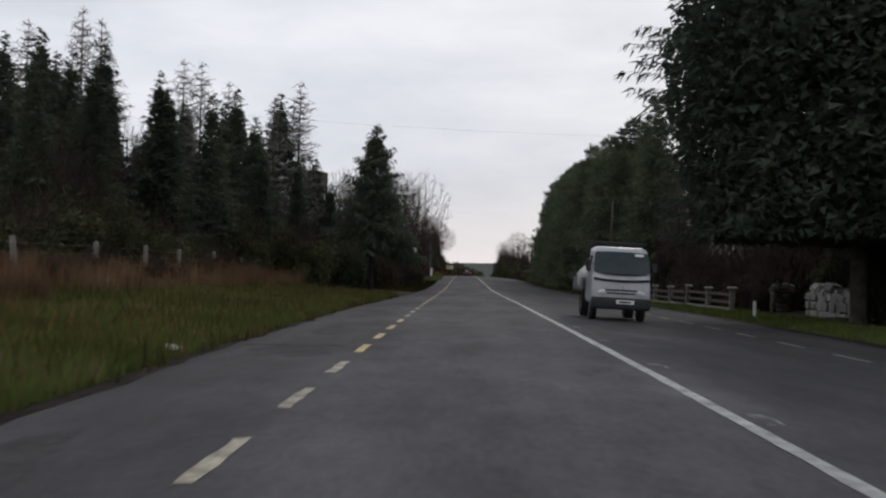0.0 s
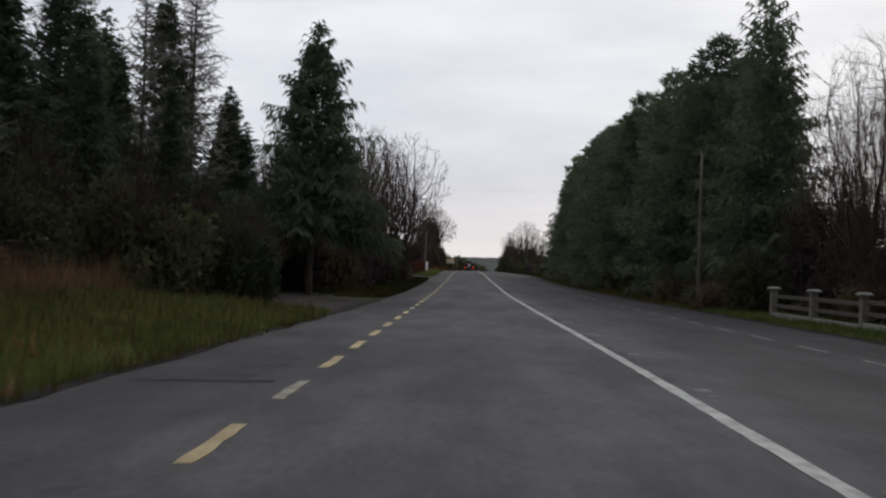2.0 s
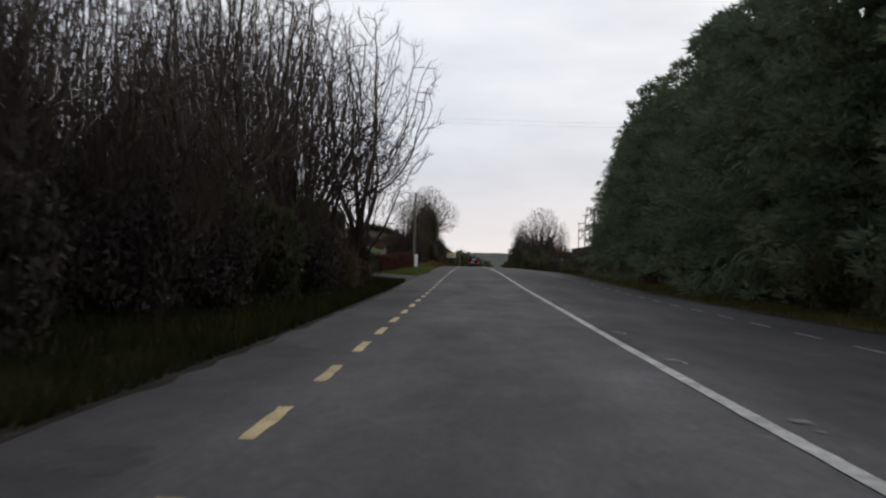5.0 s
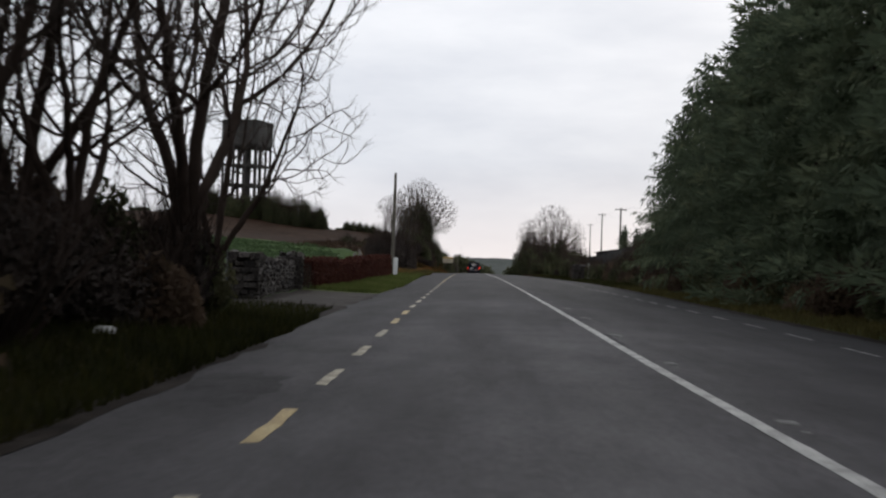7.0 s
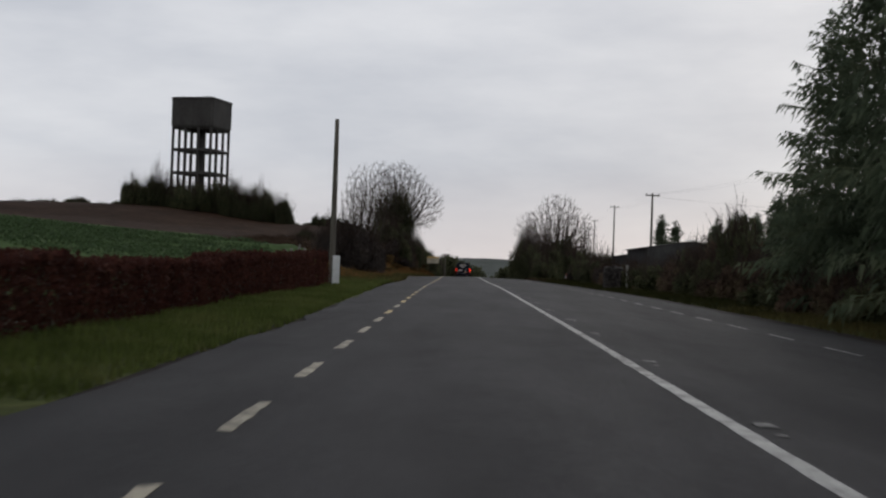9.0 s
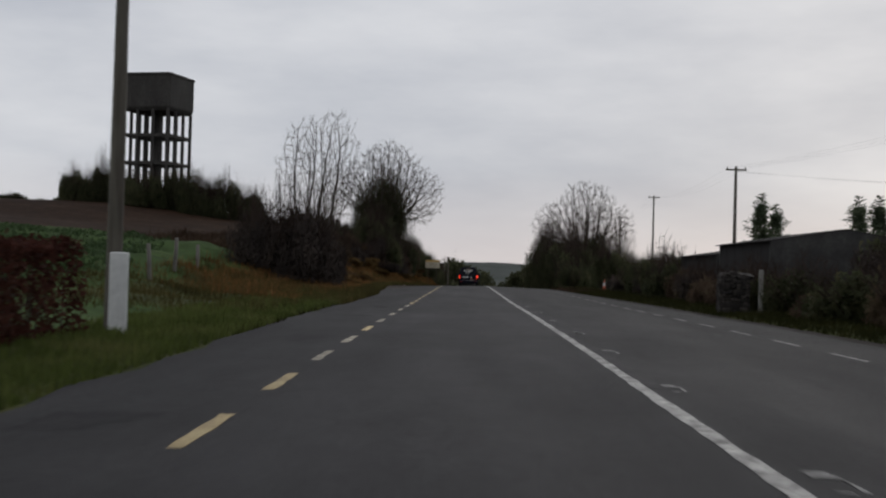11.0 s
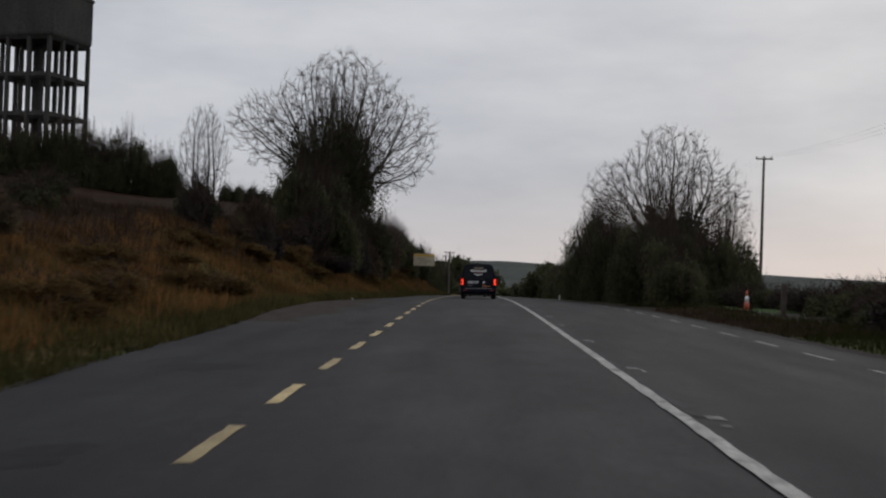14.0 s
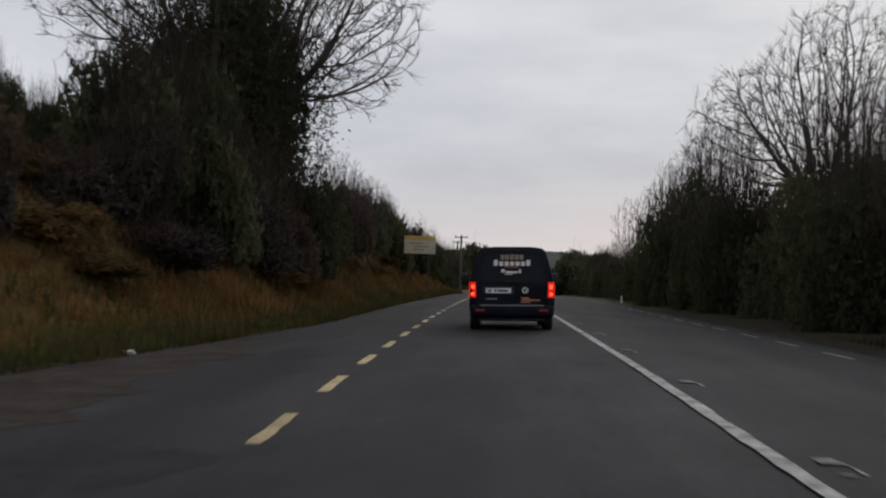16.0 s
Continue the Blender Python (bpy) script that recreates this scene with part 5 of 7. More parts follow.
for x, y, h in [(14.4, 205.5, 5.4), (13.8, 210.5, 5.0), (16.2, 215.5, 5.2), (14.2, 221, 4.6), (16.6, 226, 4.8), (15.5, 203, 6.2), (17, 208, 5.8), (15.2, 213, 5.4), (17.2, 218, 5.0), (15.4, 224, 4.6), (18, 228, 5.0), (15.0, 230, 4.2), (16.2, 236, 4.4), (18.4, 270, 6.8), (20.6, 275, 6.6), (22, 262, 6.4), (24.5, 266, 6.8), (27, 262, 6.2), (20, 240, 5.6), (21.5, 250, 6.0)]:
    pine(x, y, h, 1.25, "back", label="young dark conifer behind the hedge", group="young conifers")
for k in range(7):
    bush(12.5 + g.uniform(-0.3, 0.5), 243.5 + 3.0 * k, g.uniform(1.3, 1.7), g.uniform(1.5, 2.0), g.choice(["bramble", "thorn", "thorn"]), "dark hedge in front of the shed", "overgrown hedge")
bush(14.4, 280, 2.5, 3.3, "ivy2", "rounded dense evergreen bush beside the shed")
for k in range(8):
    bush(12.2 + 0.45 * k, 285 + 2.3 * k, 1.6, g.uniform(1.1, 1.4), g.choice(["thorn", "ivy"]), "low dark hedge along the field", "low hedge")
for k in range(9):
    bush(16.6 - 0.12 * k, 304 + 2.3 * k, 1.7, g.uniform(1.1, 1.4), g.choice(["thorn", "ivy2"]), "low dark hedge along the field", "low hedge")
for x, y, r, h in [(10.2, 314, 1.6, 2.6), (10.9, 319, 2.2, 4.2), (11.3, 325, 2.7, 5.6), (11.8, 331, 3.0, 6.6), (12.8, 337, 3.4, 7.4), (15.0, 342, 4.0, 8.0), (18.4, 341, 2.8, 7.6), (16.4, 336, 2.8, 6.2), (20, 343, 2, 4.0), (10.9, 345, 2.9, 7.5), (10.9, 352, 2.9, 7.8), (11.0, 360, 2.8, 7.5), (11.3, 368, 2.6, 6.6), (11.6, 377, 2.5, 5.4), (12, 388, 2.6, 4.4), (12.4, 400, 2.8, 4.6), (13, 414, 3, 5), (14, 430, 3, 5), (15, 448, 3.4, 5.5), (16, 466, 3.6, 6)]:
    bush(x, y, r, h, g.choice(["ivy", "ivy2"]), "dense dark ivy-clad hedgerow", "ivy hedgerow")
bare(14.6, 342.8, 13.4, "fan", "large leafless roadside tree with ivy round its foot", yaw=0, s=0.96)
for x, y, h in [(10.4, 347, 9.2), (10.6, 354, 9.4), (10.8, 364, 9.0), (11.0, 370, 8.6), (11.4, 380, 8.4), (11.8, 396, 8.8)]:
    bare(x, y, h, "sapling", "leafless young tree in the hedgerow", "hedgerow saplings")

# ---- left: bank, big tree, hilltop scrub ----
for x, y, r, h in [(-9.9, 258.5, 2.8, 4.6), (-8.4, 258.0, 1.9, 4.2), (-11.1, 257.0, 1.7, 3.4), (-7.5, 259.6, 1.4, 3.0)]:
    bush(x, y, r, h, "thorn", "dense black thorn thicket round a leafless tree", "thorn thicket")
bare(-8.4, 259.2, 9.6, "multi", "small many-stemmed leafless tree on the bank", yaw=10, s=0.95)
plant("ivy_pillar", lambda: bush_meshes(91, 5.0, 4.4, 10.2, M_IVY, n=84000, size=0.075, sticks=700, stick_up=1.12, blobs=60), ("stem_tangle", "foliage"), "ivy_thicket", "thick dark ivy wrapped round the big tree", "ivy", -9.8, 334.0, "", 0.86, 0.98, 40)
for x, y, r, h, k in [(-7.6, 332, 1.8, 2.8, "bramble"), (-11.6, 331, 2.0, 3.4, "ivy"), (-12.6, 335, 2.0, 3.2, "bramble2"), (-7.2, 337, 1.8, 3.0, "ivy2"), (-8.9, 328.5, 1.9, 3.6, "thorn"), (-9.9, 330, 2.2, 4.6, "ivy2"), (-7.9, 330, 1.5, 3.0, "thorn"), (-10.8, 327.5, 1.6, 2.6, "thorn"), (-8.6, 332, 2.4, 4.8, "ivy"), (-11.4, 333, 2.4, 5.4, "ivy2"), (-7.6, 334.5, 2.0, 4.2, "ivy"), (-9.4, 321.5, 1.7, 3.2, "thorn"), (-10.3, 323.5, 2.0, 4.6, "ivy2"), (-8.3, 325.5, 1.7, 3.6, "ivy"), (-9.4, 326, 2.1, 5.2, "ivy2")]:
    bush(x, y, r, h, k, "dark scrub round the foot of the big tree", "scrub at the big tree")
bare(-9.9, 334, 13.1, "dome", "big spreading leafless tree clad in ivy on the bank", yaw=0, s=1.0)
for x, y, r, h, k in [(-13.3, 308.4, 1.1, 2.3, "thorn"), (-13.7, 309.4, 1.0, 2.0, "ivy2"), (-11.1, 314, 1.0, 2.3, "thorn"), (-10.8, 315, 0.9, 1.8, "thorn"), (-12.4, 318, 1.4, 2.2, "bramble"), (-7.8, 345, 1.9, 3.4, "ivy2"), (-7.8, 351, 1.9, 3.4, "bramble"), (-7.8, 358, 1.9, 3.4, "ivy"), (-7.6, 365, 1.9, 3.2, "ivy2"), (-7.6, 373, 1.9, 3.4, "ivy"), (-6.8, 378, 1.7, 3.0, "gorse"), (-6.6, 386, 1.9, 3.2, "ivy"), (-6.4, 396, 2, 3.6, "ivy2"), (-6, 410, 2.2, 4.0, "gorse"), (-5.5, 426, 2.4, 4.4, "ivy"), (-5, 446, 2.6, 5, "ivy2")]:
    bush(x, y, r, h, k, "dark bushes along the top of the bank", "bank bushes")
bare(-13.2, 308.7, 6.3, "multi", "thin small leafless tree on the slope", s=0.9)
for x, y, h in [(-7.0, 346, 5.6), (-6.8, 350, 5.4), (-6.8, 355, 5.2), (-7.2, 341, 5.4), (-7.0, 362, 5.2), (-7.0, 370, 5.0)]:
    bare(x, y, h, "sapling", "upright leafless saplings on the bank", "bank saplings")
g = random.Random(10)
for k in range(15):
    y = 266 + 7.6 * k
    d = g.choice([6.5, 8.5, 10.5, 13])
    bush(edge_l(y) - d + g.uniform(-1, 1), y, g.uniform(0.8, 1.7), g.uniform(0.7, 1.6), g.choice(["bramble", "ivy2", "bramble2", "gorse"]), "dark brambles scattered over the bank", "bank brambles")
for k in range(15):
    y = 318 + 2.0 * k + g.uniform(-1.0, 1.0)
    bush(gx(y, float(edge_l(y))) - g.uniform(3.4, 7.0), y, g.uniform(1.1, 1.8), g.uniform(0.9, 2.0), g.choice(["thorn", "bramble", "thorn", "bramble2"]), "dark thorn scrub on the upper bank", "bank thorns")
for k in range(44):
    y = 258 + 2.6 * k + g.uniform(-1.5, 1.5)
    bush(gx(y, float(edge_l(y))) - g.uniform(2.0, 6.5), y, g.uniform(0.8, 1.7), g.uniform(0.45, 0.85), "fern", "collapsed clump of dead orange bracken on the bank", "bank bracken")
for k in range(15):
    bush(-61 + 2.0 * k, 381 + g.uniform(-3, 2), g.uniform(2.4, 3.2), (7.0 if k in (2, 3, 8, 9, 10, 12) else 5.6) * g.uniform(0.85, 1.1), g.choice(["ivy", "ivy2", "gorse"]), "dark scrub round the foot of the water tower", "tower scrub")
for x in (-33.6, -32.2, -27.2, -25.8, -24.4, -23.0, -21.6, -20.2, -18.8):
    bush(x, 383.5, 1.15, 1.7, "ivy2", "dark clipped hedge along the crest of the hill", "crest hedge", yaw=10)
for k in range(28):
    x = -136 + 4.4 * k
    if -63 < x < -36:
        continue
    bush(x + g.uniform(-1, 1), 393 + g.uniform(-3, 3), g.uniform(1.6, 3.0), g.uniform(0.7, 1.5), "ivy", "clipped dark hedge along the hilltop", "hilltop hedge")
g = random.Random(22)
for k in range(90):
    x, y = -70 + 2.9 * k + g.uniform(-3, 3), 560 + g.uniform(-70, 260)
    plant("far_clump", lambda: bush_meshes(47, 7, 7, 7, M_IVY, n=1800, size=0.7, sticks=20), ("stem_tangle", "foliage"), "distant_tree", "dark tree of a distant hedgerow", "tree", x, y, "distant hedgerow", g.uniform(0.7, 1.2), g.uniform(0.5, 1.0))

g = random.Random(23)
for k in range(34):
    y = g.uniform(440, 560)
    x = float(bend(y)) + 1.85 + g.choice([-1, 1]) * g.uniform(9, 34)
    plant("far_clump", None, (), "distant_tree", "dark tree of a distant hedgerow", "tree", x, y, "distant hedgerow", g.uniform(0.6, 0.95), g.uniform(0.55, 0.95))
for k in range(26):
    x, y = g.uniform(-22, 34), g.uniform(640, 760)
    if abs(x - float(bend(y)) - 1.85) < 8:
        continue
    plant("far_clump", None, (), "distant_tree", "dark tree of a distant hedgerow", "tree", x, y, "distant hedgerow", g.uniform(1.0, 1.5), g.uniform(1.6, 2.1))


# ---- built things ----
def put_on(x, y, dz=0.0, yaw=0.0):
    return pose(x, y, ground_at(x, y) + dz, 0, 0, yaw)


def water_tower(x, y, z, yaw):
    ob = thing("water_tower", "old weathered concrete water tower on slender columns", "water tower", pose(x, y, z, 0, 0, yaw))
    side, legs, tank = 8.7, 16.2, 5.4
    bm = loft([[(sx * side / 2 * k, sy * side / 2 * k, zz) for sx, sy in ((-0.9, -1), (0.9, -1), (1, -0.9), (1, 0.9), (0.9, 1), (-0.9, 1), (-1, 0.9), (-1, -0.9))]
               for k, zz in ((0.9, legs - 0.5), (0.985, legs), (1.0, legs + 0.3), (1.0, legs + tank - 0.35), (1.025, legs + tank - 0.3), (1.025, legs + tank), (0.97, legs + tank + 0.12))])
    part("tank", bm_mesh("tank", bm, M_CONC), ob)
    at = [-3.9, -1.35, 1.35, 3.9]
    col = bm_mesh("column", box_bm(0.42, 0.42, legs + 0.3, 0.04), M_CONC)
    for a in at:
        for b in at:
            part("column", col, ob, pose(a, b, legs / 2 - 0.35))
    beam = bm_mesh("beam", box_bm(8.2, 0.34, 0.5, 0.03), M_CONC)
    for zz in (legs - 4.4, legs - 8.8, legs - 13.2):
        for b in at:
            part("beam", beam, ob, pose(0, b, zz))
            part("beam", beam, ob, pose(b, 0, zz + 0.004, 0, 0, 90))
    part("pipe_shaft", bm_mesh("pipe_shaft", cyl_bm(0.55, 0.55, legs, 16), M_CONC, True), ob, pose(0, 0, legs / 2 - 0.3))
    rail = bmesh.new()
    for k in range(5):
        cyl_bm(0.03, 0.03, 1.0, 6, rail, Matrix.Translation((-0.8 + 0.4 * k, 2.0, legs + tank + 0.6)))
    box_bm(1.7, 0.05, 0.05, 0, (0, 2.0, legs + tank + 1.08), rail)
    part("roof_rail", bm_mesh("roof_rail", rail, M_GALV), ob)


water_tower(-50.6, 389, 9.7, -14)


def pole(x, y, top, lean=0.0, arms=False, band=False, label="tall creosoted wooden utility pole", base=None, thick=1.0):
    z = ground_at(x, y) if base is None else base
    ob = thing("utility_pole", label, "utility pole", pose(x, y, z, 0, lean, 0), "utility poles")
    h = top - z
    v, f = [], []
    tube(v, f, [Vector((0, 0, -0.4)), Vector((0.01, 0, h * 0.4)), Vector((0, 0.01, h * 0.8)), Vector((0, 0, h))], [0.15 * thick, 0.135 * thick, 0.115 * thick, 0.10 * thick], 10)
    b = len(v)
    f.append(tuple(range(b - 10, b)))
    part("shaft", mesh_of("shaft", v, f, M_POLE, True), ob)
    if arms:
        box("crossarm", 1.5, 0.1, 0.12, M_POLE, ob, (0, -0.12, h - 0.25), 0.015)
        ins = bm_mesh("insulator", cyl_bm(0.05, 0.035, 0.16, 8), M_CAPS)
        for k in (-0.65, 0, 0.65):
            part("insulator", ins, ob, pose(k, -0.12, h - 0.11))
    if band:
        v, f = [], []
        tube(v, f, [Vector((0.14, -0.03, -0.1)), Vector((0.14, -0.03, 1.45))], [0.06, 0.06], 8)
        part("cable_guard", mesh_of("cable_guard", v, f, M_PLATE, True), ob, None, "white plastic cable guard")
    return ob


pole(-6.55, 215.3, 8.15, 0, band=True)
plate_sign = thing("marker_post", "square white marker plate standing at the foot of the pole", "marker post", put_on(-6.28, 214.7))
box("plate", 0.34, 0.06, 1.5, M_PLATE, plate_sign, (0, 0, 0.7), 0.02)
pole(10.3, 90.2, 6.75, label="slim grey pole in front of the conifers", thick=0.6)
pole(19.3, 281.5, 9.45, arms=True)
pole(25.1, 357.7, 12.2, arms=True)
pole(31.0, 440.0, 13.2, arms=True)
for x, y, top in [(-3.4, 430, 4.0), (-4.8, 470, 3.9)]:
    pole(x, y, top, arms=True)


def wire(p, q, sag, n=14, label="thin black overhead cable"):
    v, f = [], []
    a, b = Vector(p), Vector(q)
    pts = [a.lerp(b, k / n) - Vector((0, 0, 4 * sag * (k / n) * (1 - k / n))) for k in range(n + 1)]
    tube(v, f, pts, [0.0035] * (n + 1), 4)
    tagged(new("overhead_cable", mesh_of("overhead_cable", v, f, M_WIRE)), label, "cable", "overhead cables")


for k in (0.0, 0.22):
    wire((-12.5, 148.5, 8.5 + k), (19.0, 151, 8.9 + k), 0.4)
wire((-14, 57, 8.4), (16, 58.5, 8.1), 0.35)
for k in (-0.65, 0, 0.65):
    wire((19.3 + k, 281.4, 9.35), (25.1 + k, 357.6, 12.1), 0.8)
    wire((25.1 + k, 357.6, 12.1), (31 + k, 439.9, 13.1), 0.8)
    wire((19.3 + k, 281.4, 9.35), (24 + k, 200, 9.2), 0.9)
    wire((19.3 + k * 0.3, 281.4, 9.1), (46, 268 + k, 7.5), 0.4, label="service cable to the farm shed")

# fence posts on the left verge
v, f = [], []
tube(v, f, [Vector((0, 0, -0.3)), Vector((0.02, 0, 0.7)), Vector((0, 0.01, 1.35))], [0.085, 0.08, 0.075], 8)
f.append(tuple(range(len(v) - 8, len(v))))
post_me = mesh_of("fence_post", v, f, M_FENCE, True)
g = random.Random(12)
POSTS = [(-12.0, 24.6), (-12.0, 30.9), (-12.0, 37.7), (-12.0, 43.6), (-12.0, 48.8), (-12.0, 55.5), (-11.9, 61.9), (-11.8, 66.5)]
for x, y in POSTS:
    ob = new("fence_post", post_me)
    ob.matrix_basis = pose(x, y, ground_at(x, y), g.uniform(-3, 3), g.uniform(-3, 3), g.uniform(0, 90))
    tagged(ob, "weathered grey wooden fence post in tall dry grass", "fence post", "verge fence posts")
for hh in (0.55, 0.95, 1.2):
    for (x0, y0), (x1, y1) in zip(POSTS, POSTS[1:]):
        wire((x0, y0, ground_at(x0, y0) + hh), (x1, y1, ground_at(x1, y1) + hh), 0.02, 4, "rusty strand of fence wire")
for x, y in [(-11.3, 232), (-11.4, 236.5), (-11.6, 241), (-11.8, 246)]:
    ob = new("fence_post", post_me)
    ob.matrix_basis = pose(x, y, ground_at(x, y), g.uniform(-4, 4), g.uniform(-4, 4), 0)
    tagged(ob, "dark weathered fence post at the field edge", "fence post", "field fence posts")


# post-and-rail fence on the right with pale caps and plinth
def rail_fence():
    ob = thing("rail_fence", "low concrete post and rail fence with pale caps", "fence", pose(0, 0, 0))
    ys = [55.6 + 4.78 * k for k in range(6)]
    xs = [11.7 - 0.025 * (y - 55.6) for y in ys]
    pm, cm = bm_mesh("post", box_bm(0.24, 0.24, 1.2, 0.02), M_FENCE), None
    cap = loft([[(sx * s, sy * s, z) for sx, sy in ((-1, -1), (1, -1), (1, 1), (-1, 1))] for s, z in ((0.2, 0), (0.21, 0.05), (0.12, 0.1))])
    cm = bm_mesh("cap", cap, M_CAPS)
    for x, y in zip(xs, ys):
        z = ground_at(x, y)
        p = part("post", pm, ob, pose(x, y, z + 0.45))
        part("cap", cm, p, pose(0, 0, 0.6), "pale concrete cap")
    for (x0, y0), (x1, y1) in zip(zip(xs, ys), zip(xs[1:], ys[1:])):
        z = (ground_at(x0, y0) + ground_at(x1, y1)) / 2
        yaw = math.degrees(math.atan2(-(x1 - x0), y1 - y0))
        for hh in (0.45, 0.8):
            box("rail", 0.07, 4.54, 0.13, M_RAIL, ob, ((x0 + x1) / 2, (y0 + y1) / 2, z + hh), 0.01, (0, 0, yaw))
        box("plinth", 0.16, 4.54, 0.22, M_CAPS, ob, ((x0 + x1) / 2, (y0 + y1) / 2, z + 0.08), 0.01, (0, 0, yaw), "pale concrete plinth")


rail_fence()


# stone walls: loose blocks on a core
def stone_meshes(seed, n, mat):
    out = []
    for k in range(n):
        gg = random.Random(seed + k)
        bm = box_bm(1, 1, 1, 0.12)
        for vv in bm.verts:
            vv.co += Vector((gg.uniform(-0.16, 0.16), gg.uniform(-0.12, 0.12), gg.uniform(-0.16, 0.16)))
        out.append(bm_mesh("stone", bm, mat))
    return out


STONES = stone_meshes(300, 6, M_STONE)
PALE_STONES = stone_meshes(320, 6, M_PALES)


def stone_wall(name, label, a, b, h, thick, stone=0.3, seed=1, ragged=0.0, category="stone wall", stones=STONES):
    """A wall from a to b, with courses of uneven stones on both faces and a rough top."""
    gg = random.Random(seed)
    (x0, y0), (x1, y1) = a, b
    length = math.hypot(x1 - x0, y1 - y0)
    yaw = math.degrees(math.atan2(y1 - y0, x1 - x0))
    z = min(ground_at(x0, y0), ground_at(x1, y1))
    ob = thing(name, label, category, pose(x0, y0, z, 0, 0, yaw))
    part("core", bm_mesh("core", box_bm(length, thick * 0.8, h + 0.1, 0.02, (length / 2, 0, h / 2 - 0.1)), M_MORTAR), ob)
    zz = -0.05
    while zz < h:
        ch = stone * gg.uniform(0.45, 1.0)
        for face in (-1, 1):
            xx = 0.0
            while xx < length - 0.05:
                w = min(stone * gg.uniform(0.45, 1.8), length - xx)
                m = pose(xx + w / 2, face * (thick * 0.4), zz + ch / 2, 0, gg.uniform(-9, 9), gg.uniform(-6, 6)) @ Matrix.Diagonal((w * gg.uniform(0.74, 1.04), thick * gg.uniform(0.24, 0.5), ch * gg.uniform(0.68, 1.1), 1))
                part("stone", gg.choice(stones), ob, m)
                xx += w
        for end in (0.0, length):
            yy = -thick * 0.5
            while length < 1.5 and yy < thick * 0.5 - 0.05:
                w = min(stone * gg.uniform(0.6, 1.5), thick * 0.5 - yy)
                m = pose(end, yy + w / 2, zz + ch / 2, gg.uniform(-8, 8), 0, gg.uniform(-6, 6)) @ Matrix.Diagonal((0.16 * gg.uniform(0.8, 1.3), w * 0.95, ch * gg.uniform(0.75, 1.05), 1))
                part("stone", gg.choice(stones), ob, m)
                yy += w
        zz += ch
    xx = 0.0
    while xx < length - 0.05:
        w = stone * gg.uniform(0.7, 1.3)
        m = pose(xx + w / 2, 0, h + 0.06 + gg.uniform(-0.03, 0.05) * (1 + 6 * ragged), gg.uniform(-12, 12), gg.uniform(-20, 20) * (1 + ragged), gg.uniform(-15, 15)) @ Matrix.Diagonal((w, thick * 0.95, stone * gg.uniform(0.6, 1.0), 1))
        part("stone", gg.choice(stones), ob, m)
        xx += w
    return ob


stone_wall("stone_wall", "grey limestone wall beside the field gate", (-7.3, 157.0), (-7.4, 166.0), 0.92, 0.5, 0.21, 3, 0.6)
for x, y, s in [(-7.3, 156.5, 5), (-7.4, 166.4, 6)]:
    stone_wall("gate_pillar", "square limestone gate pillar with a rough cap", (x - 0.4, y), (x + 0.4, y), 1.2, 0.8, 0.26, s, category="gate pillar")
stone_wall("dry_stone_wall", "tumbled pale dry stone wall on the verge", (14.2, 51.5), (16.6, 35), 0.85, 0.6, 0.42, 9, 1.0, stones=PALE_STONES)
stone_wall("gate_pillar", "squat grey gate pillar at the end of the fence", (12.95, 53.2), (13.55, 53.2), 0.95, 0.6, 0.34, 12, category="gate pillar")
mk = thing("marker_post", "small white marker post in the verge", "marker post", put_on(10.5, 46.2))
box("post", 0.12, 0.08, 0.75, M_PLATE, mk, (0, 0, 0.3), 0.02)
stone_wall("stone_wall", "grey limestone wall leading to the gate", (-13.2, 152.0), (-11.4, 152.9), 0.95, 0.5, 0.30, 11, 0.5)


stone_wall("gate_pillar", "dark mossy stone pillar beside a concrete post", (9.7, 240.0), (10.7, 240.0), 1.45, 0.7, 0.24, 14, category="gate pillar")
gpost = thing("gate_post", "pale square concrete gate post in the hedge", "gate post", put_on(11.15, 239.6))
box("post", 0.16, 0.16, 1.9, M_CAPS, gpost, (0, 0, 0.75), 0.02)


def field_gate(x, y, yaw):
    ob = thing("field_gate", "closed dull grey tubular field gate", "gate", put_on(x, y, 0.12, yaw))
    for k in range(6):
        v, f = [], []
        tube(v, f, [Vector((0, 0, 0.08 + 0.2 * k)), Vector((4.2, 0, 0.08 + 0.2 * k))], [0.024, 0.024], 8)
        part("bar", mesh_of("bar", v, f, M_GATE, True), ob)
    for xx in (0, 2.1, 4.2):
        v, f = [], []
        tube(v, f, [Vector((xx, 0, -0.1)), Vector((xx, 0, 1.15))], [0.028, 0.028], 8)
        part("upright", mesh_of("upright", v, f, M_GATE, True), ob)


field_gate(-10.9, 153.3, 42)


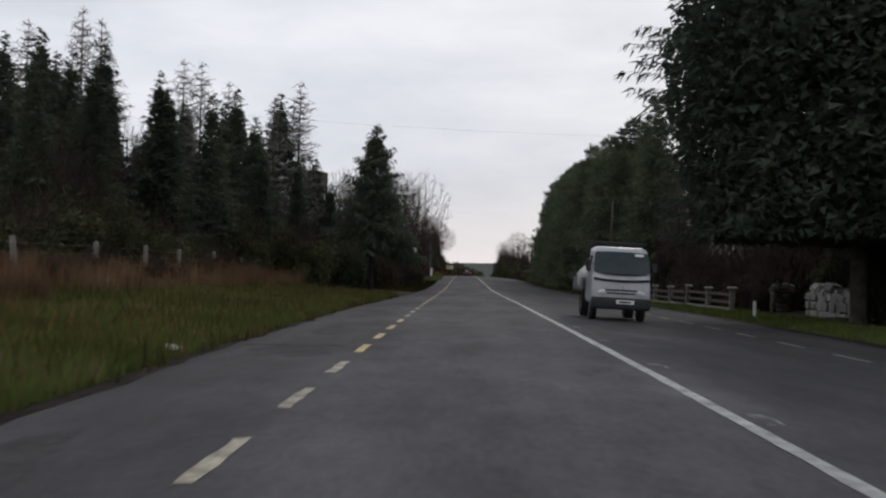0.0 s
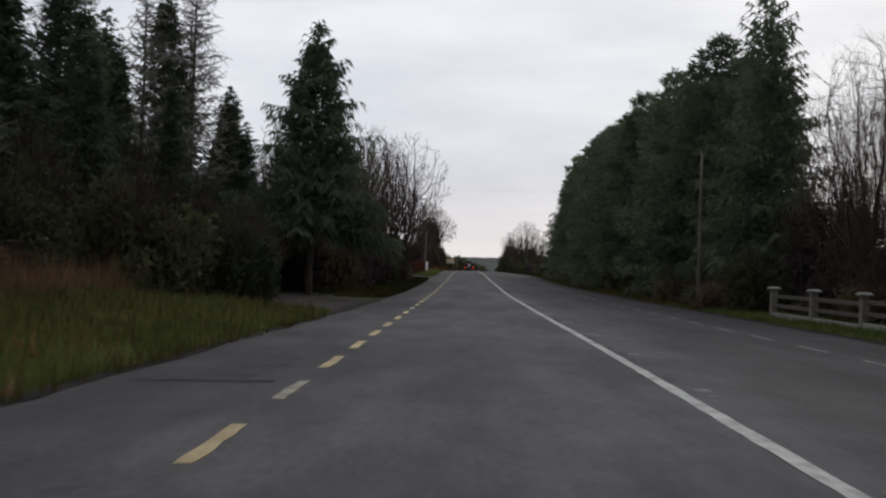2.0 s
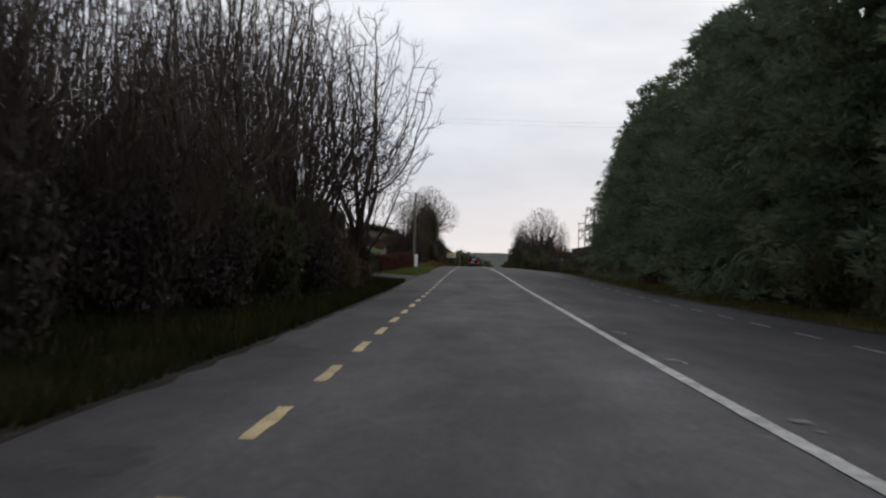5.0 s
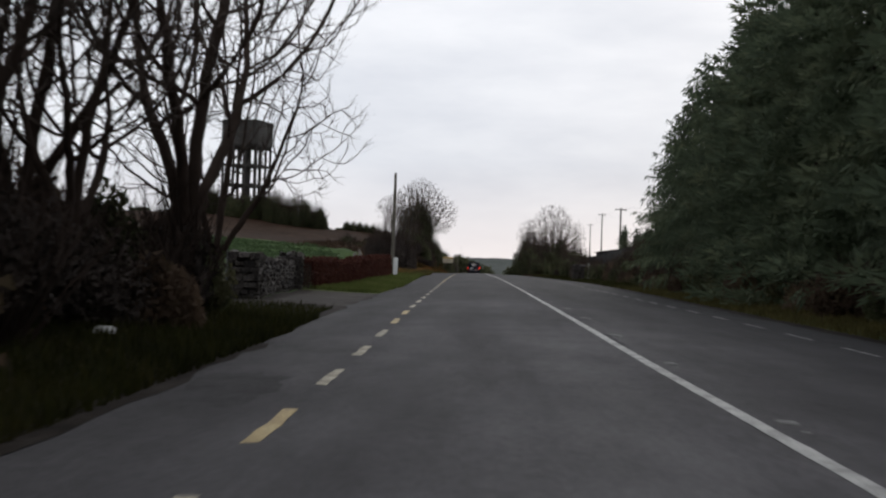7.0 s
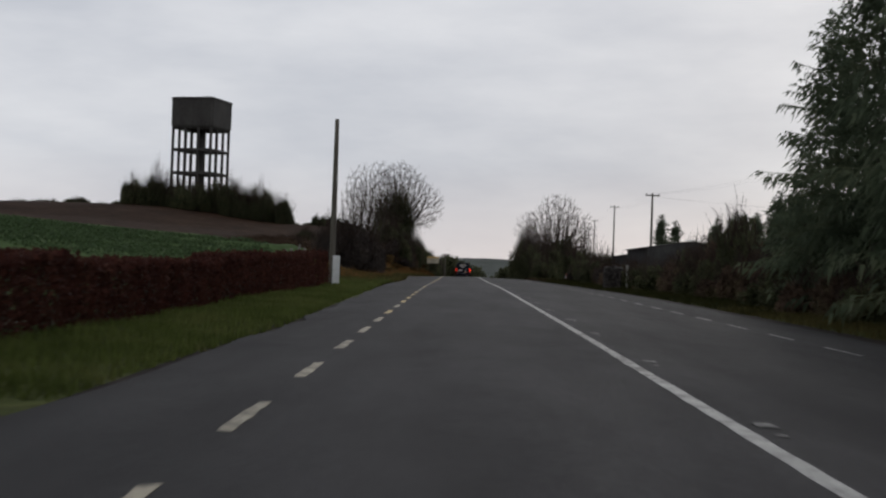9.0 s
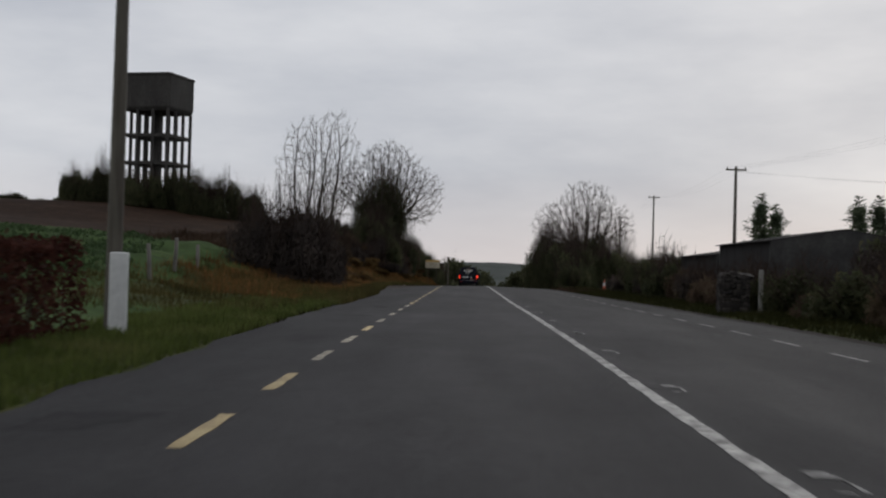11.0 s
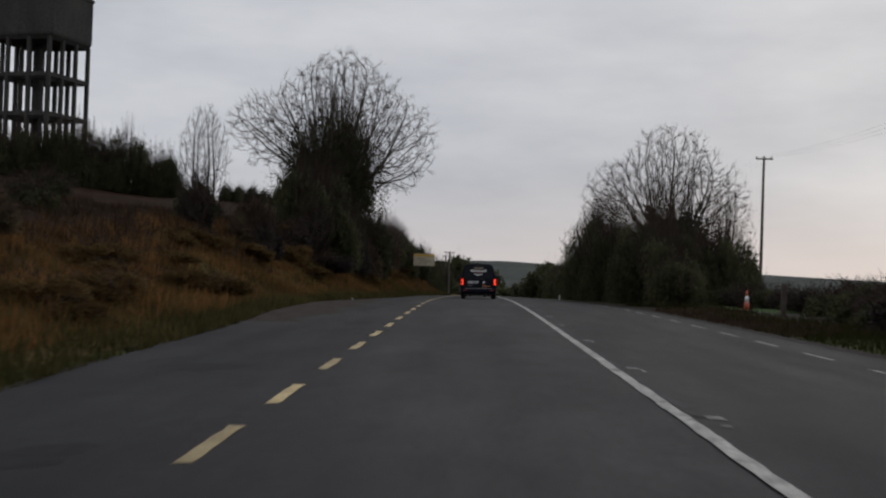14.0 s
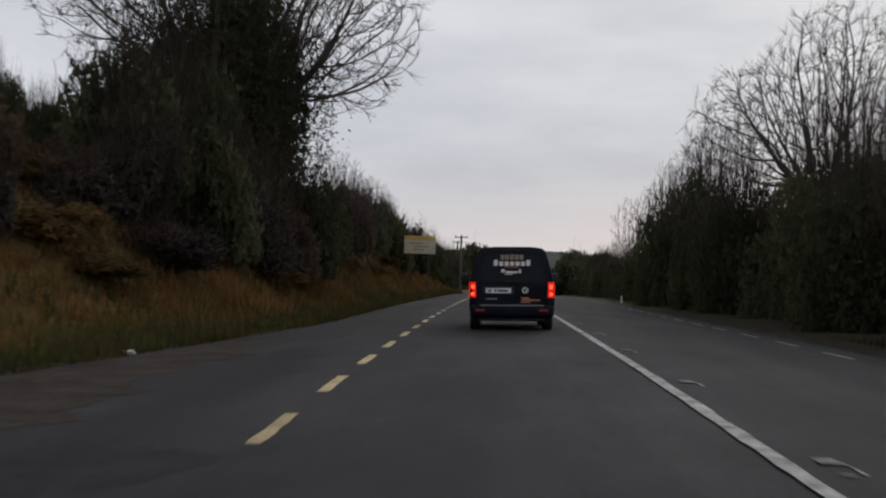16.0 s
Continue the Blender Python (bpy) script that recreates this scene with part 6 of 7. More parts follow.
# clipped beech hedge
def beech_hedge():
    ob = thing("beech_hedge", "clipped beech hedge with dead russet leaves", "hedge")
    gg = np.random.RandomState(5)
    n = 52000
    y = gg.uniform(167.0, 213.5, n)
    half = 0.55
    h = np.interp(y, [167, 185, 214], [1.14, 1.12, 1.58])
    side = gg.uniform(-1, 1, n)
    up = gg.uniform(0, 1, n)
    onto = gg.randint(0, 3, n)
    side = np.where(onto == 0, 1 - 0.25 * gg.random_sample(n) ** 2, np.where(onto == 1, -1 + 0.25 * gg.random_sample(n) ** 2, side))
    up = np.where(onto == 2, 1 - 0.12 * gg.random_sample(n), up)
    wave = 1 + 0.10 * np.sin(y * 0.9) * np.sin(y * 0.37 + 1) + 0.05 * np.sin(y * 3.1)
    x = -7.05 + side * half * wave * (0.92 + 0.08 * np.sin(up * 5))
    z = land(x * 0 - 7.05, y) + up * h * (0.96 + 0.05 * np.sin(y * 1.3) + 0.03 * np.sin(y * 4.7)) + 0.05
    c = np.stack([x, y, z], 1) + gg.normal(0, 0.03, (n, 3))
    a, b = gg.normal(size=(n, 3)), gg.normal(size=(n, 3))
    a /= np.linalg.norm(a, axis=1, keepdims=True)
    b /= np.linalg.norm(b, axis=1, keepdims=True)
    s = gg.uniform(0.035, 0.085, (n, 1))
    v = np.stack([c - a * s, c + b * s * 0.6, c + a * s, c - b * s * 0.6], 1).reshape(-1, 3)
    part("foliage", mesh_of("foliage", v, np.arange(4 * n).reshape(-1, 4), M_BEECH), ob)
    sv, sf = [], []
    r = random.Random(2)
    for k in range(400):
        yy, xx = r.uniform(167.1, 213.4), -7.05 + r.uniform(-0.3, 0.3)
        z0 = ground_at(-7.05, yy)
        tube(sv, sf, [Vector((xx, yy, z0 - 0.1)), Vector((xx + r.uniform(-0.3, 0.3), yy + r.uniform(-0.3, 0.3), z0 + r.uniform(0.9, 1.2)))], [0.02, 0.008], 4)
    part("stem_tangle", mesh_of("stem_tangle", sv, sf, M_TWIG), ob)


beech_hedge()


# farm shed on the right
def farm_shed(x0, x1, y0, y1, eave, ridge, label):
    z = ground_at(x0, y0) - 0.1
    ob = thing("farm_shed", label, "shed", pose(x0, y0, z))
    w, d = x1 - x0, y1 - y0
    bm = loft([[(0, yy, 0), (w, yy, 0), (w, yy, eave), (w / 2, yy, ridge), (0, yy, eave)] for yy in (0, 0.25)])
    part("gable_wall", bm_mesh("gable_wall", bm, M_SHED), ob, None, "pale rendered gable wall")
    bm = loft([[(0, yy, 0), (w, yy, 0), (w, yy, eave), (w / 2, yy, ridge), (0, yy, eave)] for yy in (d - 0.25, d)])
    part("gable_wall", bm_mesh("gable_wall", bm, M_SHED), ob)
    sheet_n = int(d / 0.9)
    for side, xx in ((0, 0.0), (1, w - 0.12)):
        for k in range(sheet_n):
            box("wall_sheet", 0.1, d / sheet_n - 0.03, eave, M_SHEET, ob, (xx + 0.06 + 0.012 * (k % 2), (k + 0.5) * d / sheet_n, eave / 2), 0.01)
    slope = math.degrees(math.atan2(ridge - eave, w / 2))
    run = math.hypot(ridge - eave, w / 2) + 0.3
    for side in (-1, 1):
        for k in range(sheet_n):
            box("roof_sheet", run, d / sheet_n - 0.02, 0.06, M_SHEET, ob, (w / 2 + side * (w / 4 + 0.08), (k + 0.5) * d / sheet_n, (eave + ridge) / 2 + 0.02 + 0.01 * (k % 2)), 0.008, (0, side * slope, 0))
    box("door", 1.1, 0.06, 2.0, M_SHEET, ob, (w * 0.66, -0.03, 1.0), 0.01)


farm_shed(14.2, 21.4, 250.5, 262, 3.3, 3.9, "old farm shed with rendered gable and dark sheeting")
farm_shed(15.0, 21.0, 266.5, 278.5, 2.7, 3.2, "low farm shed with dark corrugated roof")
house = thing("farm_building", "small pale farm building beyond the hedge", "building", put_on(58, 470, -0.2))
box("wall", 6, 4, 2.6, M_CAPS, house, (0, 0, 1.3), 0.02)
bm = loft([[(-3.2, -2.2, 2.6), (3.2, -2.2, 2.6), (3.2, 2.2, 2.6), (-3.2, 2.2, 2.6)], [(-3.2, -0.05, 3.9), (3.2, -0.05, 3.9), (3.2, 0.05, 3.9), (-3.2, 0.05, 3.9)]])
part("roof", bm_mesh("roof", bm, M_SHEET), house)


# roadside sign
sign = thing("road_sign", "cream board with a yellow band on two posts", "sign", pose(-4.9, 372, ground_at(-4.9, 372), 0, 0, 3))
SZ = 2.2 - ground_at(-4.9, 372)
box("board", 2.1, 0.05, 1.2, M_BOARD, sign, (0, 0, SZ), 0.01)
box("band", 2.06, 0.02, 0.24, M_BYEL, sign, (0, -0.037, SZ + 0.45), 0.004)
for k, (px, pz, pw) in enumerate([(-0.25, SZ + 0.1, 0.9), (0.1, SZ - 0.12, 1.1), (-0.1, SZ - 0.33, 0.8)]):
    box("text_bar", pw, 0.012, 0.06, M_GOLD, sign, (px, -0.032, pz), 0.003)
for k in (-0.6, 0.6):
    box("post", 0.08, 0.08, SZ + 1.0, M_RAIL, sign, (k, 0.07, SZ / 2 + 0.1), 0.008)


def cone_marker(x, y):
    ob = thing("traffic_cone", "faded orange and white traffic cone by the entrance", "traffic cone", put_on(x, y))
    box("base", 0.42, 0.42, 0.05, M_CONE, ob, (0, 0, 0.025), 0.012)
    for nm, z0, z1, r0, r1, mt in (("body", 0.05, 0.36, 0.155, 0.115, M_CONE), ("sleeve", 0.36, 0.68, 0.115, 0.075, M_PLATE), ("tip", 0.68, 0.95, 0.075, 0.03, M_CONE)):
        part(nm, bm_mesh(nm, cyl_bm(r0, r1, z1 - z0, 16), mt, True), ob, pose(0, 0, (z0 + z1) / 2))


cone_marker(13.3, 310.4)
mk = thing("marker_post", "short white verge marker post", "marker post", put_on(8.7, 372))
box("post", 0.12, 0.08, 0.5, M_PLATE, mk, (0, 0, 0.2), 0.02)
gp = thing("gate_post", "dark timber gate post at the field entrance", "gate post", put_on(13.2, 303))
box("post", 0.2, 0.2, 1.5, M_RAIL, gp, (0, 0, 0.6), 0.02)


# ---- vehicles ----
def wheel(parent, x, y, r, w):
    v, f = [], []
    ringr = [(r * 0.62, -w / 2), (r * 0.93, -w / 2), (r, -w * 0.36), (r, w * 0.36), (r * 0.93, w / 2), (r * 0.62, w / 2)]
    seg = 24
    for k in range(seg):
        a = 2 * math.pi * k / seg
        v += [(xx, rr * math.cos(a), rr * math.sin(a)) for rr, xx in ringr]
    n = len(ringr)
    for k in range(seg):
        for i in range(n):
            a, b = k * n + i, k * n + (i + 1) % n
            c, d = ((k + 1) % seg) * n + (i + 1) % n, ((k + 1) % seg) * n + i
            f.append((a, b, c, d))
    wh = part("wheel", mesh_of("wheel", v, f, M_TYRE, True), parent, pose(x, y, r))
    part("rim", bm_mesh("rim", cyl_bm(r * 0.62, r * 0.58, w * 0.8, 16, None, pose(0, 0, 0, 0, 90, 0)), M_RIM), wh)


def ring(hw, z0, z1, top_in, y, rc=0.12):
    """A rounded section of a vehicle body."""
    out = []
    for sx in (1, -1):
        pts = [(hw - rc * 0.6, z0), (hw, z0 + rc), (hw, z0 + (z1 - z0) * 0.5), (hw - top_in * 0.65, z1 - rc * 1.4), (hw - top_in - rc * 0.3, z1 - rc * 0.45), (hw - top_in - rc * 1.3, z1)]
        out += [(sx * px, y, pz) for px, pz in (pts if sx == 1 else pts[::-1])]
    return out


def van(x, y, yaw):
    z = float(surface(x, y)) + 0.02
    tilt = math.degrees(math.atan(CAMBER))
    slope = math.degrees(math.atan(float(crown(y + 4) - crown(y)) / 4))
    ob = thing("van", "dark navy panel van with lit red tail lamps", "van", pose(x, y, z, slope, -tilt, yaw))
    half = [(0.86, 0.30), (0.93, 0.40), (0.95, 0.62), (0.95, 1.02), (0.93, 1.18), (0.88, 1.42), (0.81, 1.70), (0.765, 1.84), (0.72, 1.91), (0.64, 1.95), (0.4, 1.975)]

    def rear(pz):
        """How far the upper tail leans forward."""
        return 0.17 * max(pz - 1.05, 0.0)

    def section(yy, k=1.0, lean=0.0, top=9.0, bottom=0.0):
        right = [(px * k, yy + lean * rear(min(pz, top)), max(min(pz, top), bottom)) for px, pz in half]
        return right + [(-px, py, pz) for px, py, pz in reversed(right)]

    secs = [section(0.0, 0.955, 1), section(0.035, 0.985, 1), section(0.12, 1.0, 1), section(0.6, 1.0, 0.5), section(1.4), section(3.0), section(3.4, 1.0, 0, 1.88), section(3.75, 0.99, 0, 1.5), section(4.15, 0.98, 0, 1.17), section(4.6, 0.93, 0, 1.05), section(4.85, 0.82, 0, 0.86)]
    part("body", bm_mesh("body", loft(secs), M_BODY, True), ob)

    def panel(name, outline, out, thick, mat, parent, label=""):
        """A sheet that follows the leaning tail."""
        bm = loft([[(px, rear(pz) - d, pz) for px, pz in outline] for d in (out, out - thick)])
        return part(name, bm_mesh(name, bm, mat), parent, None, label)

    gate = panel("tailgate", [(-0.80, 0.62), (0.80, 0.62), (0.805, 1.08), (0.80, 1.16), (0.67, 1.80), (0.60, 1.86), (-0.60, 1.86), (-0.67, 1.80), (-0.80, 1.16), (-0.805, 1.08)], 0.022, 0.05, M_BODY, ob)
    panel("rear_window", [(-0.72, 1.16), (0.72, 1.16), (0.60, 1.74), (0.55, 1.79), (-0.55, 1.79), (-0.60, 1.74)], 0.030, 0.012, M_GLASSD, gate, "dark tinted rear window")
    box("brake_light", 0.34, 0.03, 0.03, M_TRIM, gate, (0, rear(1.9) - 0.01, 1.895), 0.006, label="dark high brake light")
    box("wiper", 0.5, 0.02, 0.025, M_TRIM, gate, (0.08, rear(1.17) - 0.05, 1.15), 0.006, (0, 3, 0))
    bumper = part("bumper", bm_mesh("bumper", box_bm(1.86, 0.34, 0.30, 0.09, segs=3), M_BODY, True), ob, pose(0, 0.08, 0.46))
    box("bumper_step", 1.40, 0.12, 0.025, M_RIM, bumper, (0, -0.11, 0.135), 0.008, label="thin bright grey strip along the bumper")
    box("skirt", 1.5, 0.12, 0.10, M_TRIM, ob, (0, 0.12, 0.27), 0.02)
    for s in (-1, 1):
        lamp = part("tail_lamp", bm_mesh("tail_lamp", loft([[(s * 0.795, yy, 0.78), (s * 0.945, yy + 0.05, 0.78), (s * 0.95, yy + 0.05, 1.03), (s * 0.94, yy + 0.06, 1.14), (s * 0.805, yy + 0.01, 1.14)] for yy in (-0.03, 0.06)]), M_TAIL), ob, None, "lit red tail lamp")
        box("bulb_window", 0.07, 0.02, 0.09, M_GLOW, lamp, (s * 0.865, -0.024, 1.03), 0.008, (0, 0, s * 18), "bright lamp core")
        box("bulb_window", 0.07, 0.02, 0.07, M_GLOW, lamp, (s * 0.87, -0.022, 0.86), 0.008, (0, 0, s * 18))
        box("reflector", 0.2, 0.02, 0.05, M_TAILD, bumper, (s * 0.70, -0.165, 0.02), 0.006, label="red reflector")
        mirror = part("mirror", bm_mesh("mirror", box_bm(0.21, 0.14, 0.29, 0.05, segs=2), M_TRIM, True), ob, pose(s * 1.10, 3.25, 1.22), "black door mirror")
        box("mirror_arm", 0.14, 0.06, 0.06, M_TRIM, mirror, (-s * 0.13, 0.02, -0.1), 0.01)
        box("door_window", 0.02, 0.75, 0.46, M_GLASSD, ob, (s * 0.866, 3.0, 1.46), 0.008, (0, s * -14, 0), "dark side window")
        for yy in (0.95, 3.9):
            wheel(ob, s * 0.82, yy, 0.33, 0.22)
    box("plate_recess", 0.68, 0.02, 0.18, M_TRIM, gate, (-0.30, -0.026, 0.95), 0.006)
    plate = box("number_plate", 0.56, 0.016, 0.115, M_PLATE, gate, (-0.30, -0.042, 0.94), 0.004, label="white number plate")
    for px, pw in ((-0.19, 0.07), (-0.06, 0.05), (0.10, 0.22)):
        box("plate_bar", pw, 0.006, 0.05, M_BAR, plate, (px, -0.010, 0), 0.001)
    badge = part("badge", bm_mesh("badge", cyl_bm(0.078, 0.078, 0.02, 24, None, pose(0, 0, 0, 90, 0, 0)), M_CHROME), gate, pose(0.29, -0.034, 0.95), "round chrome badge")
    part("badge_core", bm_mesh("badge_core", cyl_bm(0.032, 0.032, 0.01, 20, None, pose(0, 0, 0, 90, 0, 0)), M_BODY), badge, pose(0, -0.010, 0))
    # sign-writing as plain shapes
    for k, ph in enumerate((0.135, 0.10, 0.10, 0.10, 0.10, 0.10, 0.135)):
        px, pz = -0.36 + 0.12 * k, 1.575 + 0.02 * (ph > 0.12)
        panel("lettering_shape", [(px - 0.046, pz - ph / 2), (px + 0.042, pz - ph / 2), (px + 0.05, pz + ph / 2), (px - 0.04, pz + ph / 2)], 0.042, 0.012, M_LOGO, gate)
    panel("underline", [(-0.18, 1.478), (0.18, 1.478), (0.18, 1.50), (-0.18, 1.50)], 0.040, 0.01, M_REDPR, gate)
    for px, pz, pw, ph in ((-0.19, 1.405, 0.05, 0.07), (-0.08, 1.375, 0.07, 0.05), (0.01, 1.37, 0.06, 0.045), (0.09, 1.375, 0.05, 0.05), (0.18, 1.395, 0.03, 0.09), (-0.06, 1.325, 0.10, 0.018)):
        panel("lettering_shape", [(px - pw, pz - ph / 2), (px + pw * 0.6, pz - ph / 2), (px + pw * 0.8, pz + ph / 2), (px - pw * 0.8, pz + ph / 2)], 0.042, 0.012, M_LOGO, gate)
    for k in range(5):
        px = -0.21 + 0.105 * k
        panel("print_shape", [(px - 0.04, 1.665), (px + 0.04, 1.665), (px + 0.045, 1.785 + 0.02 * (k == 2)), (px - 0.045, 1.785)], 0.040, 0.01, M_GOLD, gate)
    for px, pz, pw, mt in ((0.30, 0.765, 0.18, M_ORANGE), (0.42, 0.72, 0.40, M_ORANGE), (0.30, 0.672, 0.22, M_GOLD)):
        box("print_shape", pw, 0.008, 0.036, mt, gate, (px, -0.028, pz), 0.001)
    box("door_handle", 0.24, 0.02, 0.03, M_RIM, gate, (-0.45, -0.03, 0.745), 0.008)
    return ob


van(0.28, 318.4, 0).scale = (1.045, 1.0, 0.985)


def car(x, y):
    z = float(surface(x, y)) + 0.02
    slope = math.degrees(math.atan(float(crown(y + 2) - crown(y - 2)) / 4))
    ob = thing("car", "black car with lit red tail lamps", "car", pose(x, y, z, slope, -1.4, -8))
    secs = [ring(0.74, 0.38, 0.95, 0.1, 0, 0.12), ring(0.86, 0.3, 1.05, 0.12, 0.2, 0.12), ring(0.87, 0.28, 1.45, 0.22, 0.85, 0.12), ring(0.87, 0.28, 1.47, 0.22, 2.0, 0.12),
            ring(0.87, 0.28, 1.0, 0.12, 3.0, 0.12), ring(0.84, 0.3, 0.9, 0.12, 3.9, 0.12), ring(0.7, 0.36, 0.7, 0.1, 4.15, 0.1)]
    part("body", bm_mesh("body", loft(secs), M_CARB, True), ob)
    bm = loft([[(-0.62, 0.22 + d, 1.02), (0.62, 0.22 + d, 1.02), (0.52, 0.72 + d, 1.38), (-0.52, 0.72 + d, 1.38)] for d in (-0.03, 0.02)])
    part("rear_window", bm_mesh("rear_window", bm, M_GLASSD), ob)
    for s in (-1, 1):
        part("tail_lamp", bm_mesh("tail_lamp", box_bm(0.2, 0.12, 0.18, 0.03), M_TAIL), ob, pose(s * 0.72, 0.05, 0.85), "lit red tail lamp")
        part("mirror", bm_mesh("mirror", box_bm(0.18, 0.1, 0.13, 0.03), M_TRIM), ob, pose(s * 0.95, 2.6, 0.98))
        for yy in (0.8, 3.3):
            wheel(ob, s * 0.76, yy, 0.31, 0.2)
    box("bumper", 1.6, 0.16, 0.26, M_CARB, ob, (0, 0.02, 0.48), 0.05)
    box("number_plate", 0.52, 0.02, 0.11, M_PLATE, ob, (0, -0.02, 0.72), 0.004)


car(gx(346, -0.15), 346)


def truck(x, y):
    """Faces the oncoming way: its front is towards -y."""
    z = float(surface(x, y)) + 0.02
    ob = thing("flatbed_truck", "small silver flatbed truck with a white sack on its bed", "truck", pose(x, y, z, 0, 1.4, 0))
    def sec(hw, z0, z1, inn, yy, rc=0.14):
        side = [(hw - 0.03, z0), (hw, z0 + 0.1), (hw, z0 + (z1 - z0) * 0.5), (hw - inn, z1 - rc)]
        side += [(hw - inn - rc * (1 - math.cos(a)), z1 - rc * (1 - math.sin(a))) for a in (0.5, 1.0, 1.57)]
        return [(px, yy, pz) for px, pz in side] + [(-px, yy, pz) for px, pz in reversed(side)]
    secs = [sec(0.76, 0.58, 1.16, 0.02, -0.06), sec(0.81, 0.54, 1.22, 0.02, -0.035), sec(0.845, 0.5, 1.30, 0.02, 0.03), sec(0.855, 0.48, 1.46, 0.03, 0.09), sec(0.86, 0.48, 1.75, 0.06, 0.20), sec(0.86, 0.48, 2.02, 0.09, 0.32), sec(0.86, 0.48, 2.10, 0.09, 0.46), sec(0.86, 0.48, 2.13, 0.09, 0.8), sec(0.86, 0.5, 2.12, 0.09, 1.5), sec(0.84, 0.55, 2.0, 0.08, 1.62)]
    cab = part("cab", bm_mesh("cab", loft(secs), M_SILVER, True), ob, None, "white-silver truck cab")
    across = [-1, -0.96, -0.6, 0, 0.6, 0.96, 1]
    low = [1.42, 1.37, 1.335, 1.31, 1.335, 1.37, 1.42]
    high = [1.90, 1.955, 1.975, 1.985, 1.975, 1.955, 1.90]
    lean = lambda pz, a: 0.045 + 0.40 * (pz - 1.3) + 0.03 * a * a
    glass = [[(0.80 * a, lean(lo, a) - 0.075, lo), (0.765 * a, lean(hi, a) - 0.075, hi), (0.765 * a, lean(hi, a) + 0.03, hi), (0.80 * a, lean(lo, a) + 0.03, lo)] for a, lo, hi in zip(across, low, high)]
    part("windscreen", bm_mesh("windscreen", loft(glass), M_SCREEN), cab, None, "grey-green reflecting windscreen")
    box("sticker", 0.24, 0.01, 0.07, M_PLATE, cab, (0.5, 0.20, 1.90), 0.002, (-21, 0, 0))
    for k in (-0.3, 0.25):
        box("wiper", 0.5, 0.02, 0.02, M_TRIM, cab, (k, -0.045, 1.345), 0.004, (0, 4, 0))
    band = [[(0.80 * a, -0.10 + 0.03 * a * a + d, 1.10 + 0.05 * a * a + h) for a in across] + [(0.80 * a, -0.10 + 0.03 * a * a + d, 1.175 + 0.05 * a * a + h) for a in reversed(across)] for d, h in ((0, 0), (0.08, 0))]
    part("trim_band", bm_mesh("trim_band", loft(band), M_TRIM), cab, None, "black curved band above the grille")
    for zz, w in ((0.92, 0.7), (0.83, 0.62)):
        box("grille_slot", w + 0.2, 0.04, 0.045, M_TRIM, cab, (0, -0.055, zz - 0.04), 0.008)
    part("badge", bm_mesh("badge", box_bm(0.12, 0.02, 0.09, 0.03), M_CHROME), cab, pose(0, -0.07, 0.96))
    bm = box_bm(1.68, 0.26, 0.34, 0.06, segs=2)
    bumper = part("bumper", bm_mesh("bumper", bm, M_TRIM, True), ob, pose(0, 0.02, 0.5), "dark bumper")
    plate = box("number_plate", 0.5, 0.02, 0.11, M_PLATE, bumper, (0.12, -0.14, 0.05), 0.004)
    box("plate_bar", 0.34, 0.006, 0.05, M_BAR, plate, (0, -0.012, 0), 0.001)
    for s in (-1, 1):
        lamp = part("headlamp", bm_mesh("headlamp", box_bm(0.34, 0.12, 0.13, 0.04, segs=2), M_LAMP, True), cab, pose(s * 0.62, -0.01, 0.80, 0, s * 12, s * 14), "clear headlamp")
        box("mirror", 0.14, 0.1, 0.30, M_TRIM, cab, (s * 0.95, 0.14, 1.55), 0.03, label="black wing mirror")
        box("mirror_arm", 0.12, 0.03, 0.03, M_TRIM, cab, (s * 0.85, 0.2, 1.62), 0.006)
        box("side_window", 0.02, 0.75, 0.5, M_GLASSD, cab, (s * 0.815, 0.95, 1.6), 0.008, (0, s * -7, 0))
        wheel(ob, s * 0.70, 0.85, 0.36, 0.2)
        wheel(ob, s * 0.68, 3.35, 0.36, 0.28)
        box("chassis_rail", 0.08, 4.6, 0.16, M_TRIM, ob, (s * 0.35, 2.6, 0.62), 0.01)
        box("dropside", 0.04, 3.1, 0.36, M_DROP, ob, (s * 0.92, 3.3, 1.02), 0.008, label="dull silver dropside")
    box("deck", 1.88, 3.15, 0.08, M_TRIM, ob, (0, 3.3, 0.82), 0.01)
    box("tailboard", 1.84, 0.04, 0.36, M_DROP, ob, (0, 4.86, 1.02), 0.008)
    box("headboard_rack", 1.8, 0.06, 0.07, M_TRIM, ob, (0, 1.72, 2.27), 0.01)
    for s in (-0.8, 0.8):
        box("rack_post", 0.06, 0.06, 1.45, M_TRIM, ob, (s, 1.72, 1.53), 0.008)
    return ob


truck(3.95, 34.8)
bm = bmesh.new()
bmesh.ops.create_icosphere(bm, subdivisions=3, radius=1.0)
for vtx in bm.verts:
    n3 = noise.noise(vtx.co * 1.6)
    vtx.co = Vector((vtx.co.x * 0.5, vtx.co.y * 0.7, max(vtx.co.z, -0.75) * 0.46)) * (1 + 0.25 * n3)
sack = new("builders_sack", bm_mesh("builders_sack", bm, M_SACK, True))
sack.matrix_basis = pose(3.50, 37.5, float(surface(3.50, 37.5)) + 0.02 + 1.20)
tagged(sack, "bulging white woven sack lying on the truck bed", "sack")




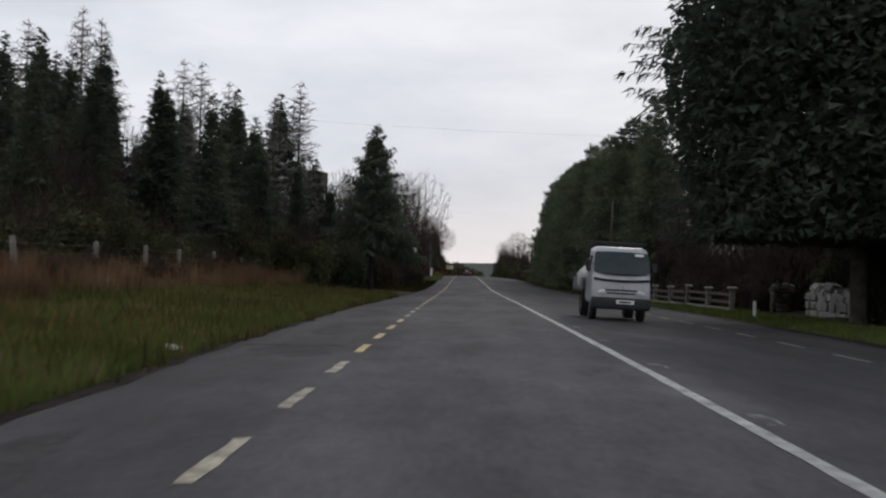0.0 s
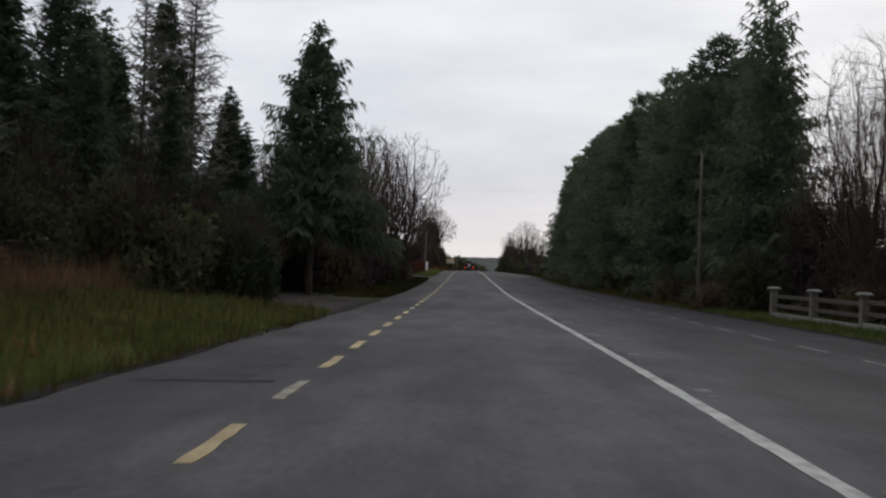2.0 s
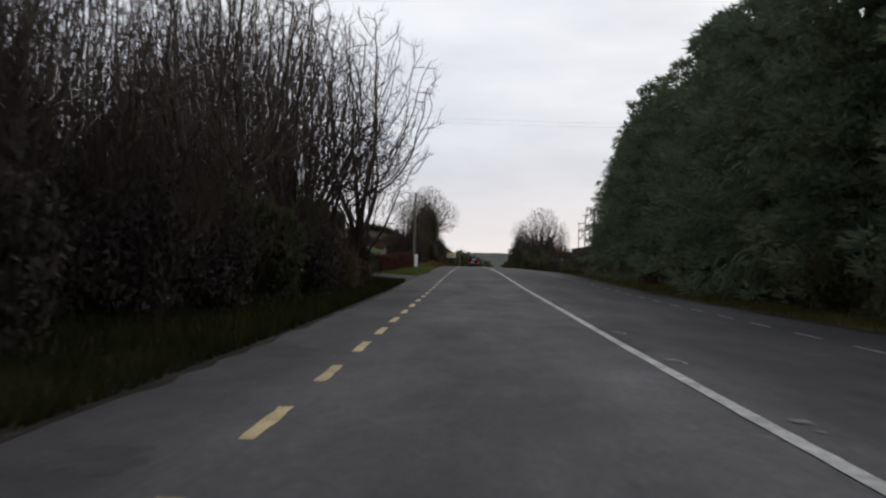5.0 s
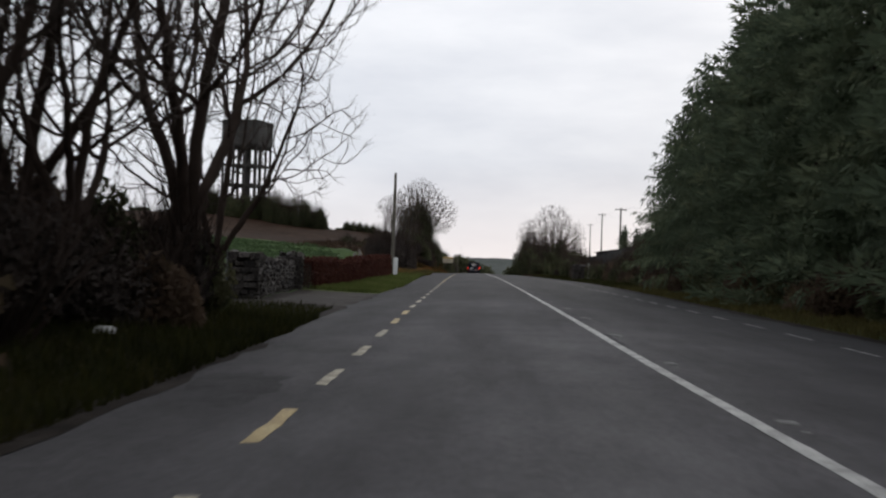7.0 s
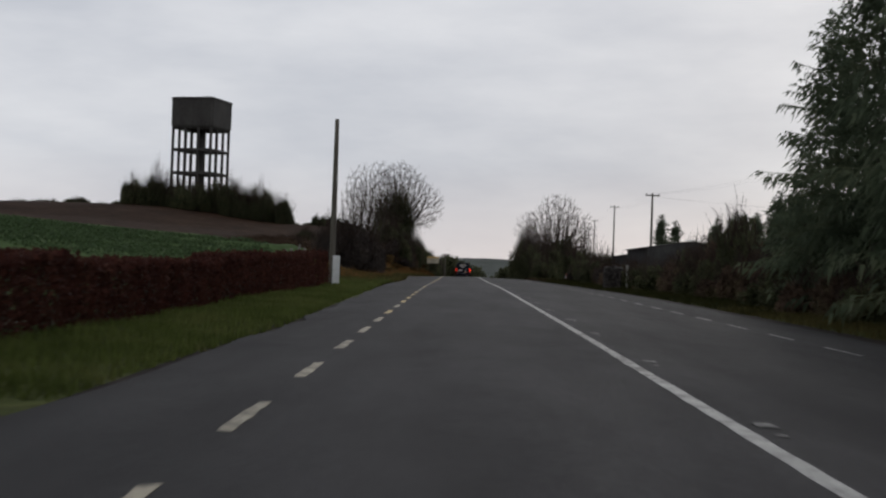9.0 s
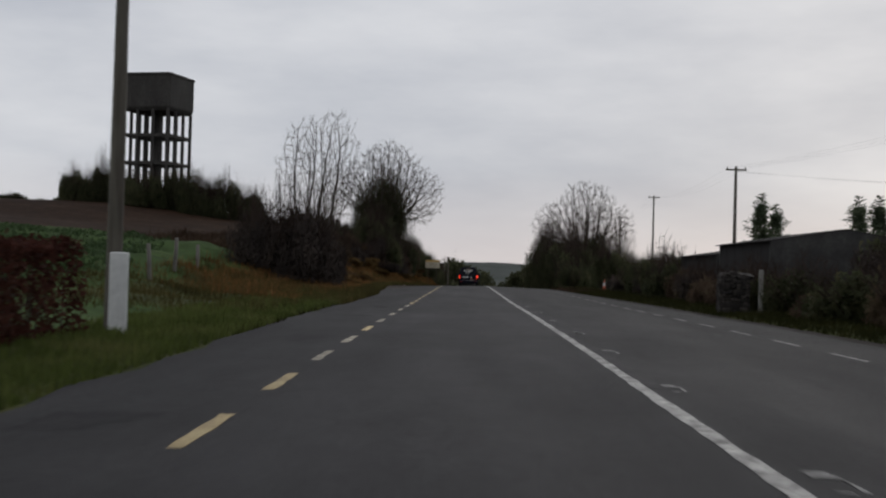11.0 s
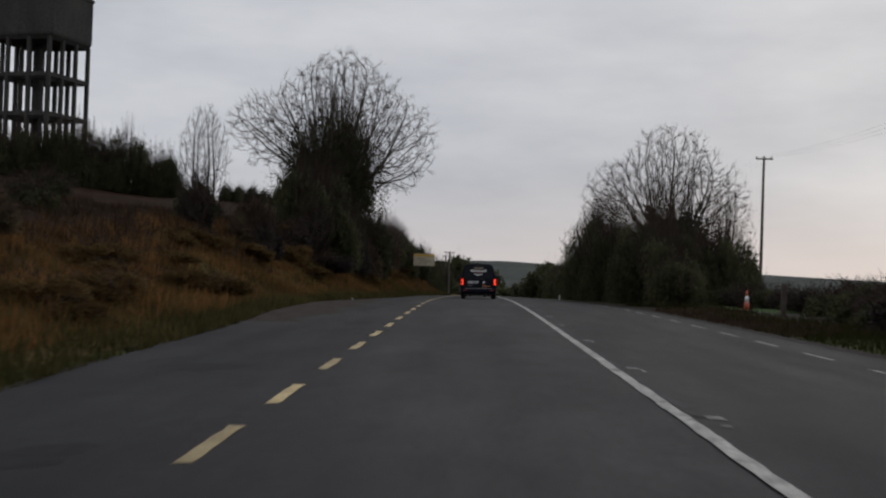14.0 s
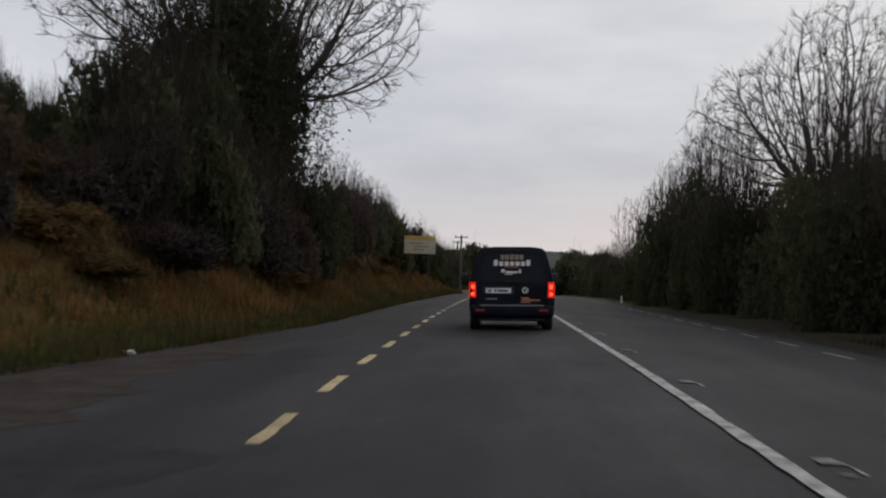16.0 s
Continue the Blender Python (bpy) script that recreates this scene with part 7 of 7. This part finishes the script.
def litter(x, y, size, seed, label):
    """A crumpled scrap lying in the verge."""
    gg = random.Random(seed)
    bm = bmesh.new()
    bmesh.ops.create_icosphere(bm, subdivisions=2, radius=size)
    for vtx in bm.verts:
        vtx.co = Vector((vtx.co.x * 1.3, vtx.co.y, max(vtx.co.z, -0.4 * size) * 0.7)) * gg.uniform(0.6, 1.15)
    ob = new("litter", bm_mesh("litter", bm, M_SACK))
    ob.matrix_basis = put_on(x, y, 0.06)
    tagged(ob, label, "litter", "roadside litter")


litter(-4.75, 17.7, 0.12, 1, "crumpled white scrap in the grass verge")
litter(-6.0, 138.2, 0.16, 2, "crumpled white plastic bag below the trees")
litter(-5.3, 131.0, 0.09, 3, "small pale scrap in the rough grass")
litter(-5.9, 309.0, 0.10, 4, "small pale scrap at the foot of the bank")

# ---- grass ----
def blades(name, label, n, place, h, w, mat, seed, lean=0.5):
    """Many grass blades, each a bent sliver."""
    gg = np.random.RandomState(seed)
    x, y, k = place(gg, n)
    z = land(x, y)
    a = gg.uniform(0, 6.283, n)
    hh = h * gg.uniform(0.45, 1.25, n) * k
    d = np.stack([np.cos(a), np.sin(a)], 1)
    ln = gg.uniform(0.05, lean, n) * hh
    ww = w * gg.uniform(0.6, 1.4, n)
    p0 = np.stack([x - d[:, 1] * ww, y + d[:, 0] * ww, z - 0.02], 1)
    p1 = np.stack([x + d[:, 1] * ww, y - d[:, 0] * ww, z - 0.02], 1)
    p2 = np.stack([x + d[:, 0] * ln, y + d[:, 1] * ln, z + hh], 1)
    v = np.stack([p0, p1, p2], 1).reshape(-1, 3)
    tagged(new(name, mesh_of(name, v, np.arange(3 * n).reshape(-1, 3), mat)), label, "grass", kind="stuff")


def along(y0, y1, d0, d1, side, clump=0.0, power=1.0, per=40):
    def place(gg, n):
        y = gg.uniform(y0, y1, n)
        d = d0 + (d1 - d0) * gg.random_sample(n) ** power
        if clump:
            c = gg.randint(0, max(1, n // per), n)
            cy, cd = gg.uniform(y0, y1, n), d0 + (d1 - d0) * gg.random_sample(n) ** power
            y, d = cy[c] + gg.normal(0, clump, n), cd[c] + gg.normal(0, clump, n)
            tall = gg.uniform(0.3, 1.35, n)[c]
        else:
            tall = 0.75 + 0.5 * gg.random_sample(n)
        d = np.maximum(d, d0 - 0.1)
        x = np.where(side < 0, edge_l(y) - d, edge_r(y) + d) + bend(y)
        return x, y, tall
    return place


blades("verge_grass", "short green grass on the road verge", 96000, along(2, 68, 0.05, 7.4, -1, 0.0, 1.2), 0.2, 0.017, M_BLADE, 1)
blades("rough_grass", "ragged tussocks of olive grass in the verge", 16000, along(4, 68, 0.0, 6.5, -1, 0.62, 1.0), 0.34, 0.02, M_OLIVE, 31, 0.9)
blades("dead_grass", "yellowed tufts between the green grass", 7000, along(4, 68, 0.2, 6.5, -1, 0.62, 1.0), 0.26, 0.018, M_REED, 32, 0.9)
blades("verge_grass", "short olive grass past the forest entrance", 3000, along(86, 96, 0.3, 2.2, -1), 0.2, 0.016, M_OLIVE, 2)
# These blades carry the copse's shade in their darkened colour
blades("rough_grass", "rough grass and litter below the trees, coloured dark for shade", 36000, along(88, 147, 0.0, 4.2, -1, 0.0, 1.3), 0.24, 0.02, M_SHADEGRASS, 21, 0.9)
blades("rough_grass", "dark rough grass at the foot of the bank", 70000, along(238, 420, 0.0, 6.0, -1, 0.5, 1.7), 0.34, 0.016, M_OLIVE, 22, 0.9)
blades("verge_grass", "short green grass below the hedge", 42000, along(167, 226, 0.1, 2.8, -1), 0.14, 0.015, M_BLADE, 3)
blades("rough_grass", "dark rough grass at the foot of the bank", 12000, along(216, 372, 0.0, 1.6, -1), 0.16, 0.013, M_SHADEGRASS, 23, 0.8)
blades("verge_grass", "short green grass at the foot of the bank", 9000, along(296, 372, 0.2, 2.0, -1, 0.4), 0.2, 0.018, M_BLADE, 4)
blades("dead_grass", "dark withered growth on the upper bank", 60000, along(266, 400, 5.5, 16, -1, 0.7, 0.9), 0.5, 0.02, M_DEAD, 28, 0.9)
blades("verge_grass", "rough green grass on the verge", 24000, along(18, 98, 0.3, 3.0, 1), 0.17, 0.017, M_BLADE, 5)
blades("rough_grass", "dark rough grass below the shelter belt", 28000, along(94, 200, 0.3, 3.0, 1), 0.2, 0.017, M_OLIVE, 24)
blades("rough_grass", "dark rough grass at the field entrance", 4200, along(141, 153, 0.4, 3.4, -1, 0.5), 0.14, 0.017, M_SHADEGRASS, 25, 0.9)
blades("verge_grass", "rough green grass on the verge", 22000, along(196, 286, 0.3, 3.2, 1), 0.17, 0.017, M_SHADEGRASS, 6)
blades("dead_grass", "dark withered growth along the low hedge", 6000, along(282, 304, 0.3, 3.2, 1), 0.16, 0.017, M_DEAD, 29)
blades("verge_grass", "short green grass below the bank", 16000, along(216, 256, 0.1, 3.0, -1), 0.18, 0.016, M_BLADE, 26)
blades("rough_grass", "tufts of rough olive grass below the bank", 14000, along(224, 262, 1.0, 8.0, -1, 0.5), 0.3, 0.016, M_OLIVE, 27, 0.9)
blades("dead_grass", "russet dead grass between the green tufts", 9000, along(236, 258, 1.6, 7.0, -1, 0.5), 0.34, 0.016, M_STRAW, 30, 0.9)
blades("tall_dry_grass", "tall pale dry grass along the wire fence", 36000, along(8, 71, 5.2, 8.8, -1, 0.4, 1.0, 130), 0.78, 0.014, M_REED, 7, 0.35)
blades("dead_grass", "dead russet grass tussocks on the bank", 80000, along(252, 430, 1.2, 7.5, -1, 0.55, 0.9), 0.42, 0.018, M_STRAW, 8, 0.9)
blades("dead_grass", "patches of dead grass in the verge", 5000, along(4, 60, 0.8, 5, -1, 0.5), 0.22, 0.016, M_STRAW, 9, 0.9)
blades("dead_grass", "patches of dead grass in the verge", 12000, along(190, 320, 1.2, 4.5, 1, 0.4), 0.26, 0.016, M_SHADEGRASS, 10, 0.9)


def crop_rows():
    """Leafy root crop in drills beyond the field fence."""
    gg = np.random.RandomState(11)
    n = 30000
    x, y = gg.uniform(-46, -12.5, n), gg.uniform(220, 266, n)
    keep = x < -12.2 - 0.18 * np.maximum(y - 235, 0)
    x, y = x[keep], y[keep]
    n = len(x)
    z = land(x, y) + gg.uniform(0.03, 0.28, n)
    c = np.stack([x, y, z], 1)
    a, b = gg.normal(size=(n, 3)), gg.normal(size=(n, 3))
    a /= np.linalg.norm(a, axis=1, keepdims=True)
    b /= np.linalg.norm(b, axis=1, keepdims=True)
    s = gg.uniform(0.06, 0.15, (n, 1))
    v = np.stack([c - a * s, c + b * s * 0.6, c + a * s, c - b * s * 0.6], 1).reshape(-1, 3)
    tagged(new("root_crop", mesh_of("root_crop", v, np.arange(4 * n).reshape(-1, 4), M_CROP)), "leafy green root crop in the field", "crop", kind="stuff")


crop_rows()
